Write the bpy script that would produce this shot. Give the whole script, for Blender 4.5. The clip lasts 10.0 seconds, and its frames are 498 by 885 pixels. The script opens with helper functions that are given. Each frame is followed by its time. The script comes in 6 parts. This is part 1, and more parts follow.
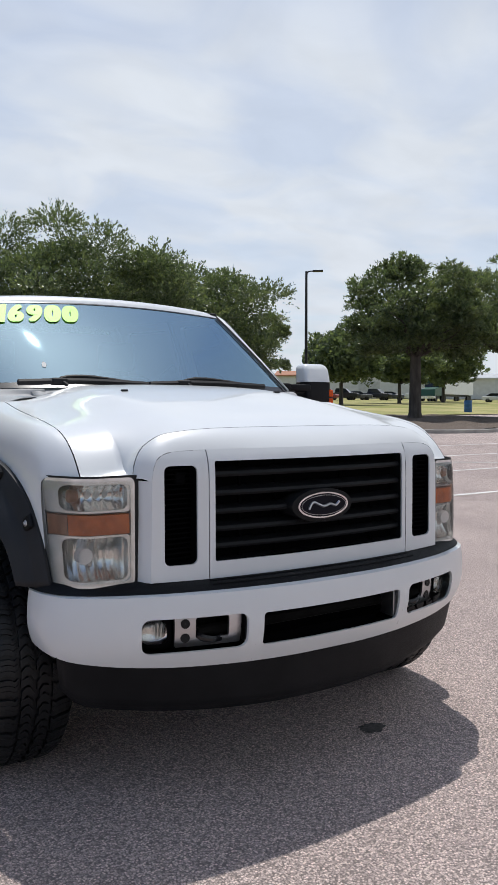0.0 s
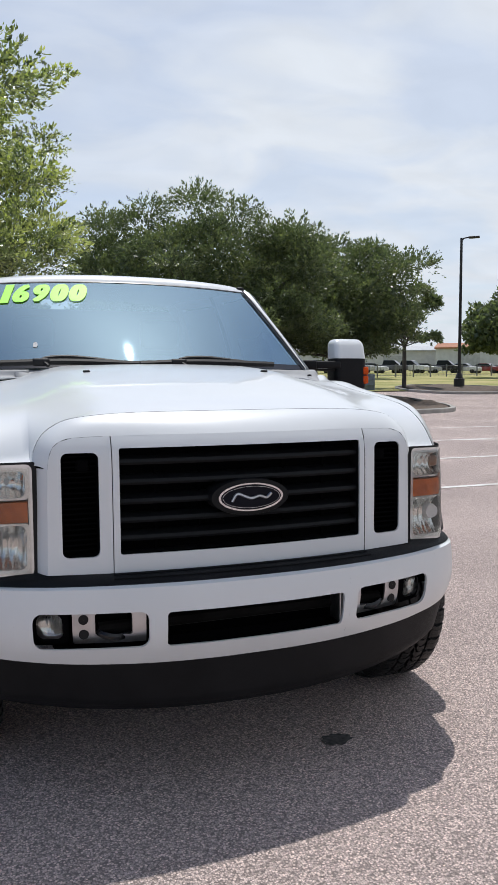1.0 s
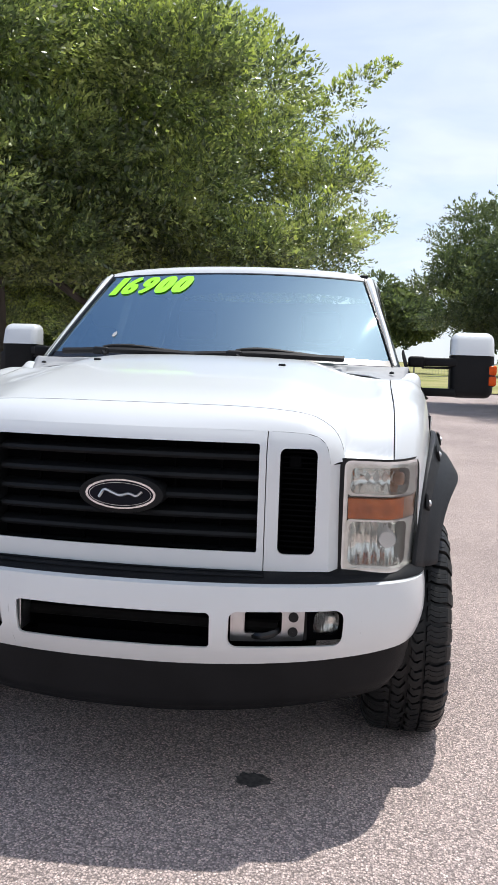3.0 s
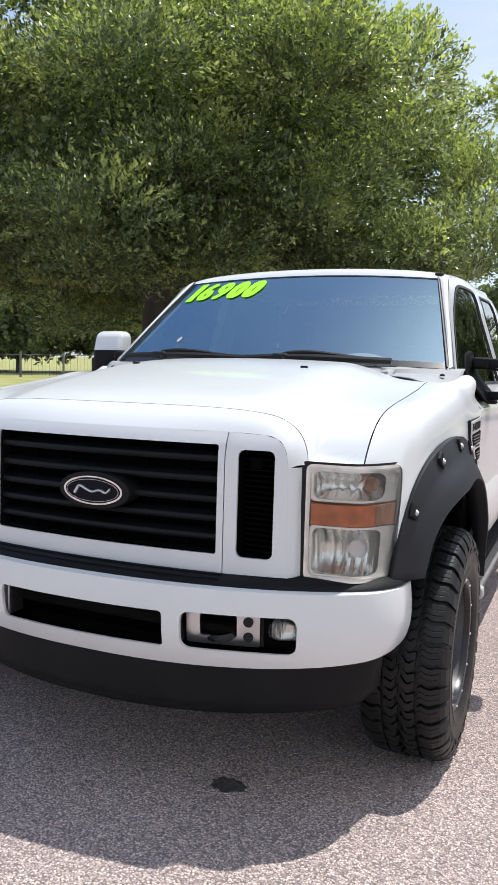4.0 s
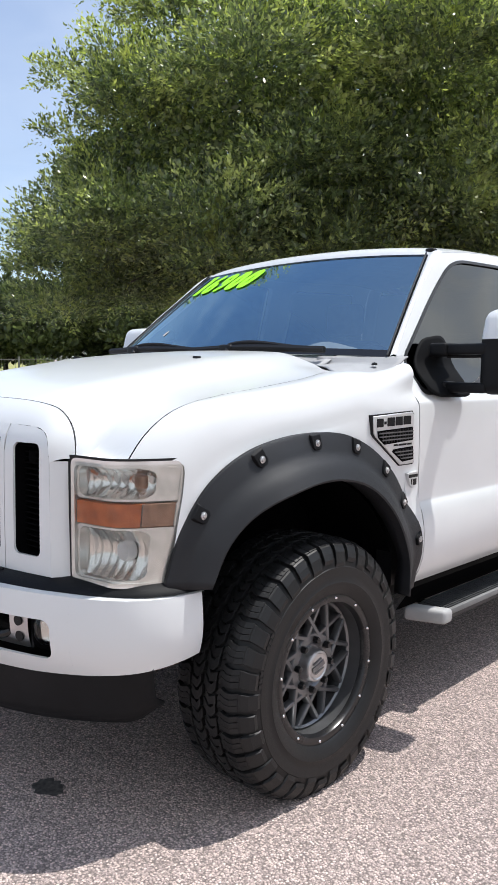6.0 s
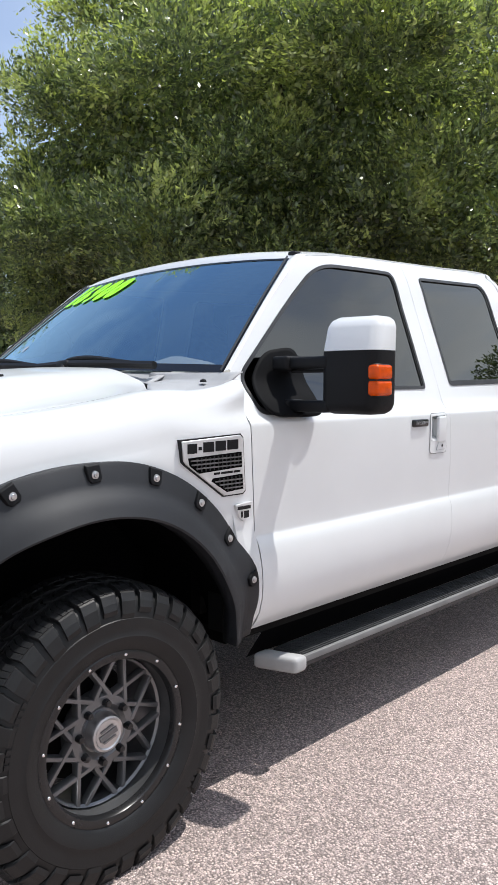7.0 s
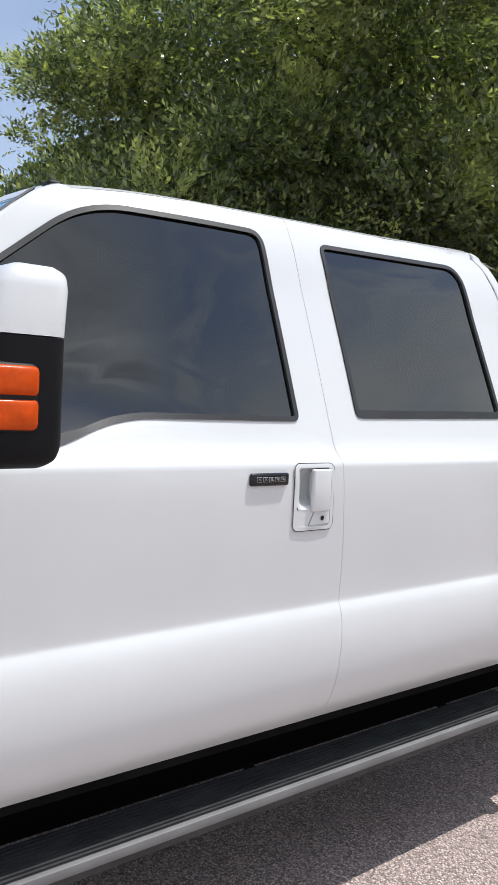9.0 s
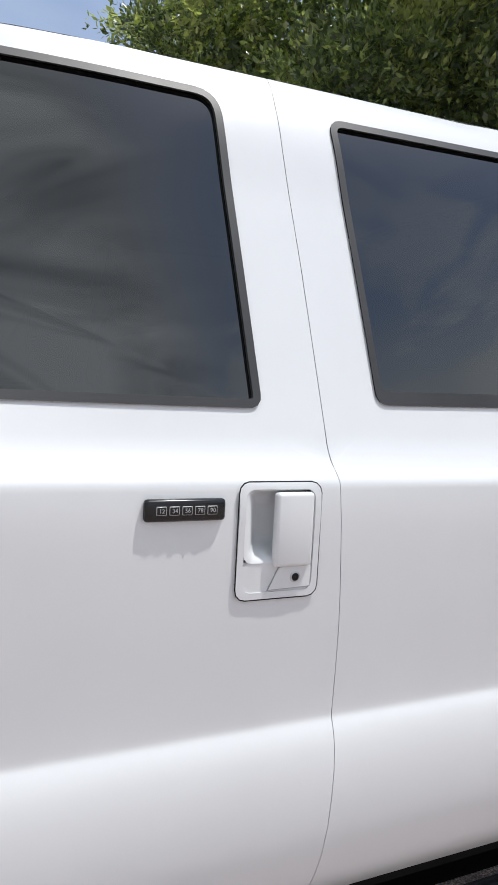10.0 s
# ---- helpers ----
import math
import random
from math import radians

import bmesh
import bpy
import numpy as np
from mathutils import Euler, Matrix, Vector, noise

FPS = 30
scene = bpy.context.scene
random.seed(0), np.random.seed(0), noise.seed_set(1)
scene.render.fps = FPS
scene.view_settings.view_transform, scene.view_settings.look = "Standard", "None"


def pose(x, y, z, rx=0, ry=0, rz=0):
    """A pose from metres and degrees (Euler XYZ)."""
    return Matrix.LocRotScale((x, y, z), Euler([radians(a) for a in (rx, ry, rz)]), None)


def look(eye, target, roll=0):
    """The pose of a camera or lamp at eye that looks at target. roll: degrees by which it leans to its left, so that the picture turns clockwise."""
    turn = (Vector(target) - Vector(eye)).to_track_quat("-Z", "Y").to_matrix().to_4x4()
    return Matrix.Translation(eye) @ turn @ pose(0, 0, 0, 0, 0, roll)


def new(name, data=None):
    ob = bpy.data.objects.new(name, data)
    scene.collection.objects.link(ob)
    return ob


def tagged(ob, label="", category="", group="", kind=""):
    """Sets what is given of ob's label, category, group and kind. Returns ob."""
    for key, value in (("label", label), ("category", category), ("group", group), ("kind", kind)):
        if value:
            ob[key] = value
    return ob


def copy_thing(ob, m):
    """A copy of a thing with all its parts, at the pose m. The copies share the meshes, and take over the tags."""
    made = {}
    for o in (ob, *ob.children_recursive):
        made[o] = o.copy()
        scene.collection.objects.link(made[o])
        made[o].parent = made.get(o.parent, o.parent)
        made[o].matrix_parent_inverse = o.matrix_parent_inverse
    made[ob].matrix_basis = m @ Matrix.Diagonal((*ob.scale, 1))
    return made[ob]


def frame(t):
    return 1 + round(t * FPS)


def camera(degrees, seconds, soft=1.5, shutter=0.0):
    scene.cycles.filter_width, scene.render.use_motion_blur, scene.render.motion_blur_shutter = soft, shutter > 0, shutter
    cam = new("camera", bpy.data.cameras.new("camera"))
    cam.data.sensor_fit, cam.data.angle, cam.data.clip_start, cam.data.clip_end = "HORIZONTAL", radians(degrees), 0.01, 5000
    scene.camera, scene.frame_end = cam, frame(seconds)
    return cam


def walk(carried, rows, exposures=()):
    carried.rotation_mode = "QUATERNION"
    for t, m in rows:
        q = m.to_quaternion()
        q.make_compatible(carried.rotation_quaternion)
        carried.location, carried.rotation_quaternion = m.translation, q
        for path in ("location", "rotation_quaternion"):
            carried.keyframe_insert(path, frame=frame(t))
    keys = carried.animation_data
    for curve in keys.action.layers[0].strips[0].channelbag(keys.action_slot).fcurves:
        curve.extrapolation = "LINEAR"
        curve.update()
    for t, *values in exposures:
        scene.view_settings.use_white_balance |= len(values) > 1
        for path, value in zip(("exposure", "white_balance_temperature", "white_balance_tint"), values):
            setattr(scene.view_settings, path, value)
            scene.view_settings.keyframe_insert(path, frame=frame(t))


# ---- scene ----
cam = camera(35.9, 10.0)
PATH = [
    (0, (-1.705, -3.004, 1.347), (-0.63, -1.32, 1.249), -0.0),
    (0.5, (-1.285, -3.065, 1.363), (-0.379, -1.287, 1.225), -0.5),
    (1, (-0.885, -3.164, 1.372), (-0.183, -1.299, 1.208), -0.3),
    (1.5, (-0.515, -3.166, 1.366), (-0.027, -1.235, 1.185), 0.2),
    (2, (-0.096, -3.179, 1.378), (0.138, -1.202, 1.186), 0.9),
    (3.5, (1.109, -2.992, 1.379), (0.552, -1.079, 1.204), 1.9),
    (4, (1.447, -2.865, 1.377), (0.639, -1.044, 1.197), 1.6),
    (4.5, (1.803, -2.743, 1.377), (0.764, -1.044, 1.19), 1.5),
    (5, (2.081, -2.49, 1.357), (0.866, -0.913, 1.166), 1.4),
    (5.2, (2.16, -2.386, 1.362), (0.899, -0.845, 1.172), 1.3),
    (6.3, (2.624, -1.729, 1.364), (1.241, -0.296, 1.18), 0.4),
    (6.5, (2.668, -1.59, 1.373), (1.284, -0.157, 1.196), 0.2),
    (7, (2.747, -1.235, 1.384), (1.369, 0.207, 1.229), 0.0),
    (7.5, (2.764, -0.825, 1.378), (1.37, 0.604, 1.252), 0.2),
    (8, (2.728, -0.394, 1.389), (1.292, 0.995, 1.285), 0.8),
    (8.5, (2.654, 0.025, 1.392), (1.152, 1.341, 1.299), 1.6),
    (9, (2.489, 0.425, 1.396), (0.908, 1.646, 1.298), 2.4),
    (9.5, (2.296, 0.856, 1.398), (0.616, 1.935, 1.284), 2.8),
    (10, (2.004, 1.227, 1.386), (0.223, 2.126, 1.247), 3.0),
]
walk(cam, [(t, look(eye, target, roll)) for t, eye, target, roll in PATH], [(0, -0.52), (1, -0.47), (2, -0.31), (3.5, 0.0), (6.5, 0.03), (8, -0.03), (9, -0.13), (10, -0.24)])

# ---- sky, sun ----
SUN_DIR = Vector((0.19, 0.32, 1.0)).normalized()
world = bpy.data.worlds.new("sky")
scene.world = world
world.use_nodes = True
wn, wl = world.node_tree.nodes, world.node_tree.links
wn.clear()
w_out = wn.new("ShaderNodeOutputWorld")
w_bg = wn.new("ShaderNodeBackground")
w_sky = wn.new("ShaderNodeTexSky")
w_sky.sky_type = "NISHITA"
w_sky.sun_disc = False
w_sky.sun_elevation = math.asin(SUN_DIR.z)
w_sky.sun_rotation = math.atan2(SUN_DIR.x, SUN_DIR.y)
w_sky.air_density, w_sky.dust_density, w_sky.ozone_density = 1.0, 1.2, 1.0
w_bg.inputs["Strength"].default_value = 0.087
# thin high cloud over the whole sky
w_co = wn.new("ShaderNodeTexCoord")
w_sep = wn.new("ShaderNodeSeparateXYZ")
w_div = wn.new("ShaderNodeVectorMath")
w_div.operation = "DIVIDE"
w_max = wn.new("ShaderNodeMath")
w_max.operation = "MAXIMUM"
w_max.inputs[1].default_value = 0.06
w_add = wn.new("ShaderNodeMath")
w_add.operation = "ADD"
w_add.inputs[1].default_value = 0.18
w_map = wn.new("ShaderNodeMapping")
w_map.inputs["Scale"].default_value = (1.7, 2.2, 0.0)
w_map.inputs["Rotation"].default_value = (0, 0, radians(35))
w_map.inputs["Location"].default_value = (0.35, 0.2, 0.0)
w_no = wn.new("ShaderNodeTexNoise")
w_no.inputs["Scale"].default_value = 1.4
w_no.inputs["Detail"].default_value = 7.0
w_no.inputs["Roughness"].default_value = 0.46
w_no.inputs["Distortion"].default_value = 0.7
w_ra = wn.new("ShaderNodeMapRange")
for k, v in (("From Min", 0.36), ("From Max", 0.60), ("To Min", 0.70), ("To Max", 1.0)):
    w_ra.inputs[k].default_value = v
# less cloud towards -x: bluer sky, and a dimmer fill from that side
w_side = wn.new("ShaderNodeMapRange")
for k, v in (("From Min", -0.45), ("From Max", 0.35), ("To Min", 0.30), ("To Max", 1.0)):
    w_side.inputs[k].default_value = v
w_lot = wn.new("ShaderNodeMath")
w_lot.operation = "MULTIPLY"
w_no2 = wn.new("ShaderNodeTexNoise")
w_no2.inputs["Scale"].default_value = 2.6
w_no2.inputs["Detail"].default_value = 6.0
w_no2.inputs["Distortion"].default_value = 0.5
w_tone = wn.new("ShaderNodeMapRange")
for k, v in (("From Min", 0.32), ("From Max", 0.66), ("To Min", 1.15), ("To Max", 1.25)):
    w_tone.inputs[k].default_value = v
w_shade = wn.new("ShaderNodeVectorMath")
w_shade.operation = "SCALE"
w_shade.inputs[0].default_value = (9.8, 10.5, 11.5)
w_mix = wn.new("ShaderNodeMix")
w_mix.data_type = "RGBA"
wl.new(w_co.outputs["Generated"], w_sep.inputs[0])
wl.new(w_sep.outputs["Z"], w_max.inputs[0])
wl.new(w_max.outputs[0], w_add.inputs[0])
wl.new(w_co.outputs["Generated"], w_div.inputs[0])
wl.new(w_add.outputs[0], w_div.inputs[1])
wl.new(w_div.outputs[0], w_map.inputs[0])
wl.new(w_map.outputs[0], w_no.inputs["Vector"])
wl.new(w_no.outputs["Fac"], w_ra.inputs["Value"])
# haze thickens towards the horizon, the sky overhead is clearer
w_hi = wn.new("ShaderNodeMapRange")
for k, v in (("From Min", 0.40), ("From Max", 0.70), ("To Min", 1.0), ("To Max", 0.12)):
    w_hi.inputs[k].default_value = v
w_mul = wn.new("ShaderNodeMath")
w_mul.operation = "MULTIPLY"
wl.new(w_sep.outputs["Z"], w_hi.inputs["Value"])
# high up the cloud breaks into patches
w_brk = wn.new("ShaderNodeMapRange")
for k, v in (("From Min", 0.46), ("From Max", 0.60), ("To Min", 1.0), ("To Max", 0.0)):
    w_brk.inputs[k].default_value = v
w_pat = wn.new("ShaderNodeMapRange")
for k, v in (("From Min", 0.44), ("From Max", 0.57), ("To Min", 0.05), ("To Max", 1.0)):
    w_pat.inputs[k].default_value = v
w_or = wn.new("ShaderNodeMath")
w_or.operation = "MAXIMUM"
w_and = wn.new("ShaderNodeMath")
w_and.operation = "MULTIPLY"
wl.new(w_sep.outputs["Z"], w_brk.inputs["Value"])
wl.new(w_no2.outputs["Fac"], w_pat.inputs["Value"])
wl.new(w_brk.outputs["Result"], w_or.inputs[0])
wl.new(w_pat.outputs["Result"], w_or.inputs[1])
wl.new(w_ra.outputs["Result"], w_and.inputs[0])
wl.new(w_or.outputs[0], w_and.inputs[1])
wl.new(w_and.outputs[0], w_mul.inputs[0])
wl.new(w_hi.outputs["Result"], w_mul.inputs[1])
wl.new(w_map.outputs[0], w_no2.inputs["Vector"])
wl.new(w_no2.outputs["Fac"], w_tone.inputs["Value"])
# unseen darker cloud streaks, added towards the lot's open side for the windows to mirror
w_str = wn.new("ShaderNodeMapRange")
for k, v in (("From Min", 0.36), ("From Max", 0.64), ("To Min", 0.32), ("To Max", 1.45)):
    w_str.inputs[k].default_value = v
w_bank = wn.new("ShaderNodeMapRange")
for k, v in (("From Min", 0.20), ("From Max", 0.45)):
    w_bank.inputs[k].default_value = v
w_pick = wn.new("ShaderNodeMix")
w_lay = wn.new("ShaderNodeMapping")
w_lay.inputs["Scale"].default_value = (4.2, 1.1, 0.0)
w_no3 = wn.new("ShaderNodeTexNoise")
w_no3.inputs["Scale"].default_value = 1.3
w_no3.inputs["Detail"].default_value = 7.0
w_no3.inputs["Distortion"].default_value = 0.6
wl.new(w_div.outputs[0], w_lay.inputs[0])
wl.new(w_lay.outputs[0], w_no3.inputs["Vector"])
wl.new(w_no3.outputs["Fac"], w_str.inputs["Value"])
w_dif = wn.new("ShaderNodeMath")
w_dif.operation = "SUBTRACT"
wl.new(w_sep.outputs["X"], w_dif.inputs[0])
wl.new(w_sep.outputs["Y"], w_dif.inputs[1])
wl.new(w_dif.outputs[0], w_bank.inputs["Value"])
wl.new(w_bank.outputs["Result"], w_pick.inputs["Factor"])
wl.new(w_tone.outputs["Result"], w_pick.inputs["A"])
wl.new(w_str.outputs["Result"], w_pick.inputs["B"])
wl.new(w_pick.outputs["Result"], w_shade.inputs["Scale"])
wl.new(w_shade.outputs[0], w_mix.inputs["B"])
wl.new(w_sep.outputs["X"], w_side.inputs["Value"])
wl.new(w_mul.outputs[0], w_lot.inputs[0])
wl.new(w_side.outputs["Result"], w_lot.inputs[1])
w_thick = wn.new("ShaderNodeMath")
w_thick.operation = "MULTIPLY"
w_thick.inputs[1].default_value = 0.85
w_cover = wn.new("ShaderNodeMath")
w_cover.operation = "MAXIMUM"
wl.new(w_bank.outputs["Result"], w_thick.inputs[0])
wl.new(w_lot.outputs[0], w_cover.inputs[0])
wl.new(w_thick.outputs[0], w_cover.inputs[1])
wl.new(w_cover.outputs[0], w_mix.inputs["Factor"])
w_thin = wn.new("ShaderNodeVectorMath")
w_thin.operation = "MULTIPLY"
w_thin.inputs[1].default_value = (1.70, 1.84, 2.04)
wl.new(w_sky.outputs[0], w_thin.inputs[0])
wl.new(w_thin.outputs[0], w_mix.inputs["A"])
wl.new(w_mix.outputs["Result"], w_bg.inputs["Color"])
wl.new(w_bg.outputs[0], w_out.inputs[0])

sun = new("sun", bpy.data.lights.new("sun", "SUN"))
sun.data.energy, sun.data.angle, sun.data.color = 4.45, radians(0.55), (1.0, 0.975, 0.935)
sun.matrix_world = look(SUN_DIR * 30, (0, 0, 0))


# ---- materials ----
def material(name, color, rough=0.5, metal=0.0, **more):
    m = bpy.data.materials.new(name)
    m.use_nodes = True
    b = m.node_tree.nodes["Principled BSDF"]
    b.inputs["Base Color"].default_value = (*color, 1)
    b.inputs["Roughness"].default_value = rough
    b.inputs["Metallic"].default_value = metal
    for k, v in more.items():
        b.inputs[k.replace("_", " ")].default_value = v
    return m


def vary(m, scale, amount, color2=None, bump=0.0, bump_scale=None, rough=0.0, detail=5.0, lo=0.35, hi=0.65, stretch=None):
    """Two scales of noise on the colour, a fine relief, uneven gloss."""
    t = m.node_tree
    n, l = t.nodes, t.links
    b = n["Principled BSDF"]
    base = tuple(b.inputs["Base Color"].default_value)
    co = n.new("ShaderNodeTexCoord")
    src = co.outputs["Object"]
    if stretch:
        mp = n.new("ShaderNodeMapping")
        mp.inputs["Scale"].default_value = stretch
        l.new(src, mp.inputs[0])
        src = mp.outputs[0]
    a = n.new("ShaderNodeTexNoise")
    a.inputs["Scale"].default_value = scale
    a.inputs["Detail"].default_value = detail
    l.new(src, a.inputs["Vector"])
    r = n.new("ShaderNodeMapRange")
    r.inputs["From Min"].default_value, r.inputs["From Max"].default_value = lo, hi
    l.new(a.outputs["Fac"], r.inputs["Value"])
    if amount or color2:
        mix = n.new("ShaderNodeMix")
        mix.data_type = "RGBA"
        mix.inputs["A"].default_value = base
        c2 = color2 or tuple(max(0.0, c * (1 - amount)) for c in base[:3])
        mix.inputs["B"].default_value = (*c2, 1)
        l.new(r.outputs["Result"], mix.inputs["Factor"])
        l.new(mix.outputs["Result"], b.inputs["Base Color"])
    if rough:
        rr = n.new("ShaderNodeMapRange")
        rv = b.inputs["Roughness"].default_value
        rr.inputs["To Min"].default_value, rr.inputs["To Max"].default_value = max(0.02, rv - rough), min(1, rv + rough)
        l.new(a.outputs["Fac"], rr.inputs["Value"])
        l.new(rr.outputs["Result"], b.inputs["Roughness"])
    if bump:
        f = n.new("ShaderNodeTexNoise")
        f.inputs["Scale"].default_value = bump_scale or scale * 12
        f.inputs["Detail"].default_value = 4.0
        l.new(src, f.inputs["Vector"])
        bp = n.new("ShaderNodeBump")
        bp.inputs["Strength"].default_value = 1.0
        bp.inputs["Distance"].default_value = bump
        l.new(f.outputs["Fac"], bp.inputs["Height"])
        l.new(bp.outputs[0], b.inputs["Normal"])
    return m


PAINT = vary(material("white_paint", (0.712, 0.730, 0.738), 0.32, 0.0, Coat_Weight=0.55, Coat_Roughness=0.04), 3.0, 0.03, rough=0.05)
PLASTIC = vary(material("black_plastic", (0.0075, 0.008, 0.0095), 0.55, 0.0, Specular_IOR_Level=0.18), 6.0, 0.35, bump=0.0004, bump_scale=900, rough=0.1)
FLARE = vary(material("flare_plastic", (0.017, 0.0185, 0.022), 0.55, 0.0, Specular_IOR_Level=0.35), 4.0, 0.3, bump=0.0005, bump_scale=700, rough=0.08)
GLOSS_BLACK = vary(material("gloss_black", (0.008, 0.008, 0.009), 0.22), 5.0, 0.2, rough=0.06)
GRILLE = vary(material("grille_black", (0.008, 0.0085, 0.0095), 0.5, 0.0, Specular_IOR_Level=0.2), 8.0, 0.3, rough=0.08)
# near-black that puts the shade of recesses and hollows into the colour
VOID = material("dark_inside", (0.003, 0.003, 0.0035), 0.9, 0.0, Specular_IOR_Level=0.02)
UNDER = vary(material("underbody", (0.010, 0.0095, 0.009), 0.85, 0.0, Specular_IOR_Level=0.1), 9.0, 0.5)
RUBBER = vary(material("tyre_rubber", (0.0085, 0.0085, 0.009), 0.46, 0.0, Specular_IOR_Level=0.32), 14.0, 0.0, color2=(0.0115, 0.0117, 0.0122), bump=0.0006, bump_scale=300, rough=0.12)
SEAL = material("rubber_seal", (0.008, 0.008, 0.009), 0.55, 0.0, Specular_IOR_Level=0.3)
CHROME = vary(material("chrome", (0.82, 0.82, 0.83), 0.14, 1.0), 20.0, 0.12, rough=0.06)
SATIN = vary(material("satin_steel", (0.62, 0.62, 0.63), 0.33, 1.0), 12.0, 0.2, rough=0.08)
SILVER = vary(material("bright_silver", (0.72, 0.73, 0.74), 0.42, 0.65), 14.0, 0.15, rough=0.08)
ALLOY = vary(material("dark_alloy", (0.20, 0.202, 0.208), 0.36, 0.75), 9.0, 0.25, rough=0.08)
RIM_BLACK = vary(material("rim_black", (0.012, 0.012, 0.013), 0.28), 7.0, 0.3, rough=0.07)
STEP_GREY = vary(material("step_cap", (0.42, 0.42, 0.42), 0.55), 8.0, 0.2, bump=0.0004, bump_scale=400)
STEP_ALU = vary(material("step_edge", (0.20, 0.20, 0.20), 0.62, 0.0), 8.0, 0.2, rough=0.08)
STEP_PAD = vary(material("step_pad", (0.0448, 0.0456, 0.0480), 0.55), 10.0, 0.4, rough=0.1)
AMBER_DULL = vary(material("amber_reflector", (0.62, 0.16, 0.04), 0.3, 0.0, Coat_Weight=0.4), 25.0, 0.35, bump=0.0008, bump_scale=160)
PINK = vary(material("faded_marker", (0.42, 0.23, 0.15), 0.3, 0.0, Coat_Weight=0.4), 25.0, 0.35)
ORANGE = vary(material("orange_lamp", (0.72, 0.085, 0.003), 0.2, 0.0, Specular_IOR_Level=0.25), 30.0, 0.3, bump=0.001, bump_scale=120)
REFLECT = vary(material("lamp_reflector", (0.86, 0.86, 0.84), 0.16, 1.0), 40.0, 0.15, bump=0.002, bump_scale=60, rough=0.08, stretch=(3, 1, 0.35))
BEZEL = vary(material("lamp_bezel", (0.90, 0.90, 0.88), 0.20, 0.65), 20.0, 0.2)
BULB = material("bulb_glass", (0.75, 0.76, 0.78), 0.1, 0.2)
GREEN = material("green_marker", (0.34, 0.92, 0.02), 0.5)
TRIM_GREY = vary(material("weathered_trim", (0.034, 0.035, 0.037), 0.5), 6.0, 0.3, rough=0.1)
DASH = vary(material("dash_vinyl", (0.44, 0.44, 0.42), 0.75), 6.0, 0.2)
SEAT = vary(material("seat_cloth", (0.20, 0.20, 0.20), 0.9), 20.0, 0.3)
COWL = vary(material("cowl_plastic", (0.36, 0.365, 0.375), 0.6), 8.0, 0.15, bump=0.0004, bump_scale=500)
SAIL = vary(material("mirror_sail_black", (0.006, 0.0063, 0.0072), 0.7, 0.0, Specular_IOR_Level=0.08), 8.0, 0.3)
BADGE = material("badge_field", (0.005, 0.006, 0.011), 0.3, 0.0, Specular_IOR_Level=0.12)


def glass(name, tint, gloss=0.03, ior=1.5, film=0.0, colour=(1, 1, 1)):
    """Clear or tinted glass; film: the share that a mirror film sends back, in its colour."""
    m = bpy.data.materials.new(name)
    m.use_nodes = True
    n, l = m.node_tree.nodes, m.node_tree.links
    n.clear()
    out = n.new("ShaderNodeOutputMaterial")
    tr = n.new("ShaderNodeBsdfTransparent")
    tr.inputs[0].default_value = (*tint, 1)
    gl = n.new("ShaderNodeBsdfGlossy")
    gl.inputs["Color"].default_value = (*colour, 1)
    gl.inputs["Roughness"].default_value = gloss
    fr = n.new("ShaderNodeFresnel")
    fr.inputs["IOR"].default_value = ior
    ad = n.new("ShaderNodeMath")
    ad.operation = "ADD"
    ad.use_clamp = True
    ad.inputs[1].default_value = film
    mx = n.new("ShaderNodeMixShader")
    l.new(fr.outputs[0], ad.inputs[0])
    l.new(ad.outputs[0], mx.inputs[0])
    l.new(tr.outputs[0], mx.inputs[1])
    l.new(gl.outputs[0], mx.inputs[2])
    l.new(mx.outputs[0], out.inputs[0])
    return m


WINDSHIELD = glass("windshield_glass", (0.55, 0.63, 0.66), 0.012, 1.5, 0.38, (0.58, 0.82, 0.93))
TINTED = glass("tinted_glass", (0.012, 0.0125, 0.014), 0.004, 1.95, 0.0, (1.0, 1.0, 0.95))
LENS = glass("lamp_lens", (0.88, 0.88, 0.86), 0.05, 1.45)


# ---- small builders ----
def part(name, bm, mat, parent=None, label="", smooth=True, solid=0.0, bevel=0.0, face=None):
    """Links a bmesh as one mesh object under a thing or a part; face: the way that an open sheet looks."""
    bmesh.ops.remove_doubles(bm, verts=bm.verts, dist=1e-5)
    if face:
        bm.normal_update()
        if sum(f.normal.dot(Vector(face)) * f.calc_area() for f in bm.faces) < 0:
            bmesh.ops.reverse_faces(bm, faces=bm.faces)
    me = bpy.data.meshes.new(name)
    bm.to_mesh(me)
    bm.free()
    me.materials.append(mat)
    if smooth:
        me.shade_smooth()
        me.set_sharp_from_angle(angle=radians(38))
    ob = new(name, me)
    if parent:
        ob.parent = parent
    if solid:
        s = ob.modifiers.new("thick", "SOLIDIFY")
        s.thickness, s.offset = abs(solid), 0.0 if solid > 0 else -1.0
    if bevel:
        b = ob.modifiers.new("edge", "BEVEL")
        b.width, b.segments, b.limit_method, b.angle_limit = bevel, 2, "ANGLE", radians(40)
    if label:
        ob["label"] = label
    return ob


def thing(name, label, category, group="", kind=""):
    return tagged(new(name), label, category, group, kind)


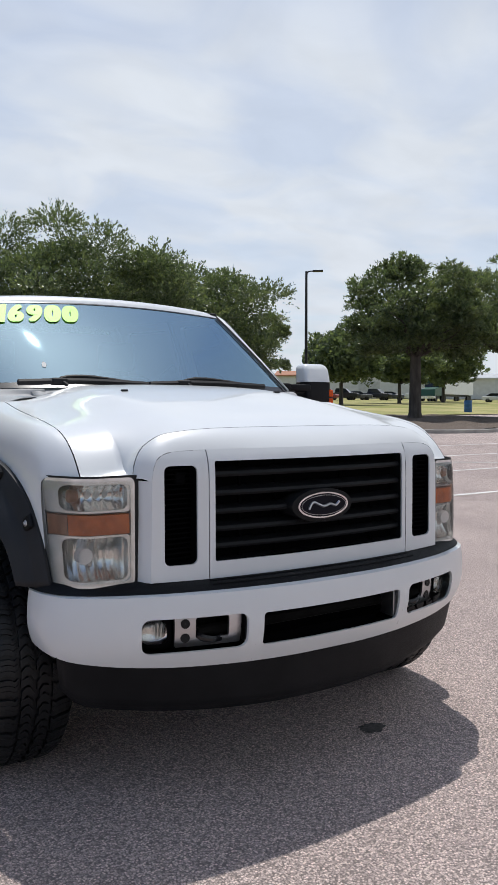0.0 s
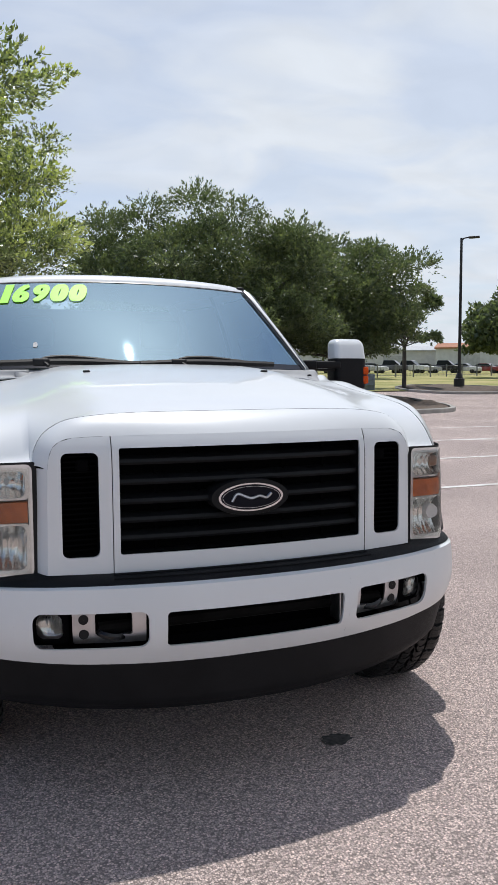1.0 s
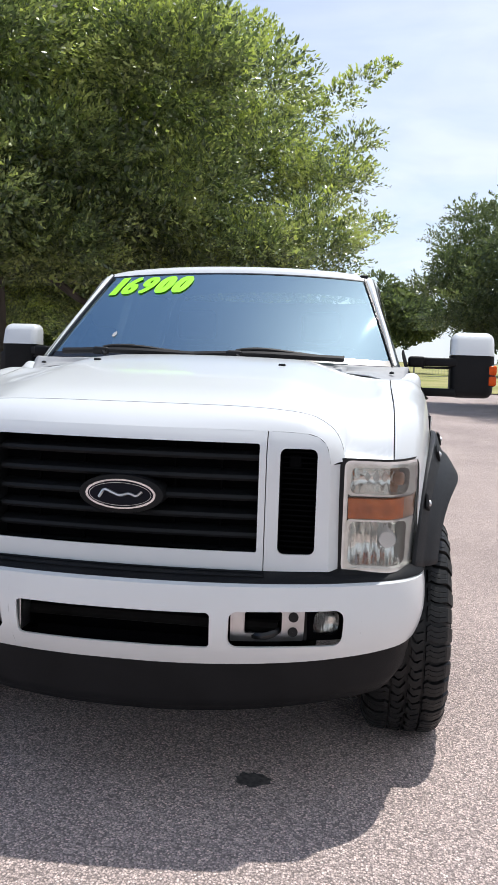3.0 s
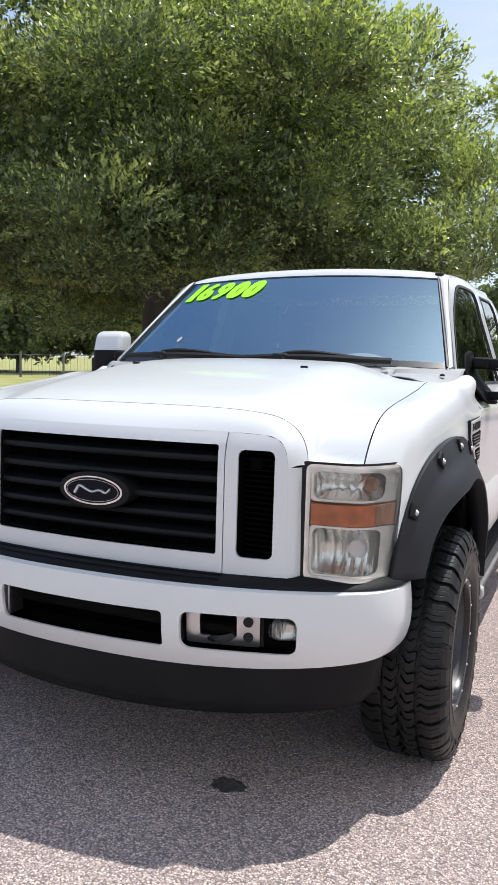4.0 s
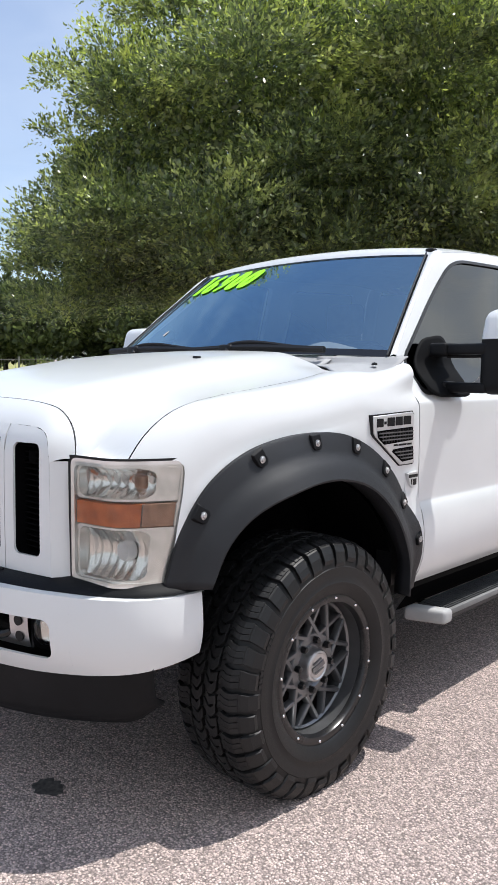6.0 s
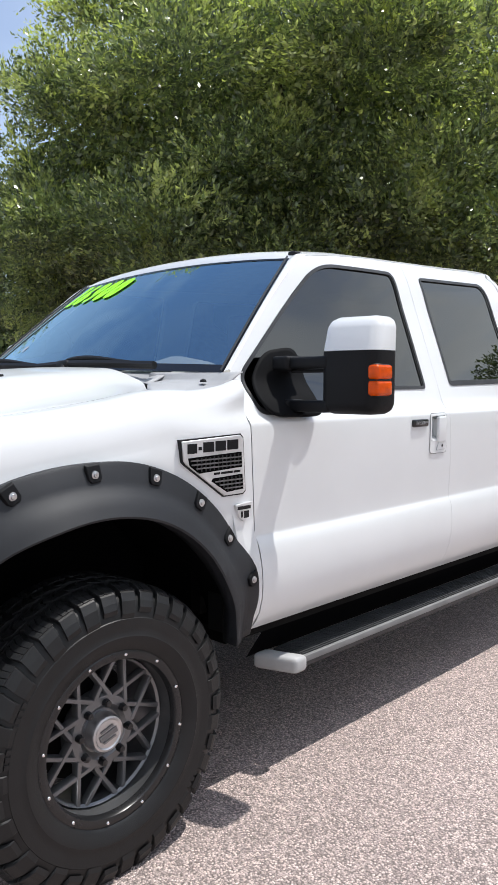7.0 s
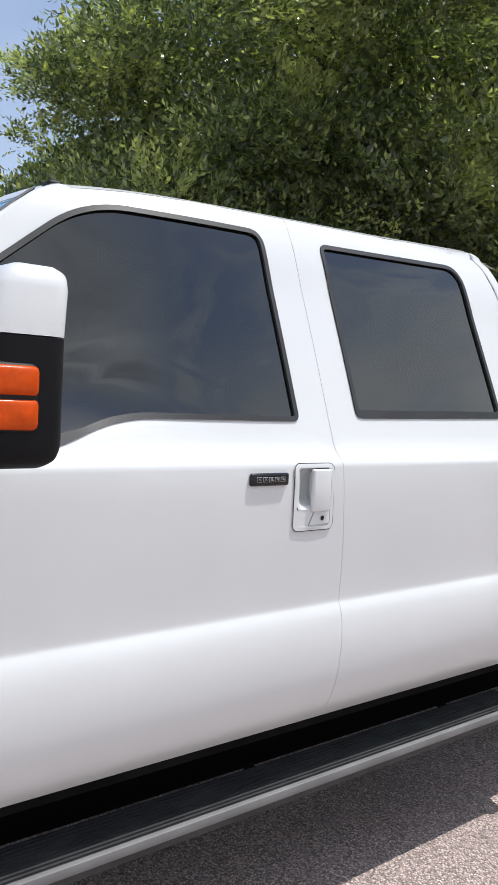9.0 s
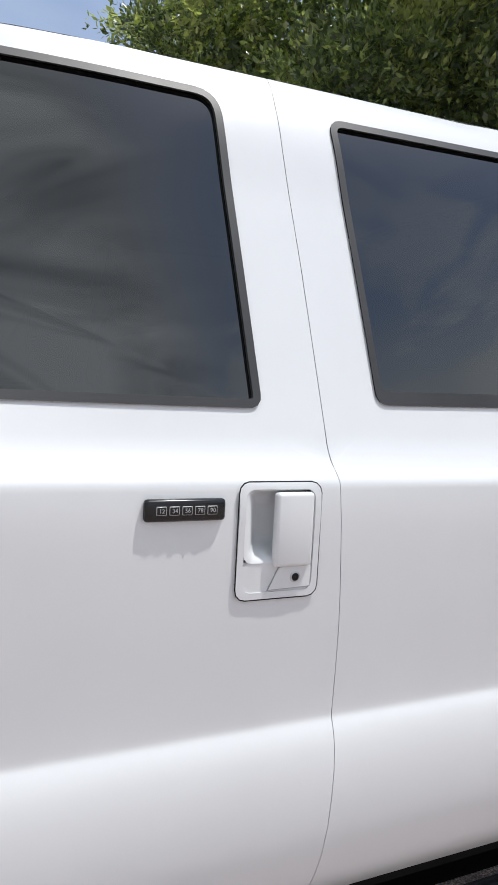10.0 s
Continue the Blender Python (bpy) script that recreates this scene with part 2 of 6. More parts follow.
def surf(fn, us, vs, bm=None, flip=False):
    """A grid of faces over fn(u, v) -> point."""
    bm = bm or bmesh.new()
    rows = [[bm.verts.new(fn(u, v)) for v in vs] for u in us]
    for a, b in zip(rows, rows[1:]):
        for i in range(len(vs) - 1):
            q = (a[i], b[i], b[i + 1], a[i + 1])
            bm.faces.new(q[::-1] if flip else q)
    return bm


def span(a, b, n):
    return [a + (b - a) * i / (n - 1) for i in range(n)]


def smooth01(x):
    x = min(1.0, max(0.0, x))
    return x * x * (3 - 2 * x)


def table(points):
    """A smooth curve through (x, value) pairs."""
    xs = np.array([p[0] for p in points], float)
    ys = np.array([p[1] for p in points], float)
    d = np.gradient(ys, xs)

    def at(x):
        if x <= xs[0]:
            return float(ys[0])
        if x >= xs[-1]:
            return float(ys[-1])
        i = int(np.searchsorted(xs, x)) - 1
        h = xs[i + 1] - xs[i]
        t = (x - xs[i]) / h
        return float((2 * t**3 - 3 * t**2 + 1) * ys[i] + (t**3 - 2 * t**2 + t) * h * d[i] + (-2 * t**3 + 3 * t**2) * ys[i + 1] + (t**3 - t**2) * h * d[i + 1])

    return at


def curve_through(pts, n, closed=False):
    """n points along a smooth curve through the given 2D or 3D points."""
    p = np.array(pts, float)
    if closed:
        p = np.vstack([p[-1:], p, p[:2]])
    else:
        p = np.vstack([2 * p[0] - p[1], p, 2 * p[-1] - p[-2]])
    out = []
    for i in range(1, len(p) - 2):
        for t in np.linspace(0, 1, 12, endpoint=False):
            a, b, c, d = p[i - 1 : i + 3]
            out.append(0.5 * (2 * b + (c - a) * t + (2 * a - 5 * b + 4 * c - d) * t**2 + (3 * b - a - 3 * c + d) * t**3))
    if not closed:
        out.append(p[-2])
    out = np.array(out)
    if closed:
        out = np.vstack([out, out[:1]])
    s = np.r_[0, np.cumsum(np.linalg.norm(np.diff(out, axis=0), axis=1))]
    q = np.linspace(0, s[-1], n + (1 if closed else 0))
    res = np.stack([np.interp(q, s, out[:, k]) for k in range(out.shape[1])], 1)
    return [tuple(r) for r in (res[:-1] if closed else res)]


def rounded(x0, z0, x1, z1, r, n=5):
    """A rounded rectangle as 2D points, anticlockwise."""
    pts = []
    for cx, cz, a0 in ((x1 - r, z0 + r, -90), (x1 - r, z1 - r, 0), (x0 + r, z1 - r, 90), (x0 + r, z0 + r, 180)):
        for k in range(n):
            a = radians(a0 + 90 * k / (n - 1))
            pts.append((cx + r * math.cos(a), cz + r * math.sin(a)))
    return pts


def round_poly(corners, n):
    """n even points round a polygon of (x, z, corner radius)."""
    pts, m = [], len(corners)
    for k in range(m):
        p, a, b = Vector(corners[k][:2]), Vector(corners[k - 1][:2]), Vector(corners[(k + 1) % m][:2])
        r = corners[k][2]
        p0, p1 = p + (a - p).normalized() * r, p + (b - p).normalized() * r
        for t in span(0, 1, 9):
            pts.append(tuple((1 - t) ** 2 * p0 + 2 * t * (1 - t) * p + t * t * p1))
    q = np.array(pts + pts[:1])
    s = np.r_[0, np.cumsum(np.linalg.norm(np.diff(q, axis=0), axis=1))]
    at = np.linspace(0, s[-1], n, endpoint=False)
    return [(float(x), float(z)) for x, z in zip(np.interp(at, s, q[:, 0]), np.interp(at, s, q[:, 1]))]


def cast(poly, c, a):
    """Where a ray from c at angle a leaves the polygon."""
    dx, dz = math.cos(a), math.sin(a)
    best = 0.0
    for (x0, z0), (x1, z1) in zip(poly, poly[1:] + poly[:1]):
        ex, ez = x1 - x0, z1 - z0
        den = dx * ez - dz * ex
        if abs(den) < 1e-7 * (abs(ex) + abs(ez)) or abs(ex) + abs(ez) < 1e-7:
            continue
        t = ((x0 - c[0]) * ez - (z0 - c[1]) * ex) / den
        u = ((x0 - c[0]) * dz - (z0 - c[1]) * dx) / den
        if t > 0 and -1e-9 <= u <= 1 + 1e-9:
            best = max(best, t)
    return (c[0] + dx * best, c[1] + dz * best)


def ring(outer, inner, place, depth=None, steps=3, extra=40, back=None):
    """A plate with a hole: both outlines are 2D, place(x, z) lays a point into space; depth turns the hole's rim inwards."""
    c = (sum(p[0] for p in inner) / len(inner), sum(p[1] for p in inner) / len(inner))
    angles = sorted({round(math.atan2(p[1] - c[1], p[0] - c[0]), 5) for p in outer + inner} | {round(-math.pi + 2 * math.pi * k / extra, 5) for k in range(extra)})
    bm = bmesh.new()
    loops = []
    for k in range(steps + 1):
        t = k / steps
        row = []
        for a in angles:
            o, i = cast(outer, c, a), cast(inner, c, a)
            row.append(bm.verts.new(place(o[0] + (i[0] - o[0]) * t, o[1] + (i[1] - o[1]) * t)))
        loops.append(row)
    if depth:
        row = []
        for a in angles:
            i = cast(inner, c, a)
            row.append(bm.verts.new(Vector(place(*i)) + Vector(depth)))
        loops.append(row)
    if back:
        row = []
        for a in angles:
            o = cast(outer, c, a)
            row.append(bm.verts.new(Vector(place(*o)) + Vector(back)))
        loops.insert(0, row)
    n = len(angles)
    for p, q in zip(loops, loops[1:]):
        for j in range(n):
            bm.faces.new((p[j], p[(j + 1) % n], q[(j + 1) % n], q[j]))
    bmesh.ops.recalc_face_normals(bm, faces=bm.faces)
    return bm


def fill(outline, place, bm=None, rings=3):
    """A filled plate inside a 2D outline."""
    bm = bm or bmesh.new()
    c = (sum(p[0] for p in outline) / len(outline), sum(p[1] for p in outline) / len(outline))
    mid = bm.verts.new(place(*c))
    last = None
    for k in range(1, rings + 1):
        t = k / rings
        row = [bm.verts.new(place(c[0] + (p[0] - c[0]) * t, c[1] + (p[1] - c[1]) * t)) for p in outline]
        n = len(row)
        for j in range(n):
            if last is None:
                bm.faces.new((mid, row[j], row[(j + 1) % n]))
            else:
                bm.faces.new((last[j], row[j], row[(j + 1) % n], last[(j + 1) % n]))
        last = row
    return bm


def tube(points, r, bm=None, sides=8, caps=True, radii=None):
    """A round bar along 3D points."""
    bm = bm or bmesh.new()
    pts = [Vector(p) for p in points]
    rows = []
    side = None
    for k, p in enumerate(pts):
        d = (pts[min(k + 1, len(pts) - 1)] - pts[max(k - 1, 0)]).normalized()
        if side is None:
            side = d.orthogonal().normalized()
        side = (side - d * side.dot(d)).normalized()
        up = d.cross(side)
        rr = radii[k] if radii else r
        rows.append([bm.verts.new(p + (side * math.cos(2 * math.pi * j / sides) + up * math.sin(2 * math.pi * j / sides)) * rr) for j in range(sides)])
    for a, b in zip(rows, rows[1:]):
        for j in range(sides):
            bm.faces.new((a[j], a[(j + 1) % sides], b[(j + 1) % sides], b[j]))
    if caps:
        bm.faces.new(rows[0][::-1])
        bm.faces.new(rows[-1])
    return bm


def box(x0, y0, z0, x1, y1, z1, bm=None, m=None):
    bm = bm or bmesh.new()
    v = [bm.verts.new(p if m is None else m @ Vector(p)) for p in ((x0, y0, z0), (x1, y0, z0), (x1, y1, z0), (x0, y1, z0), (x0, y0, z1), (x1, y0, z1), (x1, y1, z1), (x0, y1, z1))]
    for q in ((0, 3, 2, 1), (4, 5, 6, 7), (0, 1, 5, 4), (1, 2, 6, 5), (2, 3, 7, 6), (3, 0, 4, 7)):
        bm.faces.new([v[i] for i in q])
    return bm


def blob(x0, y0, z0, x1, y1, z1, r=0.02, seg=3):
    """A box with rounded edges."""
    bm = box(x0, y0, z0, x1, y1, z1)
    bmesh.ops.bevel(bm, geom=bm.edges[:], offset=r, segments=seg, profile=0.5, affect="EDGES")
    return bm


def slab(outline, x0, x1, bm=None):
    """A 2D outline in (y, z), or any two axes through place, drawn out from x0 to x1."""
    bm = bm or bmesh.new()
    a = [bm.verts.new((x0, p[0], p[1])) for p in outline]
    b = [bm.verts.new((x1, p[0], p[1])) for p in outline]
    n = len(a)
    for j in range(n):
        bm.faces.new((a[j], a[(j + 1) % n], b[(j + 1) % n], b[j]))
    bm.faces.new(a[::-1])
    bm.faces.new(b)
    bmesh.ops.recalc_face_normals(bm, faces=bm.faces)
    return bm


def lathe(profile, sides, center, bm=None):
    """Turns (x, r) pairs round the x axis through center."""
    bm = bm or bmesh.new()
    rows = []
    for x, r in profile:
        rows.append([bm.verts.new((center[0] + x, center[1] + r * math.cos(2 * math.pi * j / sides), center[2] + r * math.sin(2 * math.pi * j / sides))) for j in range(sides)])
    for a, b in zip(rows, rows[1:]):
        for j in range(sides):
            bm.faces.new((a[j], b[j], b[(j + 1) % sides], a[(j + 1) % sides]))
    bmesh.ops.recalc_face_normals(bm, faces=bm.faces)
    return bm


def lettering(name, text, size, m, mat, parent, depth=0.0006, shear=0.0, bold=0.0, spacing=1.0):
    """Writing in the built-in font, as a mesh."""
    cu = bpy.data.curves.new(name, "FONT")
    cu.body, cu.size, cu.extrude, cu.shear, cu.offset, cu.space_character = text, size, depth, shear, bold, spacing
    cu.align_x, cu.align_y = "CENTER", "CENTER"
    tmp = new("tmp", cu)
    me = bpy.data.meshes.new_from_object(tmp.evaluated_get(bpy.context.evaluated_depsgraph_get()))
    bpy.data.objects.remove(tmp)
    bpy.data.curves.remove(cu)
    me.transform(m)
    me.materials.append(mat)
    me.name = name
    ob = new(name, me)
    ob.parent = parent
    return ob


# ---- ground ----
def ground_z(y):
    """The lot is level round the pickup and rises gently behind it."""
    d = max(0.0, y - 2.0)
    return 0.024 * d * d / (d + 4.0)


ASPHALT = bpy.data.materials.new("asphalt")
ASPHALT.use_nodes = True


def asphalt_nodes():
    n, l = ASPHALT.node_tree.nodes, ASPHALT.node_tree.links
    b = n["Principled BSDF"]
    b.inputs["Roughness"].default_value = 0.85
    co = n.new("ShaderNodeTexCoord")

    def noisy(scale, detail=3.0):
        a = n.new("ShaderNodeTexNoise")
        a.inputs["Scale"].default_value, a.inputs["Detail"].default_value = scale, detail
        l.new(co.outputs["Object"], a.inputs["Vector"])
        return a.outputs["Fac"]

    vo = n.new("ShaderNodeTexVoronoi")
    vo.inputs["Scale"].default_value = 150.0
    l.new(co.outputs["Object"], vo.inputs["Vector"])
    ramp = n.new("ShaderNodeValToRGB")
    els = ramp.color_ramp.elements
    els[0].position, els[0].color = 0.0, (0.246, 0.200, 0.183, 1)
    els[1].position, els[1].color = 1.0, (0.866, 0.699, 0.638, 1)
    for p, c in ((0.25, (0.386, 0.311, 0.286, 1)), (0.55, (0.503, 0.404, 0.371, 1)), (0.8, (0.655, 0.524, 0.477, 1))):
        e = els.new(p)
        e.color = c
    sp = n.new("ShaderNodeSeparateColor")
    l.new(vo.outputs["Color"], sp.inputs[0])
    l.new(sp.outputs[0], ramp.inputs[0])
    # the binder between the stones
    gap = n.new("ShaderNodeMapRange")
    gap.inputs["From Min"].default_value, gap.inputs["From Max"].default_value = 0.46, 0.78
    l.new(vo.outputs["Distance"], gap.inputs["Value"])
    m1 = n.new("ShaderNodeMix")
    m1.data_type = "RGBA"
    m1.inputs["B"].default_value = (0.193, 0.158, 0.146, 1)
    l.new(gap.outputs["Result"], m1.inputs["Factor"])
    l.new(ramp.outputs[0], m1.inputs["A"])
    big = n.new("ShaderNodeMapRange")
    big.inputs["From Min"].default_value, big.inputs["From Max"].default_value = 0.3, 0.7
    big.inputs["To Min"].default_value, big.inputs["To Max"].default_value = 0.82, 1.12
    l.new(noisy(0.55, 6.0), big.inputs["Value"])
    m2 = n.new("ShaderNodeMix")
    m2.data_type, m2.blend_type = "RGBA", "MULTIPLY"
    m2.inputs["Factor"].default_value = 1.0
    l.new(m1.outputs["Result"], m2.inputs["A"])
    l.new(big.outputs["Result"], m2.inputs["B"])
    l.new(m2.outputs["Result"], b.inputs["Base Color"])
    h = n.new("ShaderNodeMath")
    h.operation = "SUBTRACT"
    l.new(noisy(60.0), h.inputs[0])
    l.new(vo.outputs["Distance"], h.inputs[1])
    bp = n.new("ShaderNodeBump")
    bp.inputs["Strength"].default_value, bp.inputs["Distance"].default_value = 0.9, 0.0065
    l.new(h.outputs[0], bp.inputs["Height"])
    l.new(bp.outputs[0], b.inputs["Normal"])


asphalt_nodes()
gx = [-1500, -600, -250, -120, -60, -40, -30] + span(-24, 24, 25) + [30, 40, 60, 120, 250, 600, 1500]
gy = [-1500, -600, -200, -60, -20, -8, -4, 0, 2] + span(3, 12, 10) + [15, 18, 22, 26, 30, 36, 45, 60, 90, 140, 230, 400, 800, 1500]
ground = part("ground", surf(lambda x, y: (x, y, ground_z(min(y, 300))), gx, gy), ASPHALT)
tagged(ground, "weathered grey-pink asphalt parking lot with exposed stones", "ground", kind="structure")


# ---- the pickup: +x is its driver's side, +y its rear, y = 0 the front axle ----
truck = thing("pickup_truck", "lifted white crew-cab pickup truck with black fender flares parked on asphalt", "pickup truck")

seam_z = table([(-0.63, 1.105), (-0.59, 1.155), (-0.50, 1.226), (-0.42, 1.258), (-0.30, 1.281), (-0.1, 1.306), (0.1, 1.332), (0.28, 1.360), (0.36, 1.360), (0.42, 1.357), (0.49, 1.364), (0.555, 1.378), (0.60, 1.396)])
hood_c = table([(-0.70, 1.262), (-0.6, 1.296), (-0.4, 1.340), (-0.1, 1.392), (0.03, 1.412), (0.2, 1.430), (0.45, 1.447)])


def hood_z(x, y):
    a = abs(x)
    w = 0.35 * smooth01((a - 0.42) / 0.26) + 0.65 * smooth01((a - 0.42) / 0.41)
    return hood_c(y) + (seam_z(y) - hood_c(y)) * w - 0.010 * min(1.0, a / 0.44) ** 2 * (1 - w)


# where the hood meets the grille shell, from the middle out and down to the headlight
EDGE_IN = curve_through([(0.0, -0.692, 1.268), (0.30, -0.690, 1.267), (0.45, -0.686, 1.262), (0.555, -0.681, 1.250), (0.605, -0.680, 1.232), (0.648, -0.683, 1.200), (0.672, -0.688, 1.155), (0.682, -0.694, 1.106)], 41)
EDGE_OUT = curve_through([(0.682, -0.694, 1.106), (0.75, -0.682, 1.107), (0.80, -0.660, 1.108), (0.832, -0.630, 1.109)], 9)
HOOD_EDGE = EDGE_IN + EDGE_OUT[1:]
HOOD_BACK = span(0.0, 0.66, 41) + span(0.66, 0.832, 9)[1:]


def hood_at(k, v):
    s, k = (-1 if k < 0 else 1), abs(k)
    f = HOOD_EDGE[k]
    yb = 0.43 + 0.05 * HOOD_BACK[k] ** 2 - 0.13 * smooth01((HOOD_BACK[k] - 0.60) / 0.23)
    y = f[1] + (yb - f[1]) * v
    x = f[0] + (HOOD_BACK[k] - f[0]) * smooth01(v * 1.6)
    lift = (f[2] - hood_z(f[0], f[1])) * math.exp(-(((y - f[1]) / 0.085) ** 1.4))
    return (s * x, y, hood_z(x, y) + lift)


HV = [0, 0.006, 0.014, 0.024, 0.036, 0.05, 0.066, 0.084, 0.104, 0.126, 0.15, 0.18, 0.22] + span(0.27, 1, 15)
part("hood", surf(hood_at, range(-48, 49), HV), PAINT, truck, "smooth white hood with a raised centre")
for x, y in ((0.392, 0.034), (-0.392, 0.034)):
    z = hood_z(x, y)
    part("washer_nozzle", blob(x - 0.014, y - 0.01, z - 0.006, x + 0.014, y + 0.012, z + 0.008, 0.004), SEAL, truck)

# ---- grille surround ----
def face_y(x, z):
    return -0.816 + 0.145 * x * x + 0.04 * (z - 0.9) ** 2 + (0.07 * ((z - 1.12) / 0.08) ** 2 if z > 1.12 else 0) * 0.35


def on_face(x, z):
    return (x, face_y(x, z), z)


def shrink_in(pts, k=0.998):
    cx, cz = sum(p[0] for p in pts) / len(pts), sum(p[1] for p in pts) / len(pts)
    return [(cx + (p[0] - cx) * k, cz + (p[1] - cz) * k) for p in pts]


centre_out = [(-0.4445, 0.765), (0.4445, 0.765), (0.4445, 1.198), (-0.4445, 1.198)]
centre_in = rounded(-0.424, 0.822, 0.424, 1.159, 0.008)
part("grille_frame", ring(centre_out, centre_in, on_face, (0, 0.008, 0), back=(0, 0.09, 0)), PAINT, truck)


def liner(outline, depth):
    """The black inner wall of an opening, just behind its painted edge."""
    n = len(outline)
    return surf(lambda k, v: Vector(on_face(*outline[k % n])) + Vector((0, 0.006 + depth * v, 0)), range(n + 1), [0, 1])


part("grille_liner", liner(shrink_in(centre_in), 0.06), GRILLE, truck, "black grille shell behind the painted frame")
for s in (-1, 1):
    out = [(s * 0.4475, 0.765), (s * 0.646, 0.768), (s * 0.640, 1.095), (s * 0.636, 1.13), (s * 0.624, 1.163), (s * 0.600, 1.183), (s * 0.56, 1.193), (s * 0.4475, 1.197)]
    ins = [(s * p[0], p[1]) for p in rounded(0.487, 0.819, 0.600, 1.147, 0.02)]
    part("grille_side_frame", ring(out, ins, on_face, (0, 0.010, 0)), PAINT, truck)
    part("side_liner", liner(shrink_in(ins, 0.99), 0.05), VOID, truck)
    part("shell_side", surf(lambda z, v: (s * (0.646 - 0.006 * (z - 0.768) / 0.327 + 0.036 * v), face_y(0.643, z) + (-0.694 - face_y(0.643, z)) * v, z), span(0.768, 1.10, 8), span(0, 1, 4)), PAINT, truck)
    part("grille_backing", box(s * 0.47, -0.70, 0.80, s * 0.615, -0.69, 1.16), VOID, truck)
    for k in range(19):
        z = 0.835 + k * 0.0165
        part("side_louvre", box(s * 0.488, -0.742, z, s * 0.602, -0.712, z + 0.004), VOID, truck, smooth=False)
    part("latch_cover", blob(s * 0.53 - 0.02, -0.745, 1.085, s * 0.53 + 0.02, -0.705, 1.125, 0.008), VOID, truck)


FACE_TOP = curve_through([(0.0, 1.198), (0.30, 1.198), (0.4475, 1.197), (0.56, 1.193), (0.600, 1.183), (0.624, 1.163), (0.636, 1.13), (0.640, 1.095)], 41)


def header_at(k, v):
    s, k = (-1 if k < 0 else 1), abs(k)
    x, z = FACE_TOP[k]
    p0, p1 = Vector((x, face_y(x, z), z)), Vector(EDGE_IN[k]) + Vector((0, -0.003, 0))
    ctrl = p0.lerp(p1, 0.5) + Vector((0, -0.008, 0.012))
    p = (1 - v) ** 2 * p0 + 2 * v * (1 - v) * ctrl + v * v * p1
    return (s * p.x, p.y, p.z)


part("grille_header", surf(header_at, range(-40, 41), span(0, 1, 10)), PAINT, truck)

part("hood_gap", tube([(x, y + 0.001, z + 0.0002) for x, y, z in [(-p[0], p[1], p[2]) for p in EDGE_IN[-3:0:-1]] + EDGE_IN[:-2]], 0.0008, sides=5), SEAL, truck)

# ---- grille bars and badge ----
for z in (1.116, 1.052, 0.990, 0.931, 0.873):
    prof = [(-0.028, -0.012), (-0.034, -0.004), (-0.03, 0.006), (0.0, 0.016), (0.03, 0.018), (0.03, -0.012)]
    bm = surf(lambda x, k: (x, face_y(x, z) + 0.050 + prof[k % 6][0], z + prof[k % 6][1]), span(-0.4215, 0.4215, 21), range(7))
    part("grille_bar", bm, GRILLE, truck, "matt black horizontal grille bar")
for x in (-0.3, -0.15, 0.15, 0.3):
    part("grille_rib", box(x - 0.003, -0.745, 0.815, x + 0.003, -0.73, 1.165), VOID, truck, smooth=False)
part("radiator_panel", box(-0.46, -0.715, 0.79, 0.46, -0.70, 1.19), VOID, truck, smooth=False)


def oval(a, b, n=40):
    return [(a * math.cos(2 * math.pi * k / n), b * math.sin(2 * math.pi * k / n)) for k in range(n)]


def oval_plate(a, b, y0, y1, bulge=0.0, bm=None):
    bm = bm or bmesh.new()
    n = 48
    rows = []
    for f, y in ((1.0, y1), (1.0, y0 + 0.003), (0.985, y0), (0.7, y0 - bulge * 0.6), (0.35, y0 - bulge)):
        rows.append([bm.verts.new((f * px, y, 0.988 + f * pz)) for px, pz in oval(a, b, n)])
    for p, q in zip(rows, rows[1:]):
        for j in range(n):
            bm.faces.new((p[j], p[(j + 1) % n], q[(j + 1) % n], q[j]))
    bm.faces.new(rows[-1])
    bmesh.ops.recalc_face_normals(bm, faces=bm.faces)
    return bm


badge = part("badge", oval_plate(0.136, 0.060, -0.826, -0.74, 0.003), GRILLE, truck, "dark oval grille badge with a chrome rim")
part("badge_rim", ring(oval(0.1125, 0.0465), oval(0.105, 0.0405), lambda x, z: (x, -0.8325, 0.988 + z), (0, 0.005, 0), back=(0, 0.006, 0)), CHROME, badge)
part("badge_field", fill(oval(0.106, 0.0415), lambda x, z: (x, -0.831 - 0.002 * (1 - (x / 0.106) ** 2), 0.988 + z)), BADGE, badge)
part("badge_line", ring(oval(0.0998, 0.0360), oval(0.0982, 0.0347), lambda x, z: (x, -0.8345, 0.988 + z)), SATIN, badge)
# the emblem, as a plain bright swash
part("badge_swash", tube(curve_through([(x, -0.8345, 0.988 + z) for x, z in ((-0.068, -0.012), (-0.050, 0.012), (-0.022, 0.003), (0.0, -0.004), (0.028, 0.003), (0.052, -0.004), (0.070, 0.010))], 24), 0.005, sides=6), SATIN, badge)

# ---- headlights ----
def lamp_at(s, u, v, inset=0.0):
    """u from the inner to the outer edge, v from the bottom to the top."""
    x = 0.690 + 0.232 * u - 0.010 * (1 - v) * u
    y = -0.712 + 0.050 * u + 0.175 * max(0.0, (u - 0.45) / 0.55) ** 2.2 - 0.055 * (1 - v) * max(0.0, (u - 0.5) / 0.5)
    z = 0.768 + 0.335 * v - 0.004 * u
    return (s * x, y + inset, z)


def outline_uv(u0, v0, u1, v1, r):
    """A rounded outline on the lamp, in u and v."""
    return [(p[0] / 0.24, p[1] / 0.335) for p in rounded(u0 * 0.24, v0 * 0.335, u1 * 0.24, v1 * 0.335, r, 4)]


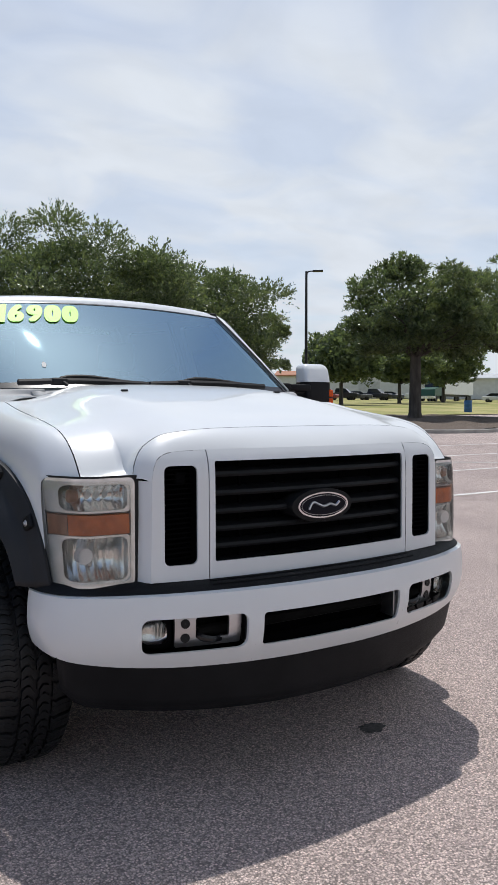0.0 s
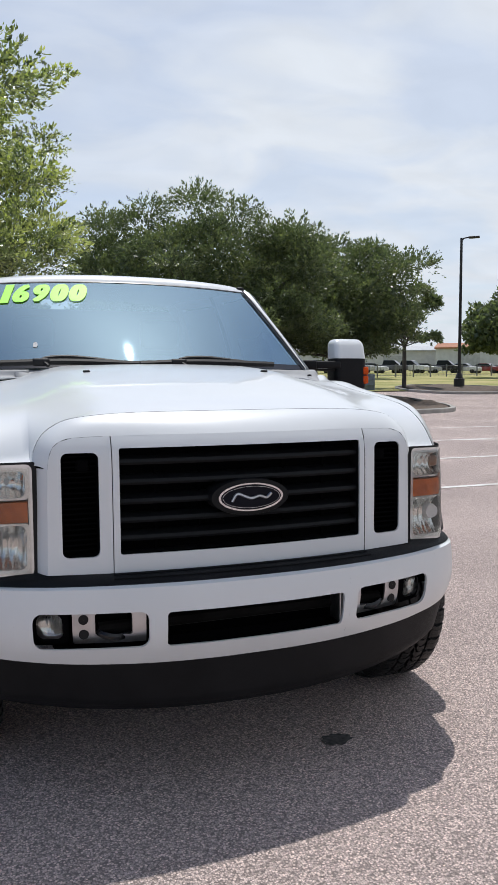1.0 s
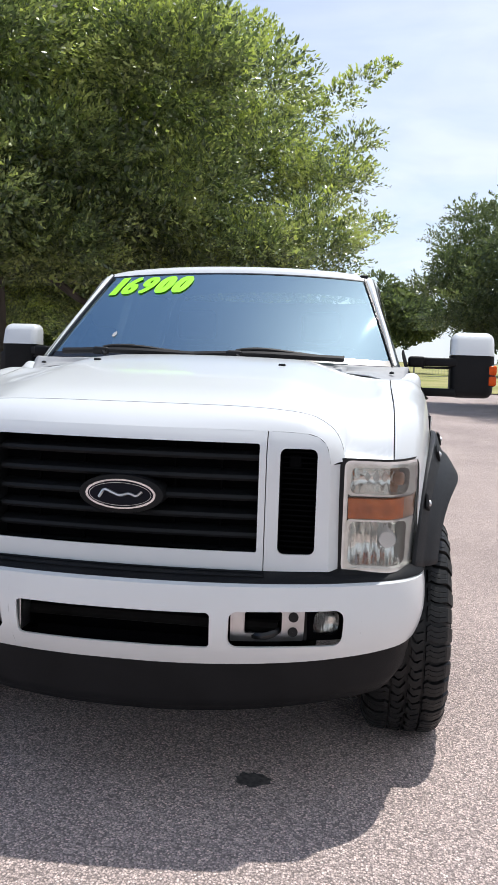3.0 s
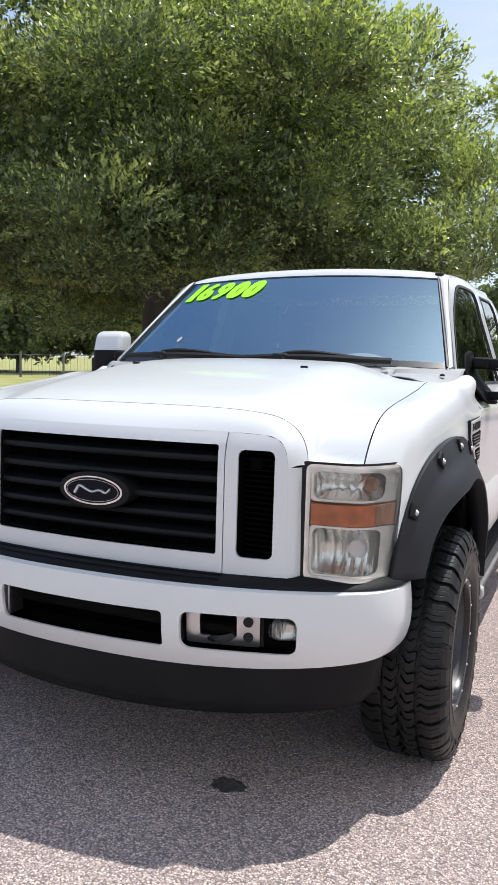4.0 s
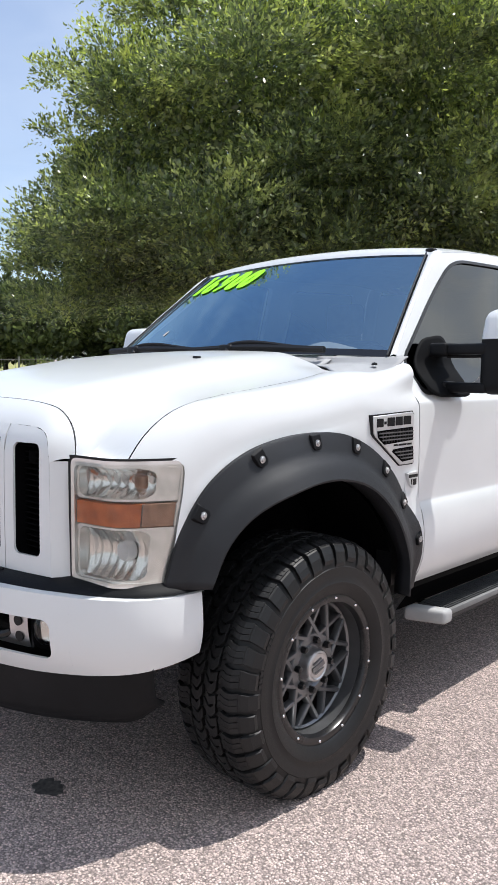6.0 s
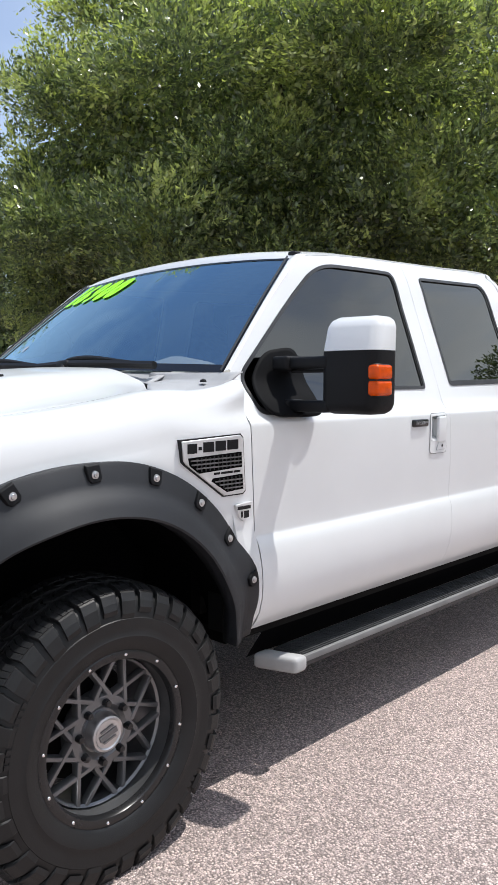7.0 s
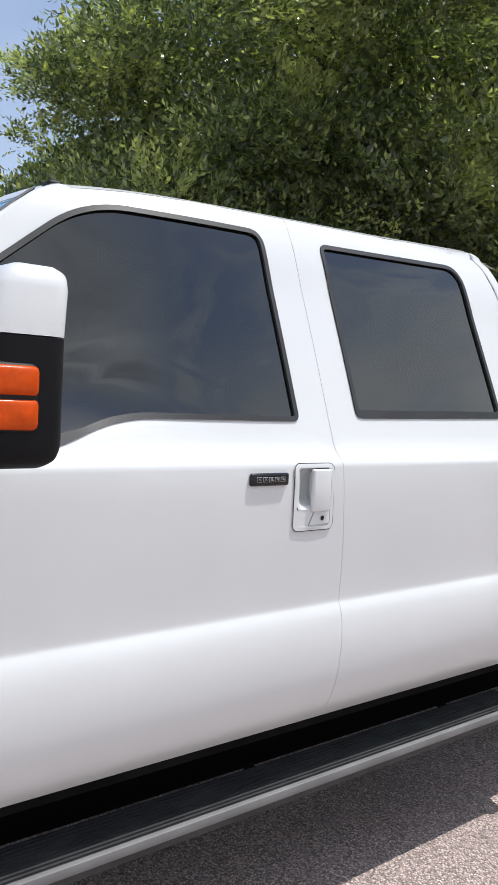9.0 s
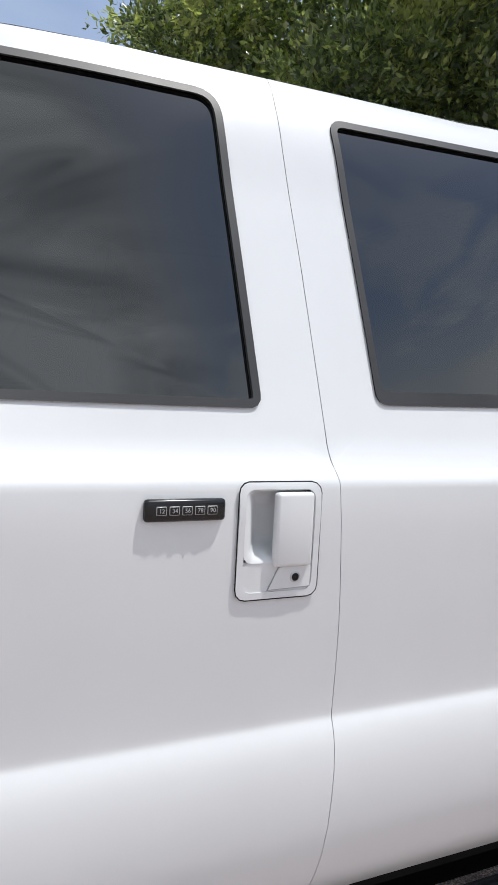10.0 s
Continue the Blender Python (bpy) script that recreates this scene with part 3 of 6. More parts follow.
for s in (-1, 1):
    lamp = part("headlight", surf(lambda u, v: lamp_at(s, u, v, 0.004 + 0.07 * (1 - (2 * u - 1) ** 8) * (1 - (2 * v - 1) ** 8)), [0, 0.01, 0.03, 0.06] + span(0.1, 0.9, 12) + [0.94, 0.97, 0.99, 1], [0, 0.01, 0.03, 0.06] + span(0.1, 0.9, 8) + [0.94, 0.97, 0.99, 1]), BEZEL, truck, "square headlight with clear lens and amber reflector")
    lens = part("lamp_lens", surf(lambda u, v: Vector(lamp_at(s, u, v)) - Vector((0, 0.008 * math.sin(math.pi * min(1, max(0, v))) ** 0.5, 0)), span(0.0, 1, 20), span(0, 1, 14)), LENS, lamp, "clear weathered lens", face=(0, -1, 0))
    lens.visible_shadow = False
    part("lamp_rim", ring(outline_uv(-0.035, -0.02, 1.03, 1.03, 0.02), outline_uv(0.02, 0.02, 0.98, 0.975, 0.02), lambda u, v: lamp_at(s, u, v, 0.002), (0, 0.06, 0), extra=60), BEZEL, lamp)
    part("lamp_gasket", ring(outline_uv(-0.095, -0.035, 1.045, 1.05, 0.012), outline_uv(-0.025, -0.01, 1.02, 1.02, 0.02), lambda u, v: lamp_at(s, u, v, 0.006), (0, 0.05, 0), extra=60), SEAL, lamp)
    for v0, v1, m, nm in ((0.035, 0.455, REFLECT, "low_beam_reflector"), (0.715, 0.965, REFLECT, "turn_reflector")):
        part(nm + "_frame", ring(outline_uv(0.015, v0 - 0.02, 0.985, v1 + 0.02, 0.012), outline_uv(0.05, v0, 0.86, v1, 0.022), lambda u, v: lamp_at(s, u, v, 0.012), (0, 0.05, 0), extra=50), BEZEL, lamp)
        part(nm, surf(lambda u, v: Vector(lamp_at(s, u, v0 + (v1 - v0) * v, 0.03)) + Vector((0, 0.040 * (1 - (2 * v - 1) ** 2) * (1 - (2 * u - 1) ** 4) + 0.0035 * math.sin(u * 52), 0)), span(0.04, 0.88, 37), span(0, 1, 10)), m, lamp)
    part("amber_block", surf(lambda u, v: Vector(lamp_at(s, u, 0.475 + 0.205 * v, 0.008)) + Vector((0, 0.012 if v in (0, 1) else 0, 0)), span(0.03, 0.80, 14), [0, 0.04, 0.5, 0.96, 1]), AMBER_DULL, lamp, "amber front reflector")
    part("side_marker", surf(lambda u, v: Vector(lamp_at(s, u, 0.475 + 0.205 * v, 0.010)) + Vector((0, 0.012 if v in (0, 1) else 0, 0)), span(0.805, 0.965, 8), [0, 0.04, 0.5, 0.96, 1]), PINK, lamp, "faded pinkish side marker")
    p = lamp_at(s, 0.60, 0.27, 0.02)
    shield = part("bulb_shield", lathe([(-0.001, 0.001), (0, 0.026), (0.012, 0.03), (0.03, 0.028)], 20, (0, 0, 0)), BULB, lamp)
    shield.matrix_basis = pose(p[0], p[1] + 0.02, p[2], 0, 0, 90)
    p = lamp_at(s, 0.70, 0.85, 0.03)
    part("turn_bulb", blob(p[0] - 0.020, p[1] + 0.010, p[2] - 0.022, p[0] + 0.020, p[1] + 0.040, p[2] + 0.022, 0.012), PINK, lamp)

# ---- bumper ----
plan = [(0, -0.928), (0.15, -0.924), (0.30, -0.908), (0.45, -0.880), (0.60, -0.838), (0.72, -0.790), (0.82, -0.738), (0.90, -0.672), (0.945, -0.59), (0.962, -0.50), (0.964, -0.462)]
PLAN = curve_through(plan, 80)
PLAN_S = np.r_[0, np.cumsum(np.linalg.norm(np.diff(np.array(PLAN), axis=0), axis=1))]
PX, PY = np.array([p[0] for p in PLAN]), np.array([p[1] for p in PLAN])
S_END = float(PLAN_S[-1])


def plan_at(s):
    a = abs(s)
    return math.copysign(float(np.interp(a, PLAN_S, PX)), s) if s else 0.0, float(np.interp(a, PLAN_S, PY))


def s_of(x):
    return float(np.interp(x, PX, PLAN_S))


def bumper_at(s, z, off=0.0):
    x, y = plan_at(s)
    x2, y2 = plan_at(s + 0.004)
    x1, y1 = plan_at(s - 0.004)
    nx, ny = (y2 - y1), -(x2 - x1)
    ln = math.hypot(nx, ny) or 1
    o = off - 0.030 * ((z - 0.635) / 0.115) ** 2 * (1 if z < 0.635 else 0.35)
    return (x + nx / ln * o, y + ny / ln * o, z)


def bump_top(s):
    return 0.738 - 0.006 * (abs(s) / S_END) ** 2


bump_bot = table([(0, 0.480), (0.4, 0.484), (0.7, 0.497), (0.9, 0.515), (1.05, 0.530), (1.15, 0.545), (1.25, 0.570)])


def patch(s0, s1):
    n = 9
    low = [(s, bump_bot(abs(s))) for s in span(s0, s1, n)]
    high = [(s, bump_top(s)) for s in span(s1, s0, n)]
    return low + high


bumper = part("front_bumper", ring(patch(-0.333, 0.333), rounded(-0.306, 0.545, 0.306, 0.658, 0.014), bumper_at, (0, 0.010, 0), extra=60), PAINT, truck, "white painted steel front bumper")
for sg in (-1, 1):
    sx = [sg * v for v in (0.333, s_of(0.755))]
    part("bumper_section", ring(patch(*sx), [(sg * p[0], p[1]) for p in rounded(0.362, 0.548, s_of(0.700), 0.664, 0.028)], bumper_at, (0, 0.012, 0), extra=60), PAINT, bumper)
    part("bumper_end", surf(lambda s, v: bumper_at(sg * s, bump_bot(s) + (bump_top(s) - bump_bot(s)) * v), span(s_of(0.755), S_END, 24), span(0, 1, 12)), PAINT, bumper)
part("bumper_top_edge", surf(lambda s, v: Vector(bumper_at(s, bump_top(s))) + Vector((-0.5 * v * v * s * 0.05, 0.045 * v, (0.006 * math.sin(v * 1.6)))), span(-S_END, S_END, 81), span(0, 1, 5)), PAINT, bumper)
part("bumper_bottom_edge", surf(lambda s, v: Vector(bumper_at(s, bump_bot(abs(s)))) + Vector((-s * 0.04 * v, 0.05 * v, -0.006 * v)), span(-S_END, S_END, 61), span(0, 1, 3)), PAINT, bumper)


def pad_at(s, v):
    x, y = plan_at(s)
    k = smooth01((abs(x) - 0.6) / 0.3)
    y2 = -0.735 + k * 0.12
    x2 = x * (0.97 - 0.02 * k)
    return (x + (x2 - x) * v, y + 0.03 + (max(y2, y + 0.06) - y - 0.03) * v, 0.740 + 0.03 * math.sin(v * math.pi / 2) ** 0.7)


pad = part("bumper_pad", surf(pad_at, span(-S_END, S_END, 81), [0, 0.03, 0.1, 0.2, 0.35, 0.6, 0.8, 1.0]), PLASTIC, truck, "black textured bumper step pad")
for k in range(3):
    part("pad_ridge", tube([Vector(pad_at(s, 0.25 + 0.2 * k)) + Vector((0, 0, 0.001)) for s in span(-0.46, 0.46, 25)], 0.004, sides=6), PLASTIC, pad)
part("filler_panel", surf(lambda x, v: (x, -0.735 + 0.145 * x * x + 0.012, 0.70 + 0.085 * v), span(-0.70, 0.70, 21), [0, 1]), VOID, truck)


def valance_at(s, v):
    x, y = plan_at(s)
    e = smooth01((abs(s) - 0.76) / 0.22)
    zb = 0.304 + 0.034 * (abs(x) / 0.72) ** 2.2 + 0.05 * e ** 6
    zt = bump_bot(abs(s)) + 0.012
    z = zt + (zb - zt) * v
    return (x * (1.0 - 0.025 * v), y + 0.055 + 0.03 * v + 0.03 * smooth01((v - 0.8) / 0.2), z)


part("air_dam", surf(valance_at, span(-0.975, 0.975, 61), [0, 0.1, 0.25, 0.4, 0.55, 0.7, 0.8, 0.88, 0.95, 1.0]), PLASTIC, truck, "black plastic air dam below the bumper", solid=0.006)

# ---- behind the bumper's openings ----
# near-black sheet in place of the shaded hollow behind the bumper
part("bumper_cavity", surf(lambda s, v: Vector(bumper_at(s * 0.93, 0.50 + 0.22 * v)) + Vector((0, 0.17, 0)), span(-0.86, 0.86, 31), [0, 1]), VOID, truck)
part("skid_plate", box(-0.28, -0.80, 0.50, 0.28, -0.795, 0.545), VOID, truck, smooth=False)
part("crossmember", tube([(-0.5, -0.79, 0.595), (0.5, -0.79, 0.595)], 0.02), UNDER, truck)
for x in (-0.318, 0.318):
    part("bumper_bracket", blob(x - 0.014, -0.875, 0.545, x + 0.014, -0.80, 0.665, 0.004), SATIN, truck)
for sg in (-1, 1):
    def at_open(u, w, off=0.0):
        return Vector(bumper_at(sg * u, w)) + Vector((0, off, 0))

    s_f = s_of(0.648)
    fog = part("fog_lamp", fill(rounded(s_f - 0.041, 0.573, s_f + 0.041, 0.650, 0.022, 6), lambda u, w: at_open(u, w, 0.045 - 0.016 * max(0.0, 1 - ((u - s_f) / 0.05) ** 2 - ((w - 0.611) / 0.05) ** 2)), rings=5), LENS, truck, "round-cornered fog lamp behind the bumper opening")
    fog.visible_shadow = False
    part("fog_reflector", fill(rounded(s_f - 0.040, 0.574, s_f + 0.040, 0.649, 0.022, 6), lambda u, w: at_open(u, w, 0.055 + 0.03 * max(0.0, 1 - ((u - s_f) / 0.05) ** 2 - ((w - 0.611) / 0.05) ** 2)), rings=5), REFLECT, fog)
    part("fog_housing", ring(rounded(s_f - 0.06, 0.553, s_f + 0.055, 0.662, 0.02, 5), rounded(s_f - 0.040, 0.574, s_f + 0.040, 0.649, 0.022, 5), lambda u, w: at_open(u, w, 0.050)), VOID, fog)
    plate = part("tow_plate", ring([(sg * a, b) for a, b in rounded(0.362, 0.552, 0.590, 0.668, 0.006)], [(sg * a, b) for a, b in rounded(0.405, 0.580, 0.520, 0.650, 0.008)], lambda u, w: Vector(bumper_at(u, w)) + Vector((0, 0.048, 0)), (0, 0.01, 0)), SATIN, truck, "scratched steel tow hook plate")
    for w in (0.585, 0.633):
        c = at_open(0.556, w, 0.044)
        hole = part("plate_hole", lathe([(0.0, 0.0005), (0.0, 0.0155), (0.006, 0.0155)], 18, (0, 0, 0)), SEAL, plate)
        hole.matrix_basis = Matrix.Translation(c) @ pose(0, 0, 0, 0, 0, 90 + sg * 12)
    part("hole_gap", box(0, 0, 0, 0.01, 0.004, 0.10, m=Matrix.Translation(at_open(0.592, 0.555, 0.047)) @ pose(0, 0, 0, 0, 0, sg * 12)), SEAL, plate, smooth=False)
    hook = [at_open(0.40, 0.575, 0.09), at_open(0.43, 0.572, 0.06), at_open(0.47, 0.575, 0.045), at_open(0.505, 0.586, 0.06), at_open(0.50, 0.60, 0.09)]
    part("tow_hook", tube(curve_through(hook, 14), 0.013), GLOSS_BLACK, truck, "black steel tow hook")

# ---- fenders ----
def side_x(z):
    """The body's side: half its width at a height."""
    return SIDE(z)


SIDE = table([(0.535, 0.955), (0.57, 0.985), (0.63, 1.012), (0.70, 1.0255), (0.76, 1.0265), (0.80, 1.0240), (0.83, 1.0185), (0.852, 1.0115), (0.864, 1.0058), (0.869, 1.0036), (0.874, 1.0027), (0.882, 1.0026), (0.92, 1.004), (1.05, 1.011), (1.15, 1.013), (1.238, 1.0115), (1.248, 1.0095), (1.2535, 1.0065), (1.266, 0.9955), (1.278, 0.984), (1.295, 0.974), (1.33, 0.962), (1.364, 0.951), (1.5, 0.908), (1.7, 0.843), (1.876, 0.783), (1.93, 0.752), (1.96, 0.72)])


fend_x = table([(-0.62, 0.880), (-0.5, 0.922), (-0.35, 0.952), (-0.15, 0.975), (0.1, 0.992), (0.35, 1.000), (0.58, 1.003)])
FLARE_OUT = [(-0.568, 0.748), (-0.520, 0.90), (-0.435, 1.03), (-0.31, 1.115), (-0.16, 1.155), (0.0, 1.165), (0.14, 1.15), (0.29, 1.09), (0.42, 0.99), (0.52, 0.87), (0.588, 0.775), (0.603, 0.69), (0.596, 0.61), (0.578, 0.55)]
FLARE_IN = [(-0.462, 0.748), (-0.405, 0.87), (-0.315, 0.955), (-0.18, 1.005), (-0.03, 1.022), (0.12, 1.0), (0.24, 0.945), (0.34, 0.86), (0.41, 0.76), (0.450, 0.68), (0.458, 0.61), (0.460, 0.55)]
FO, FI = curve_through(FLARE_OUT, 61), curve_through(FLARE_IN, 61)
arch_y = np.array([p[0] for p in FO])
arch_z = np.array([p[1] for p in FO])


def arch_cut(y):
    if y < -0.56:
        return 0.80
    if y > 0.535:
        return 0.545
    up = arch_z >= 0.70
    return float(np.interp(y, arch_y[up], arch_z[up])) - 0.05


def fender_in(y):
    """The fender's upper edge: along the hood, then outwards round the cowl."""
    return 0.836 + 0.085 * smooth01((y - 0.32) / 0.30)


def fender_at(s, y, v):
    xs, zt = fend_x(y), seam_z(y)
    zb = min(arch_cut(y), zt - 0.16)
    drop = 0.15
    if v < 0.6:
        a = v / 0.6 * math.pi / 2
        x = fender_in(y) + (xs - fender_in(y)) * math.sin(a) ** 0.9
        z = zt - drop * (1 - math.cos(a)) ** 1.3 + (0.006 + 0.004 * smooth01((y - 0.1) / 0.42)) * math.sin(2 * a)
    else:
        t = (v - 0.6) / 0.4
        x = xs + 0.006 * math.sin(t * math.pi)
        z = (zt - drop) + (zb - zt + drop) * t
    x += (side_x(z) - x) * smooth01((y - 0.22) / 0.36) * smooth01((v - 0.3) / 0.3)
    return (s * x, y, z)


FEND_EDGE = curve_through([(0.836, -0.628, 1.109), (0.868, -0.585, 1.110), (0.902, -0.535, 1.110), (0.921, -0.500, 1.095), (0.924, -0.505, 1.02), (0.923, -0.525, 0.92), (0.920, -0.552, 0.775)], 25)
FEND_V = span(0, 0.6, 13) + span(0.633, 1, 12)


def fender_side(s):
    def fn(t, k):
        v, f = FEND_V[k], FEND_EDGE[k]
        ze = fender_at(1, 0.60, v)[2]
        y = f[1] + (0.588 + 0.052 * smooth01((1.27 - ze) / 0.74) - f[1]) * t
        p, p0 = Vector(fender_at(1, y, v)), Vector(fender_at(1, f[1], v))
        w = math.exp(-(((y - f[1]) / 0.10) ** 1.3))
        q = p + (Vector(f) - p0) * w
        return (s * q.x, y, q.z)

    return surf(fn, [0, 0.01, 0.025, 0.045, 0.07, 0.1, 0.135] + span(0.17, 1, 34), range(25))


for s in (-1, 1):
    part("front_fender", fender_side(s), PAINT, truck, "white front fender")
    # hinge pillar behind the joint of fender and door
    part("hinge_pillar", box(s * 0.90, 0.50, 0.56, s * 0.968, 0.70, 1.30), SEAL, truck, smooth=False)
    # strip between headlight and wheel flare
    part("fender_nose", surf(lambda u, v: (s * (0.922 + 0.010 * u), -0.495 - 0.056 * v * v + 0.07 * u, 1.09 - 0.315 * v), span(0, 1, 4), span(0, 1, 8)), PAINT, truck)


def flare(s, y_shift, name_parent, front=True):
    """A pocket-style wheel flare with its bolts."""
    def lip_x(y):
        return 1.088 - (0.10 * smooth01((-0.15 - y) / 0.4) + 0.035 * smooth01((y - 0.38) / 0.2) if front else 0.0)

    def base_x(y, z):
        if not front:
            return 1.014
        f = fend_x(max(-0.6, min(0.58, y)))
        return f + max(0.0, side_x(z) - f) * smooth01((y - 0.22) / 0.36) + 0.007

    rows = []
    for k in range(61):
        o, i = Vector(FO[k]), Vector(FI[k])
        row = []
        for t, lift in ((0.0, 0.0), (0.0, 0.016), (0.06, 0.022), (0.35, 0.036), (0.5, 0.046), (0.6, 0.066), (0.8, 0.085), (0.97, 0.10), (1.0, 0.098), (1.0, 0.06), (0.97, 0.0)):
            q = o + (i - o) * t
            bx, lx = base_x(q.x, q.y), lip_x(q.x)
            x = bx + (lx - bx) * lift / 0.10
            row.append((s * x, q.x + y_shift, q.y))
        rows.append(row)
    bm = surf(lambda a, b: rows[a][b], range(61), range(11))
    ob = part("fender_flare", bm, FLARE, name_parent, "black textured pocket-style fender flare with exposed bolts", solid=0.004)
    for k in (8, 17, 25.5, 33, 40, 46.5, 53):
        a, b = int(k), min(60, int(k) + 1)
        o = Vector(FO[a]) * (1 - (k - a)) + Vector(FO[b]) * (k - a)
        i = Vector(FI[a]) * (1 - (k - a)) + Vector(FI[b]) * (k - a)
        q = o + (i - o) * 0.20
        d = (o - i).normalized()
        bx, lx = base_x(q.x, q.y), lip_x(q.x)
        x = bx + (lx - bx) * 0.29
        m = Matrix.Translation((s * x, q.x + y_shift, q.y)) @ Matrix.Rotation(math.atan2(-d.x, d.y), 4, "X")
        pk = bmesh.new()
        out = [(-0.025, 0.030), (-0.025, -0.012), (-0.016, -0.024), (0.016, -0.024), (0.025, -0.012), (0.025, 0.030)]
        lo = [pk.verts.new(m @ Vector((-s * 0.004, p[0], p[1]))) for p in out]
        hi = [pk.verts.new(m @ Vector((s * (0.013 if p[1] < 0 else 0.004), p[0] * 0.82, p[1] * 0.85))) for p in out]
        for j in range(6):
            pk.faces.new((lo[j], lo[(j + 1) % 6], hi[(j + 1) % 6], hi[j]))
        pk.faces.new(hi)
        bmesh.ops.recalc_face_normals(pk, faces=pk.faces)
        pocket = part("bolt_pocket", pk, PLASTIC, ob, bevel=0.002)
        bt = lathe([(0.008, 0.0120), (0.0115, 0.0115), (0.0125, 0.0072), (0.0158, 0.0058), (0.0158, 0.0004)], 12, (0, 0, 0))
        bmesh.ops.transform(bt, matrix=m @ Matrix.Diagonal((s, 1, 1, 1)), verts=bt.verts)
        bmesh.ops.recalc_face_normals(bt, faces=bt.faces)
        part("flare_bolt", bt, SATIN, ob, "bright dome-head bolt")
    return ob


REAR = 3.97
for s in (-1, 1):
    flare(s, 0.0, truck)
    flare(s, REAR, truck, front=False)
    # inner wheel well, its shade put into a near-black colour
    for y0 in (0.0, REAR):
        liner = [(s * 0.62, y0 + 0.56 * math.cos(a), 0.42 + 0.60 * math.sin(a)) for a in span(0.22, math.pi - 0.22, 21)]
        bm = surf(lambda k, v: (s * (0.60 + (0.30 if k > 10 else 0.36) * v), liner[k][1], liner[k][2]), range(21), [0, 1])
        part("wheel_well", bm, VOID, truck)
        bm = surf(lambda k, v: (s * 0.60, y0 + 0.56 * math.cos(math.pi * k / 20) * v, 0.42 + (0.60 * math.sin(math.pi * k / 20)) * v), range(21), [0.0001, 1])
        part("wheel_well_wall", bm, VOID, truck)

# ---- wheels ----
def build_wheel():
    """A wheel round the x axis, its outer face towards +x at x = 0.145."""
    w = thing("wheel", "", "")
    side = [(-0.14, 0.235), (-0.148, 0.27), (-0.150, 0.31), (-0.145, 0.36), (-0.130, 0.390), (-0.105, 0.407), (-0.08, 0.411), (0.08, 0.411), (0.105, 0.407), (0.130, 0.390), (0.145, 0.362), (0.1495, 0.338), (0.152, 0.336), (0.152, 0.330), (0.151, 0.31), (0.150, 0.290), (0.152, 0.287), (0.151, 0.280), (0.149, 0.275), (0.142, 0.252), (0.134, 0.243), (0.125, 0.235)]
    tyre = part("tyre", lathe(side, 96, (0, 0, 0)), RUBBER, w, "all-terrain tyre with chunky tread")
    bm = bmesh.new()
    n = 38
    pitch = 2 * math.pi / n

    def lug(mid, half, pts, sg=1):
        """A tread lug across the tyre: pts are (x, radius, lead along the tread)."""
        rows = []
        for e in (-1, 1):
            rows.append([bm.verts.new(Matrix.Rotation(mid + lead + e * half, 4, "X") @ Vector((sg * x, 0, r))) for x, r, lead in pts])
        for e in (-1, 1):
            rows.append([bm.verts.new(Matrix.Rotation(mid + lead + e * half * 1.08, 4, "X") @ Vector((sg * x * 0.985, 0, r - 0.014))) for x, r, lead in pts])
        a, b, c, d = rows
        for k in range(len(pts) - 1):
            for p, q in ((a, b), (c, a), (b, d)):
                bm.faces.new((p[k], q[k], q[k + 1], p[k + 1]))
        for k in (0, -1):
            bm.faces.new((a[k], b[k], d[k], c[k]))

    for k in range(n):
        a = pitch * k
        # shoulder lugs with wavy edges and two sipes, running down onto the sidewall, long and short in turn
        down = 0.352 if k % 2 else 0.368
        for sg in (-1, 1):
            mid = a + (0.5 * pitch if sg > 0 else 0)
            for q, lift in ((-1, 0.0), (0, 0.0012), (1, 0.0004)):
                lug(mid + q * 0.265 * pitch, 0.122 * pitch, [(0.060, 0.4235 + lift, 0.010), (0.072, 0.4245 + lift, -0.012), (0.086, 0.4240 + lift, 0.006), (0.104, 0.4215 + lift, 0.010), (0.128, 0.4105 + lift, -0.004)], sg)
            lug(mid, 0.36 * pitch, [(0.122, 0.4120, 0.0), (0.133, 0.4050, 0.0), (0.146, 0.385, 0.012), (0.1535, down, 0.020)], sg)
        # inner blocks, bent like arrowheads and interlocked
        for sg in (-1, 1):
            mid = a + (0.15 if sg > 0 else 0.65) * pitch
            lug(mid, 0.21 * pitch, [(0.004, 0.4255, -0.040), (0.020, 0.4260, 0.012), (0.033, 0.4255, 0.018), (0.050, 0.4245, -0.022)], sg)
            lug(mid + 0.48 * pitch, 0.18 * pitch, [(0.012, 0.4258, -0.024), (0.026, 0.4260, 0.022), (0.052, 0.4245, 0.000)], sg)
    bmesh.ops.recalc_face_normals(bm, faces=bm.faces)
    part("tread", bm, RUBBER, tyre, smooth=False, bevel=0.0012)
    # raised writing on the sidewall that cannot be read
    for k in range(9):
        for c in (radians(40), radians(205)):
            m = Matrix.Rotation(c + k * 0.055, 4, "X") @ Matrix.Translation((0.150, 0, 0.335))
            part("sidewall_bar", box(-0.002, -0.006, -0.014, 0.0015, 0.006, 0.014, None, m), RUBBER, tyre, smooth=False)
    part("rim_barrel", lathe([(-0.13, 0.225), (-0.10, 0.217), (0.02, 0.216), (0.06, 0.216), (0.085, 0.217), (0.118, 0.2185)], 72, (0, 0, 0)), ALLOY, w, "deep dark grey wheel barrel")
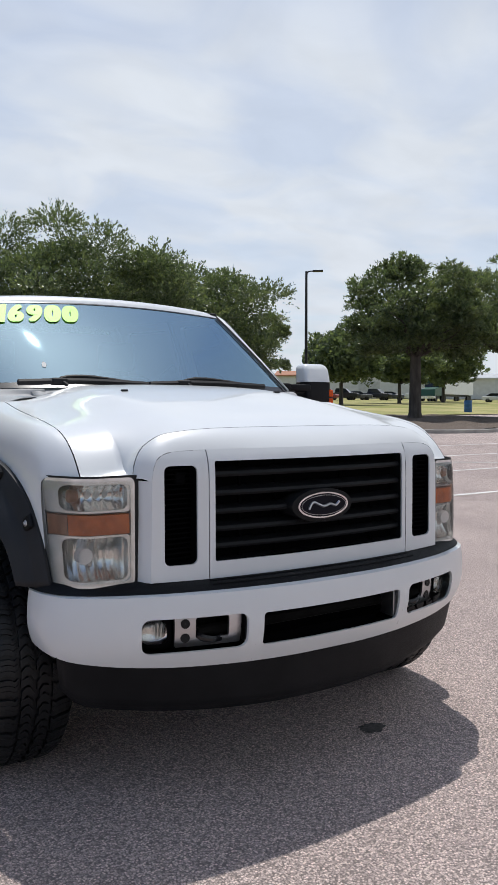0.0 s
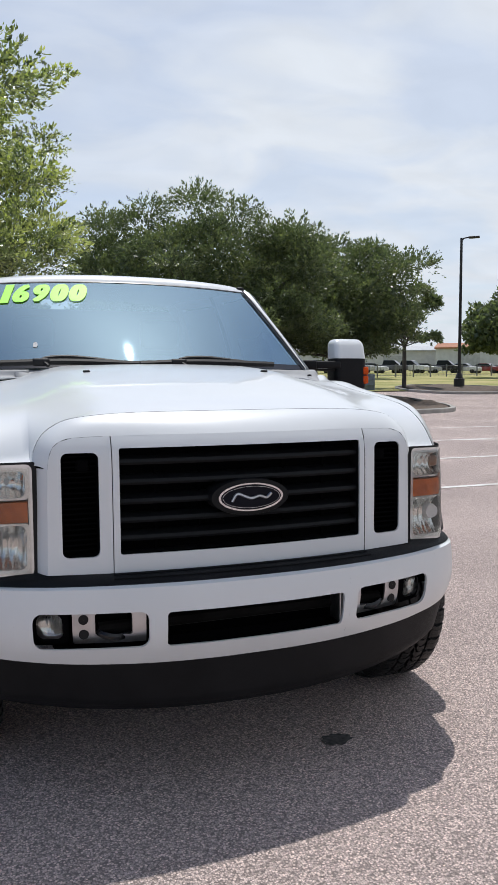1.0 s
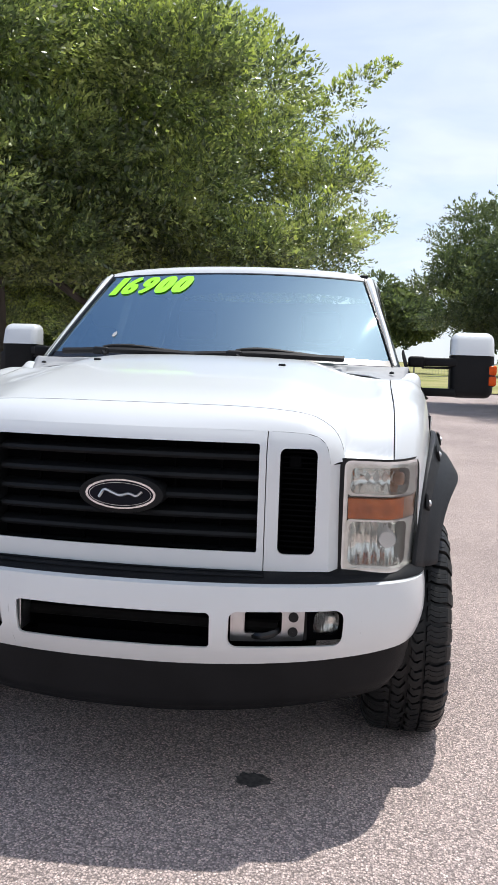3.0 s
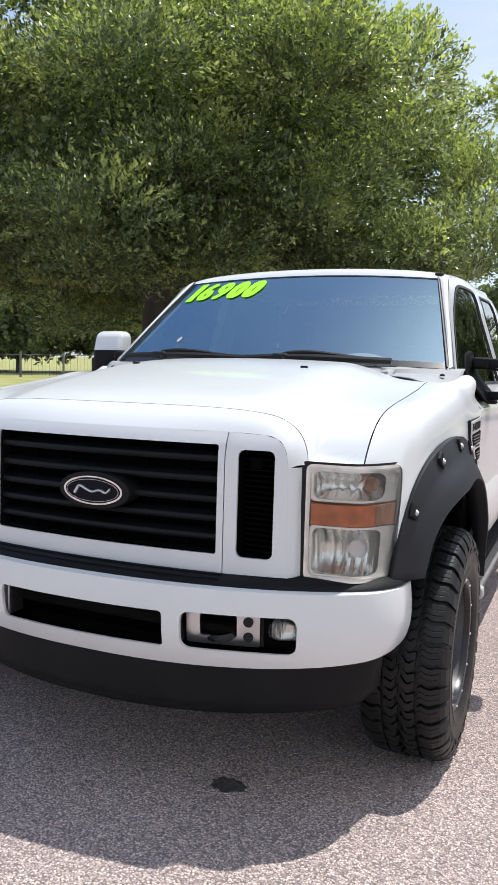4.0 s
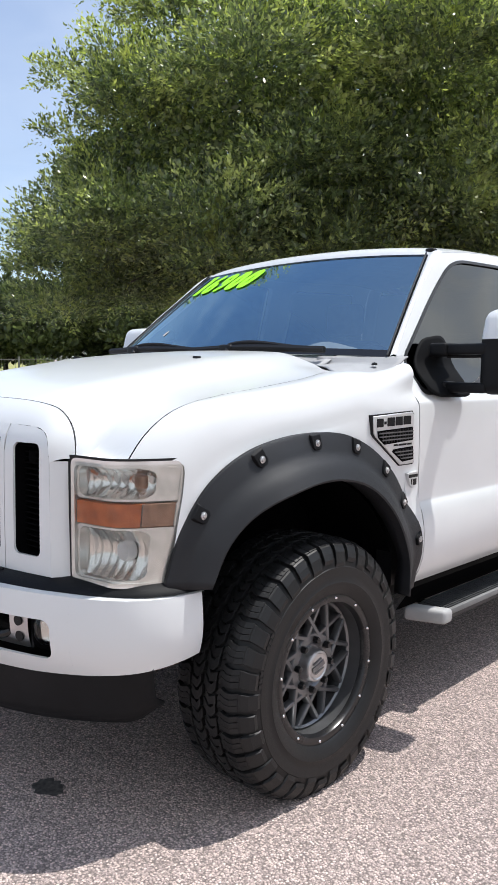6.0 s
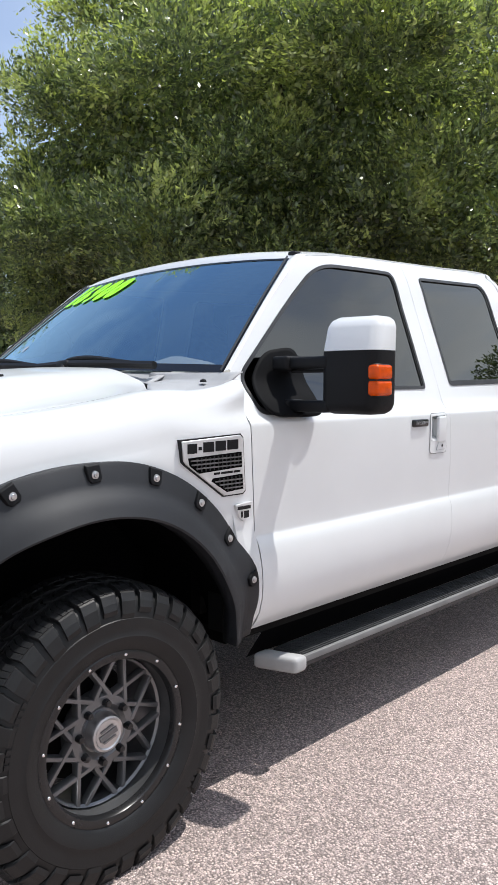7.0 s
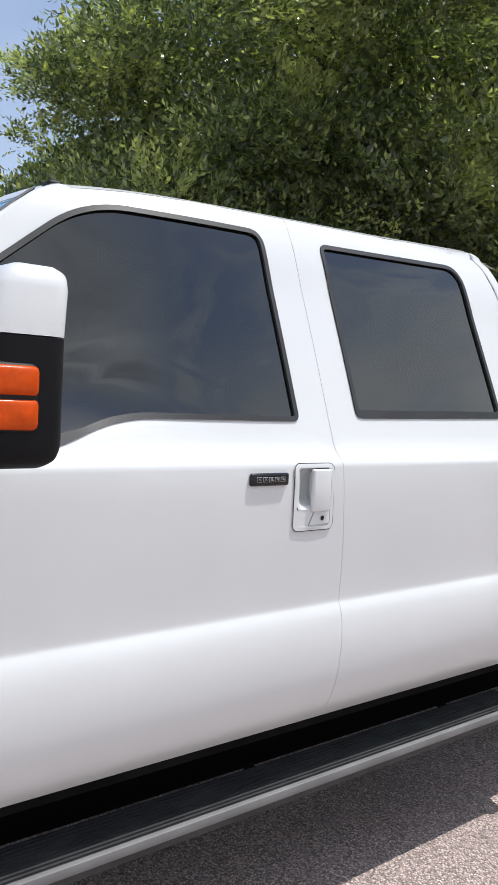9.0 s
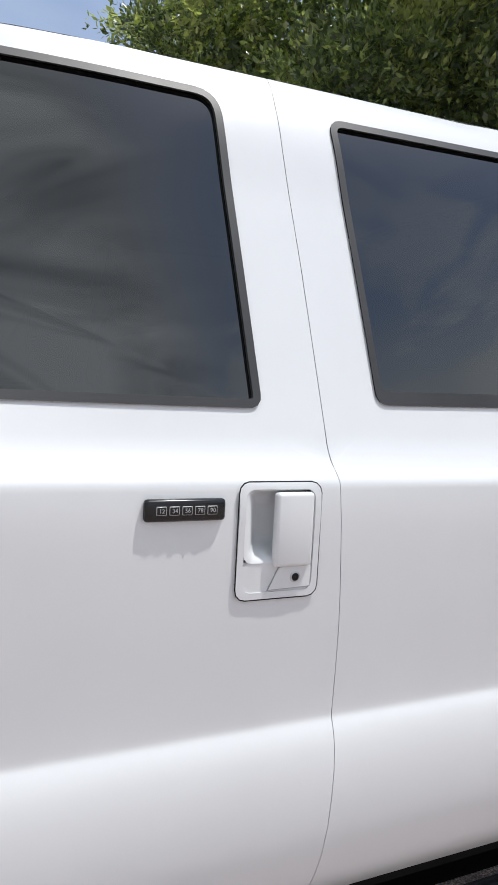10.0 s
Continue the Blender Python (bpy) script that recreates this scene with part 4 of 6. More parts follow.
    lip = part("rim_lip", lathe([(0.112, 0.214), (0.128, 0.2165), (0.134, 0.220), (0.136, 0.228), (0.136, 0.240), (0.132, 0.247), (0.120, 0.249)], 96, (0, 0, 0)), RIM_BLACK, w, "gloss black bead ring with bolts")
    for k in range(12):
        a = 2 * math.pi * (k + 0.15) / 12
        bm = lathe([(0.132, 0.0058), (0.138, 0.0054), (0.140, 0.0036), (0.140, 0.0005)], 10, (0, 0.2325 * math.cos(a), 0.2325 * math.sin(a)))
        part("rim_bolt", bm, CHROME, lip)
    # slanted spokes, crossing in pairs
    step = 2 * math.pi / 10
    for k in range(10):
        for a0, a1, r1, lift in ((0.42, -0.40, 0.212, 0.0), (-0.42, 0.40, 0.212, 0.0015)):
            a0, a1 = step * (k + a0), step * (k + a1)
            p0 = Vector((0.070 + lift, 0.100 * math.cos(a0), 0.100 * math.sin(a0)))
            p1 = Vector((0.062 + lift, r1 * math.cos(a1), r1 * math.sin(a1)))
            ax = (p1 - p0).normalized()
            sd = ax.cross(Vector((1, 0, 0))).normalized()
            up = sd.cross(ax)
            bm = bmesh.new()
            ends = []
            for p, hw in ((p0, 0.0095), (p0.lerp(p1, 0.5), 0.0078), (p1, 0.0092)):
                ends.append([bm.verts.new(p + sd * a * hw + up * b) for a, b in ((-1, -0.022), (-1, -0.002), (-0.6, 0.003), (0.6, 0.003), (1, -0.002), (1, -0.022))])
            for e, g in zip(ends, ends[1:]):
                for j in range(6):
                    bm.faces.new((e[j], e[(j + 1) % 6], g[(j + 1) % 6], g[j]))
            bmesh.ops.recalc_face_normals(bm, faces=bm.faces)
            part("spoke", bm, ALLOY, w)
    part("hub_disc", lathe([(0.03, 0.112), (0.064, 0.109), (0.073, 0.102), (0.075, 0.078), (0.060, 0.062), (0.058, 0.04)], 48, (0, 0, 0)), ALLOY, w)
    part("spoke_ring", lathe([(0.03, 0.2155), (0.060, 0.2150), (0.068, 0.210), (0.062, 0.203), (0.03, 0.201)], 72, (0, 0, 0)), ALLOY, w)
    cap = part("centre_cap", lathe([(0.05, 0.056), (0.088, 0.055), (0.097, 0.050), (0.099, 0.044), (0.096, 0.040), (0.098, 0.0005)], 40, (0, 0, 0)), SATIN, w, "silver centre cap with a round emblem")
    part("cap_emblem", box(0.0985, -0.030, -0.008, 0.1005, 0.030, 0.008), ALLOY, cap, smooth=False)
    part("cap_bar", box(0.0985, -0.022, 0.014, 0.1002, 0.022, 0.020), ALLOY, cap, smooth=False)
    part("cap_bar", box(0.0985, -0.022, -0.020, 0.1002, 0.022, -0.014), ALLOY, cap, smooth=False)
    for k in range(8):
        a = 2 * math.pi * (k + 0.5) / 8
        bm = lathe([(0.060, 0.0125), (0.082, 0.0115), (0.092, 0.009), (0.094, 0.0005)], 8, (0, 0.083 * math.cos(a), 0.083 * math.sin(a)))
        part("lug_nut", bm, RIM_BLACK, w)
    part("brake_disc", lathe([(-0.03, 0.03), (-0.03, 0.165), (-0.05, 0.165), (-0.05, 0.03)], 40, (0, 0, 0)), UNDER, w)
    return w


wheel = build_wheel()
WHEELS = [(1, 0.0), (-1, 0.0), (1, REAR), (-1, REAR)]
made_wheels = [wheel] + [copy_thing(wheel, Matrix.Identity(4)) for _ in range(3)]
for (s, y), w in zip(WHEELS, made_wheels):
    w.parent = truck
    for key in ("category",):
        if key in w:
            del w[key]
    w.matrix_basis = pose(s * 0.924, y, 0.402, 17, 0, 0 if s > 0 else 180)
    w["label"] = "black and grey mesh alloy wheel with all-terrain tyre"

# ---- cab ----
def rail_z(y):
    return 1.906 + 0.048 * (y - 1.2)


def roof_edge_z(y):
    return rail_z(y) - 0.018 * (max(0.0, 1.45 - y) / 0.3) ** 2 - 0.06 * smooth01((y - 2.72) / 0.2) ** 2


def cab_x(y, z):
    """Half the cab's width: above the belt line it draws in towards the windshield."""
    return side_x(z) - 0.046 * smooth01((1.62 - y) / 0.72) * smooth01((z - 1.29) / 0.12)


def on_side(s):
    return lambda y, z: (s * cab_x(y, z), y, z)


front_up = [(0.592, 1.2695), (0.595, 1.36), (0.625, 1.435), (0.80, 1.592), (0.98, 1.750), (1.10, 1.855), (1.155, roof_edge_z(1.155)), (1.20, roof_edge_z(1.20)), (1.27, roof_edge_z(1.27)), (1.36, roof_edge_z(1.36)), (1.55, rail_z(1.55)), (1.8588, rail_z(1.85)), (1.8612, 1.80), (1.8737, 1.6), (1.8842, 1.38), (1.8890, 1.2695)]
rear_up = [(1.8901, 1.2695), (1.8853, 1.38), (1.8748, 1.6), (1.8623, 1.80), (1.8599, rail_z(1.86)), (2.2, rail_z(2.2)), (2.6, rail_z(2.6)), (2.72, roof_edge_z(2.72)), (2.769, roof_edge_z(2.769)), (2.780, 1.945), (2.80, 1.89), (2.862, 1.70), (2.885, 1.50), (2.8875, 1.2695)]
front_win = round_poly([(0.660, 1.276, 0.04), (0.655, 1.413, 0.05), (1.225, 1.868, 0.12), (1.748, 1.879, 0.045), (1.775, 1.358, 0.022), (1.24, 1.356, 0.10), (1.06, 1.276, 0.10)], 300)
rear_win = round_poly([(1.995, 1.371, 0.022), (1.966, 1.877, 0.032), (2.632, 1.905, 0.07), (2.692, 1.385, 0.022)], 260)


def shrink(pts, d):
    """The outline moved inwards by d."""
    out, n = [], len(pts)
    area = sum(pts[i][0] * pts[(i + 1) % n][1] - pts[(i + 1) % n][0] * pts[i][1] for i in range(n))
    sg = 1 if area > 0 else -1
    for i in range(n):
        t = Vector(pts[(i + 1) % n]) - Vector(pts[i - 1])
        t.normalize()
        out.append((pts[i][0] - sg * t.y * d, pts[i][1] + sg * t.x * d))
    return out


LOW_Z = [0.535, 0.545, 0.56, 0.58, 0.61, 0.65, 0.70, 0.75, 0.79, 0.82, 0.836, 0.848, 0.858, 0.864, 0.8675, 0.871, 0.875, 0.882, 0.90, 0.95, 1.02, 1.08, 1.132, 1.185, 1.238, 1.246, 1.250, 1.254, 1.260, 1.266, 1.270]


def loops_plate(o, i, place, depth=0.0):
    """A band between two outlines with equal counts."""
    bm = bmesh.new()
    rows = [[bm.verts.new(place(*p)) for p in o], [bm.verts.new(place(*p)) for p in i]]
    if depth:
        rows.append([bm.verts.new(Vector(place(*p)) - Vector((depth, 0, 0))) for p in i])
    n = len(o)
    for a, b in zip(rows, rows[1:]):
        for j in range(n):
            bm.faces.new((a[j], a[(j + 1) % n], b[(j + 1) % n], b[j]))
    bmesh.ops.recalc_face_normals(bm, faces=bm.faces)
    return bm


def door(s, name, y0, y1, upper, win, front):
    h0, h1 = (1.728, 1.842) if front else (2.636, 2.750)
    shift = 0.0150 if front else 0.0036
    us = sorted(span(0, 1, 13)[:9] + span(0, 1, 13)[11:] + [(h - shift - y0) / (y1 - y0) for h in (h0, h1)])
    low = surf(lambda u, z: (s * side_x(z), (y0 + (y1 - y0) * u) + ((0.052 * smooth01((1.27 - z) / 0.74) if u < 0.5 else 0.0) if front else 0.0) * (1 - u) + (0.026 * math.exp(-(((z - 0.93) / 0.33) ** 2)) if front else 0.026 * math.exp(-(((z - 0.93) / 0.33) ** 2)) * (1 - u)) * (u if front else 1), z), us, LOW_Z)
    cut = [f for f in low.faces if h0 < f.calc_center_median().y < h1 and 1.132 < f.calc_center_median().z < 1.238]
    bmesh.ops.delete(low, geom=cut, context="FACES")
    edge_y = lambda z: y0 + (0.052 * smooth01((1.27 - z) / 0.74) if front else 0.026 * math.exp(-(((z - 0.93) / 0.33) ** 2)))
    d = part(name, low, PAINT, truck, "white crew-cab door with dark tinted window")
    part("door_edge", surf(lambda z, v: (s * (side_x(z) - 0.03 * v), edge_y(z) + 0.003 * v, z), LOW_Z, [0, 0.1, 1]), PAINT, d)
    frame_ring = ring(upper, win, on_side(s), (-s * 0.03, 0, 0), steps=4, extra=60)
    part("door_frame", frame_ring, PAINT, d)
    sill = min(p[1] for p in win)
    inner = [(y, z + 0.010 * smooth01((sill + 0.06 - z) / 0.03)) for y, z in shrink(win, 0.0125)]
    part("window_trim", loops_plate(shrink(win, -0.001), inner, lambda y, z: (s * (cab_x(y, z) + 0.004), y, z), s * 0.007), TRIM_GREY, d, "weathered dark grey window trim")
    part("window_glass", fill(shrink(win, 0.009), lambda y, z: (s * (cab_x(y, z) - 0.004), y, z), rings=4), TINTED, d, "dark tinted glass", face=(s, 0, 0))
    return d


def cab_back(z):
    return 2.977 - (0.10 * ((z - 1.5) / 0.42) ** 1.6 if z > 1.5 else 0.0)


def corner_at(s, u, z):
    y = cab_back(z) - 0.085 + 0.085 * u
    z = min(z, roof_edge_z(y))
    return (s * (side_x(z) - 0.05 * smooth01((u - 0.5) / 0.5) ** 2), y, z)


doors = {}
part("door_seal", surf(lambda y, z: (0.975 if z < 1.27 else side_x(z) - 0.02, y - (0.03 if z > 1.6 else 0), z), [1.855, 1.92], [0.56, 0.9, 1.2, 1.3, 1.5, 1.7, 1.93]), COWL, truck)
for s in (-1, 1):
    doors[s, 0] = door(s, "front_door", 0.592, 1.8800, front_up, front_win, True)
    doors[s, 1] = door(s, "rear_door", 1.8810, 2.8875, rear_up, rear_win, False)
    # rear corner of the cab
    part("cab_corner", surf(lambda u, z: corner_at(s, u, z), span(0, 1, 8), LOW_Z[::2] + [1.27, 1.3, 1.364, 1.45, 1.6, 1.75, 1.85, 1.90, 1.93, 1.955, 1.97, 1.985]), PAINT, truck, solid=0.005)
    # near-black sheet added for the deep shade between sill and running board
    part("sill_shade", surf(lambda y, v: (s * (0.945 - 0.12 * v), y, 0.548 - 0.175 * v), [0.76, 1.8, 2.95], [0, 0.5, 1]), VOID, truck, "near-black sheet standing for the shade below the sill")
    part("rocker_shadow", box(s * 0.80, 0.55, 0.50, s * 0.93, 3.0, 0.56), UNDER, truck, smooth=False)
    # A pillar between door frame and windshield
    PIL = curve_through([(cab_x(y, z), y, z) for y, z in ((0.640, 1.41), (0.80, 1.592), (0.98, 1.75), (1.10, 1.855), (1.155, 1.887), (1.20, 1.895))], 12)
    WSE = [(0.863 - 0.158 * t, 0.612 + 0.528 * t, 1.417 + 0.463 * t + 0.008 * math.sin(math.pi * t) + 0.006) for t in span(0, 1, 12)]
    part("a_pillar", surf(lambda k, v: (s * (PIL[k][0] - 0.003 * (1 - v) + (WSE[k][0] - PIL[k][0]) * v), PIL[k][1] + 0.010 * (1 - v) + (WSE[k][1] - PIL[k][1]) * v, PIL[k][2] + (WSE[k][2] - PIL[k][2]) * v + 0.012 * math.sin(math.pi * v)), range(12), span(0, 1, 6)), PAINT, truck)
    part("pillar_trim", tube([(s * (p[0] - 0.008), p[1] - 0.008, p[2] + 0.003) for p in WSE], 0.004, sides=6), TRIM_GREY, truck)


def shield_at(u, v):
    """u across from -1 to 1, v from the cowl to the roof."""
    half = 0.861 + (0.703 - 0.861) * v
    x = u * half
    cy = 0.475 + (1.135 - 0.475) * v
    cz = 1.432 + (1.911 - 1.432) * v + 0.006 * math.sin(math.pi * v)
    ey = 0.612 + (1.140 - 0.612) * v
    ez = 1.417 + (1.880 - 1.417) * v + 0.008 * math.sin(math.pi * v)
    k = abs(u) ** 2
    return (x, cy + (ey - cy) * k, cz + (ez - cz) * k)


def roof_at(e, y):
    """e from -1 at one rail to 1 at the other."""
    z0 = roof_edge_z(y)
    a = abs(e)
    z = z0 + 0.042 * (1 - a**2.2) + 0.018 * (1 - a**14)
    front = 0.012 * (1 - e * e)
    return (e * (cab_x(y, z0) + 0.001), y - front * smooth01((1.5 - y) / 0.4), z)


ROOF_E = [-1, -0.985, -0.965, -0.94, -0.91, -0.87, -0.82] + span(-0.75, 0.75, 25) + [0.82, 0.87, 0.91, 0.94, 0.965, 0.985, 1]
part("roof", surf(roof_at, ROOF_E, [1.205, 1.212, 1.224, 1.25, 1.29, 1.34, 1.42] + span(1.5, 2.7, 9) + [2.76, 2.8, 2.84, 2.87, 2.9]), PAINT, truck, "white cab roof")
part("roof_edge", surf(lambda e, v: Vector(shield_at(e, 1.0)).lerp(Vector(roof_at(e, 1.205)), v) + Vector((0, -0.006, 0.006)) * math.sin(math.pi * v), span(-1, 1, 31), span(0, 1, 6)), PAINT, truck)
part("roof_marker", blob(0.672, 1.160, 1.888, 0.716, 1.198, 1.914, 0.008), SEAL, truck, "small black roof clip")
part("back_panel", surf(lambda e, z: (e * (side_x(z) - 0.045), cab_back(z) - 0.004, z), span(-1, 1, 5), span(0.6, 1.91, 14)), PAINT, truck)

# ---- windshield, cowl, wipers ----
ws = part("windshield", surf(shield_at, span(-0.997, 0.997, 33), span(0.0, 0.995, 17)), WINDSHIELD, truck, "clear windshield reflecting a blue sky", face=(0, -1, 1))
ws.visible_shadow = False
band = bmesh.new()
edge_pts = [(u, 0.0) for u in span(-1, 1, 30)] + [(1, v) for v in span(0.03, 0.97, 24)] + [(u, 1.0) for u in span(1, -1, 30)] + [(-1, v) for v in span(0.97, 0.03, 24)]
lo = [band.verts.new(Vector(shield_at(u * 1.0, v)) + Vector((0, -0.0015, 0.002))) for u, v in edge_pts]
hi = [band.verts.new(Vector(shield_at(max(-0.984, min(0.984, u)), max(0.055, min(0.986, v)))) + Vector((0, -0.0015, 0.002))) for u, v in edge_pts]
for j in range(len(lo)):
    band.faces.new((lo[j], lo[(j + 1) % len(lo)], hi[(j + 1) % len(lo)], hi[j]))
part("windshield_border", band, GLOSS_BLACK, truck)


def cowl_at(x, v):
    y0 = 0.425 + 0.05 * x * x
    y1 = shield_at(x / 0.868, 0)[1] + 0.02 if abs(x) < 0.86 else 0.56
    z0 = hood_z(x, 0.43) - 0.012
    z1 = 1.425 - 0.012 * smooth01((abs(x) - 0.7) / 0.2)
    return (x, y0 + (y1 - y0) * v, z0 + (z1 - z0) * v - 0.012 * math.sin(math.pi * v) * (1 if abs(x) < 0.6 else 0.2))


part("cowl", surf(cowl_at, span(-0.64, 0.64, 41), span(0, 1, 5)), COWL, truck, "grey plastic cowl panel", solid=0.004)
for s in (-1, 1):
    def corner_cowl(u, v):
        x0 = 0.58
        f0 = 0.436 + 0.05 * x0 * x0 - 0.13 * smooth01((x0 + 0.25 * u - 0.60) / 0.23)
        y1 = 0.525 + 0.115 * u
        y = f0 + (y1 - f0) * v
        x = x0 + (fender_in(y) + 0.006 - x0) * u
        zf, zc = seam_z(y) - 0.004, 1.368 + 0.10 * (y - 0.315)
        z = zc + (zf - zc) * smooth01((u - 0.55) / 0.45) + (0.012 if u < 0.05 else 0.0)
        return (s * x, y, z + (1.420 - z) * smooth01((v - 0.80) / 0.2))

    part("cowl_corner", surf(corner_cowl, span(0, 1, 15), span(0, 1, 15)), COWL, truck, solid=0.004)
    nut = part("cowl_nut", lathe([(0.0, 0.012), (0.008, 0.010), (0.012, 0.0005)], 12, (0, 0, 0)), SEAL, truck)
    nut.matrix_basis = pose(s * 0.848, 0.530, 1.386, 0, -90, 0)
for x0, d in ((0.128, 1), (-0.52, 1)):
    z0 = 1.462
    wiper = part("wiper", tube(curve_through([(x0 + 0.02, 0.435, 1.437), (x0 + 0.0, 0.47, z0 + 0.008), (x0 + 0.13, 0.485, z0 + 0.018), (x0 + 0.35, 0.495, z0 - 0.004), (x0 + 0.50, 0.50, z0 - 0.018)], 20), 0.009, sides=6), SEAL, truck, "black windshield wiper")
    part("wiper_blade", tube(curve_through([(x0 - 0.20, 0.462, 1.448), (x0 + 0.1, 0.467, 1.457), (x0 + 0.5, 0.50, 1.446)], 16), 0.015, sides=6), SEAL, wiper)
    part("wiper_hub", blob(x0 - 0.05, 0.445, 1.436, x0 + 0.03, 0.485, 1.472, 0.012), SEAL, wiper)

# green price writing on the glass
def on_glass(u, v):
    p = Vector(shield_at(u, v))
    du = (Vector(shield_at(u + 0.02, v)) - Vector(shield_at(u - 0.02, v))).normalized()
    dv = (Vector(shield_at(u, v + 0.02)) - Vector(shield_at(u, v - 0.02)))
    n = du.cross(dv).normalized()
    up = n.cross(du)
    return Matrix((( du.x, up.x, n.x, p.x), (du.y, up.y, n.y, p.y), (du.z, up.z, n.z, p.z), (0, 0, 0, 1)))


for ch, x in zip("16900", (-0.653, -0.580, -0.485, -0.389, -0.294)):
    for k in (-1, 0, 1):
        lettering("price_digit", ch, 0.226, on_glass(x / 0.730, 0.825) @ Matrix.Translation((0.008 * k, 0, 0.005 + 0.0004 * k)) @ Matrix.Diagonal((0.64, 1, 1, 1)), GREEN, truck, depth=0.0008, shear=0.40, bold=0.009 if ch not in "69" else 0.005)

# a torn white paper scrap stuck to the glass
part("glass_sticker", fill([(-0.011, -0.020), (0.004, -0.024), (0.010, -0.006), (0.007, 0.014), (-0.002, 0.022), (-0.012, 0.008)], lambda x, z: on_glass(-0.547 / 0.847, 0.235) @ Vector((x, z, 0.003))), STEP_GREY, truck, "small white scrap of paper")

# ---- mirrors ----
def mirrored(bm, s, fn=None):
    """Bends a bmesh by fn and sets it on side s."""
    for v in bm.verts:
        if fn:
            v.co = fn(v.co)
        if s < 0 and v.co.x > 1.03:
            v.co.x -= 0.06
            v.co.y += 0.15
        v.co.x *= s
    if s < 0:
        bmesh.ops.reverse_faces(bm, faces=bm.faces)
    return bm


def mirror_shape(p):
    """Rounds the housing's top back and turns its face a little outwards."""
    t = max(0.0, (p.z - 1.45) / 0.155)
    u = max(0.0, (1.36 - p.z) / 0.09)
    x = 1.250 + (p.x - 1.250) * (1 - 0.055 * t * t - 0.03 * u)
    y = 0.880 + (p.y - 0.880) * (1 - 0.22 * t * t)
    return Vector((x, y + 0.10 * (x - 1.145) + 0.02 * t * t, p.z))


def mirror_half(above):
    bm = blob(1.137, 0.784, 1.280, 1.350, 0.925, 1.602, 0.038, 6)
    bmesh.ops.bisect_plane(bm, geom=bm.verts[:] + bm.edges[:] + bm.faces[:], plane_co=(0, 0, 1.488 + (0.001 if above else -0.001)), plane_no=(0, 0, 1), clear_inner=above, clear_outer=not above)
    bmesh.ops.holes_fill(bm, edges=[e for e in bm.edges if e.is_boundary], sides=0)
    return bm


for s in (-1, 1):
    mirror = part("tow_mirror", mirrored(mirror_half(False), s, mirror_shape), PLASTIC, truck, "black telescopic tow mirror with white cap")
    part("mirror_cap", mirrored(mirror_half(True), s, mirror_shape), PAINT, mirror, "white painted mirror cap")
    part("mirror_joint", mirrored(box(1.170, 0.815, 1.484, 1.330, 0.900, 1.492), s, mirror_shape), SEAL, mirror, smooth=False)
    turn_y = lambda p: Vector((p.x, p.y + 0.10 * (p.x - 1.145), p.z))
    part("lamp_bezel", mirrored(blob(1.311, 0.788, 1.337, 1.356, 0.872, 1.447, 0.014, 4), s, turn_y), SEAL, mirror)
    for z0, z1 in ((1.342, 1.391), (1.394, 1.442)) if s > 0 else ():
        part("mirror_lamp", mirrored(blob(1.321, 0.783, z0, 1.3605, 0.870, z1, 0.010, 3), s, turn_y), ORANGE, mirror, "orange turn lamp")
    for z, h in ((1.452, 0.021), (1.304, 0.020)):
        part("mirror_arm", mirrored(blob(0.985, 0.785, z - h, 1.17, 0.845, z + h, 0.010), s), PLASTIC, mirror)
        part("arm_knuckle", mirrored(blob(0.935, 0.772, z - h - 0.006, 1.012, 0.880, z + h + 0.004, 0.012), s), PLASTIC, mirror)
    part("arm_tube", mirrored(tube([(1.0, 0.81, 1.424), (1.16, 0.815, 1.424)], 0.006), s), SEAL, mirror)
    sail = [(0.70, 1.278), (0.665, 1.33), (0.69, 1.40), (0.755, 1.475), (0.82, 1.502), (0.93, 1.49), (0.935, 1.30), (0.92, 1.272), (0.80, 1.268)]
    sail = curve_through(sail, 36, True)
    part("mirror_base", fill(sail, lambda y, z: (s * (cab_x(y, z) + 0.028 + 0.022 * smooth01((y - 0.68) / 0.22)), y, z), rings=10), SAIL, mirror, "black mirror sail", solid=0.008)
    part("mirror_glass", mirrored(box(1.195, 0.915, 1.32, 1.305, 0.9265, 1.54), s, turn_y), CHROME, mirror, smooth=False)

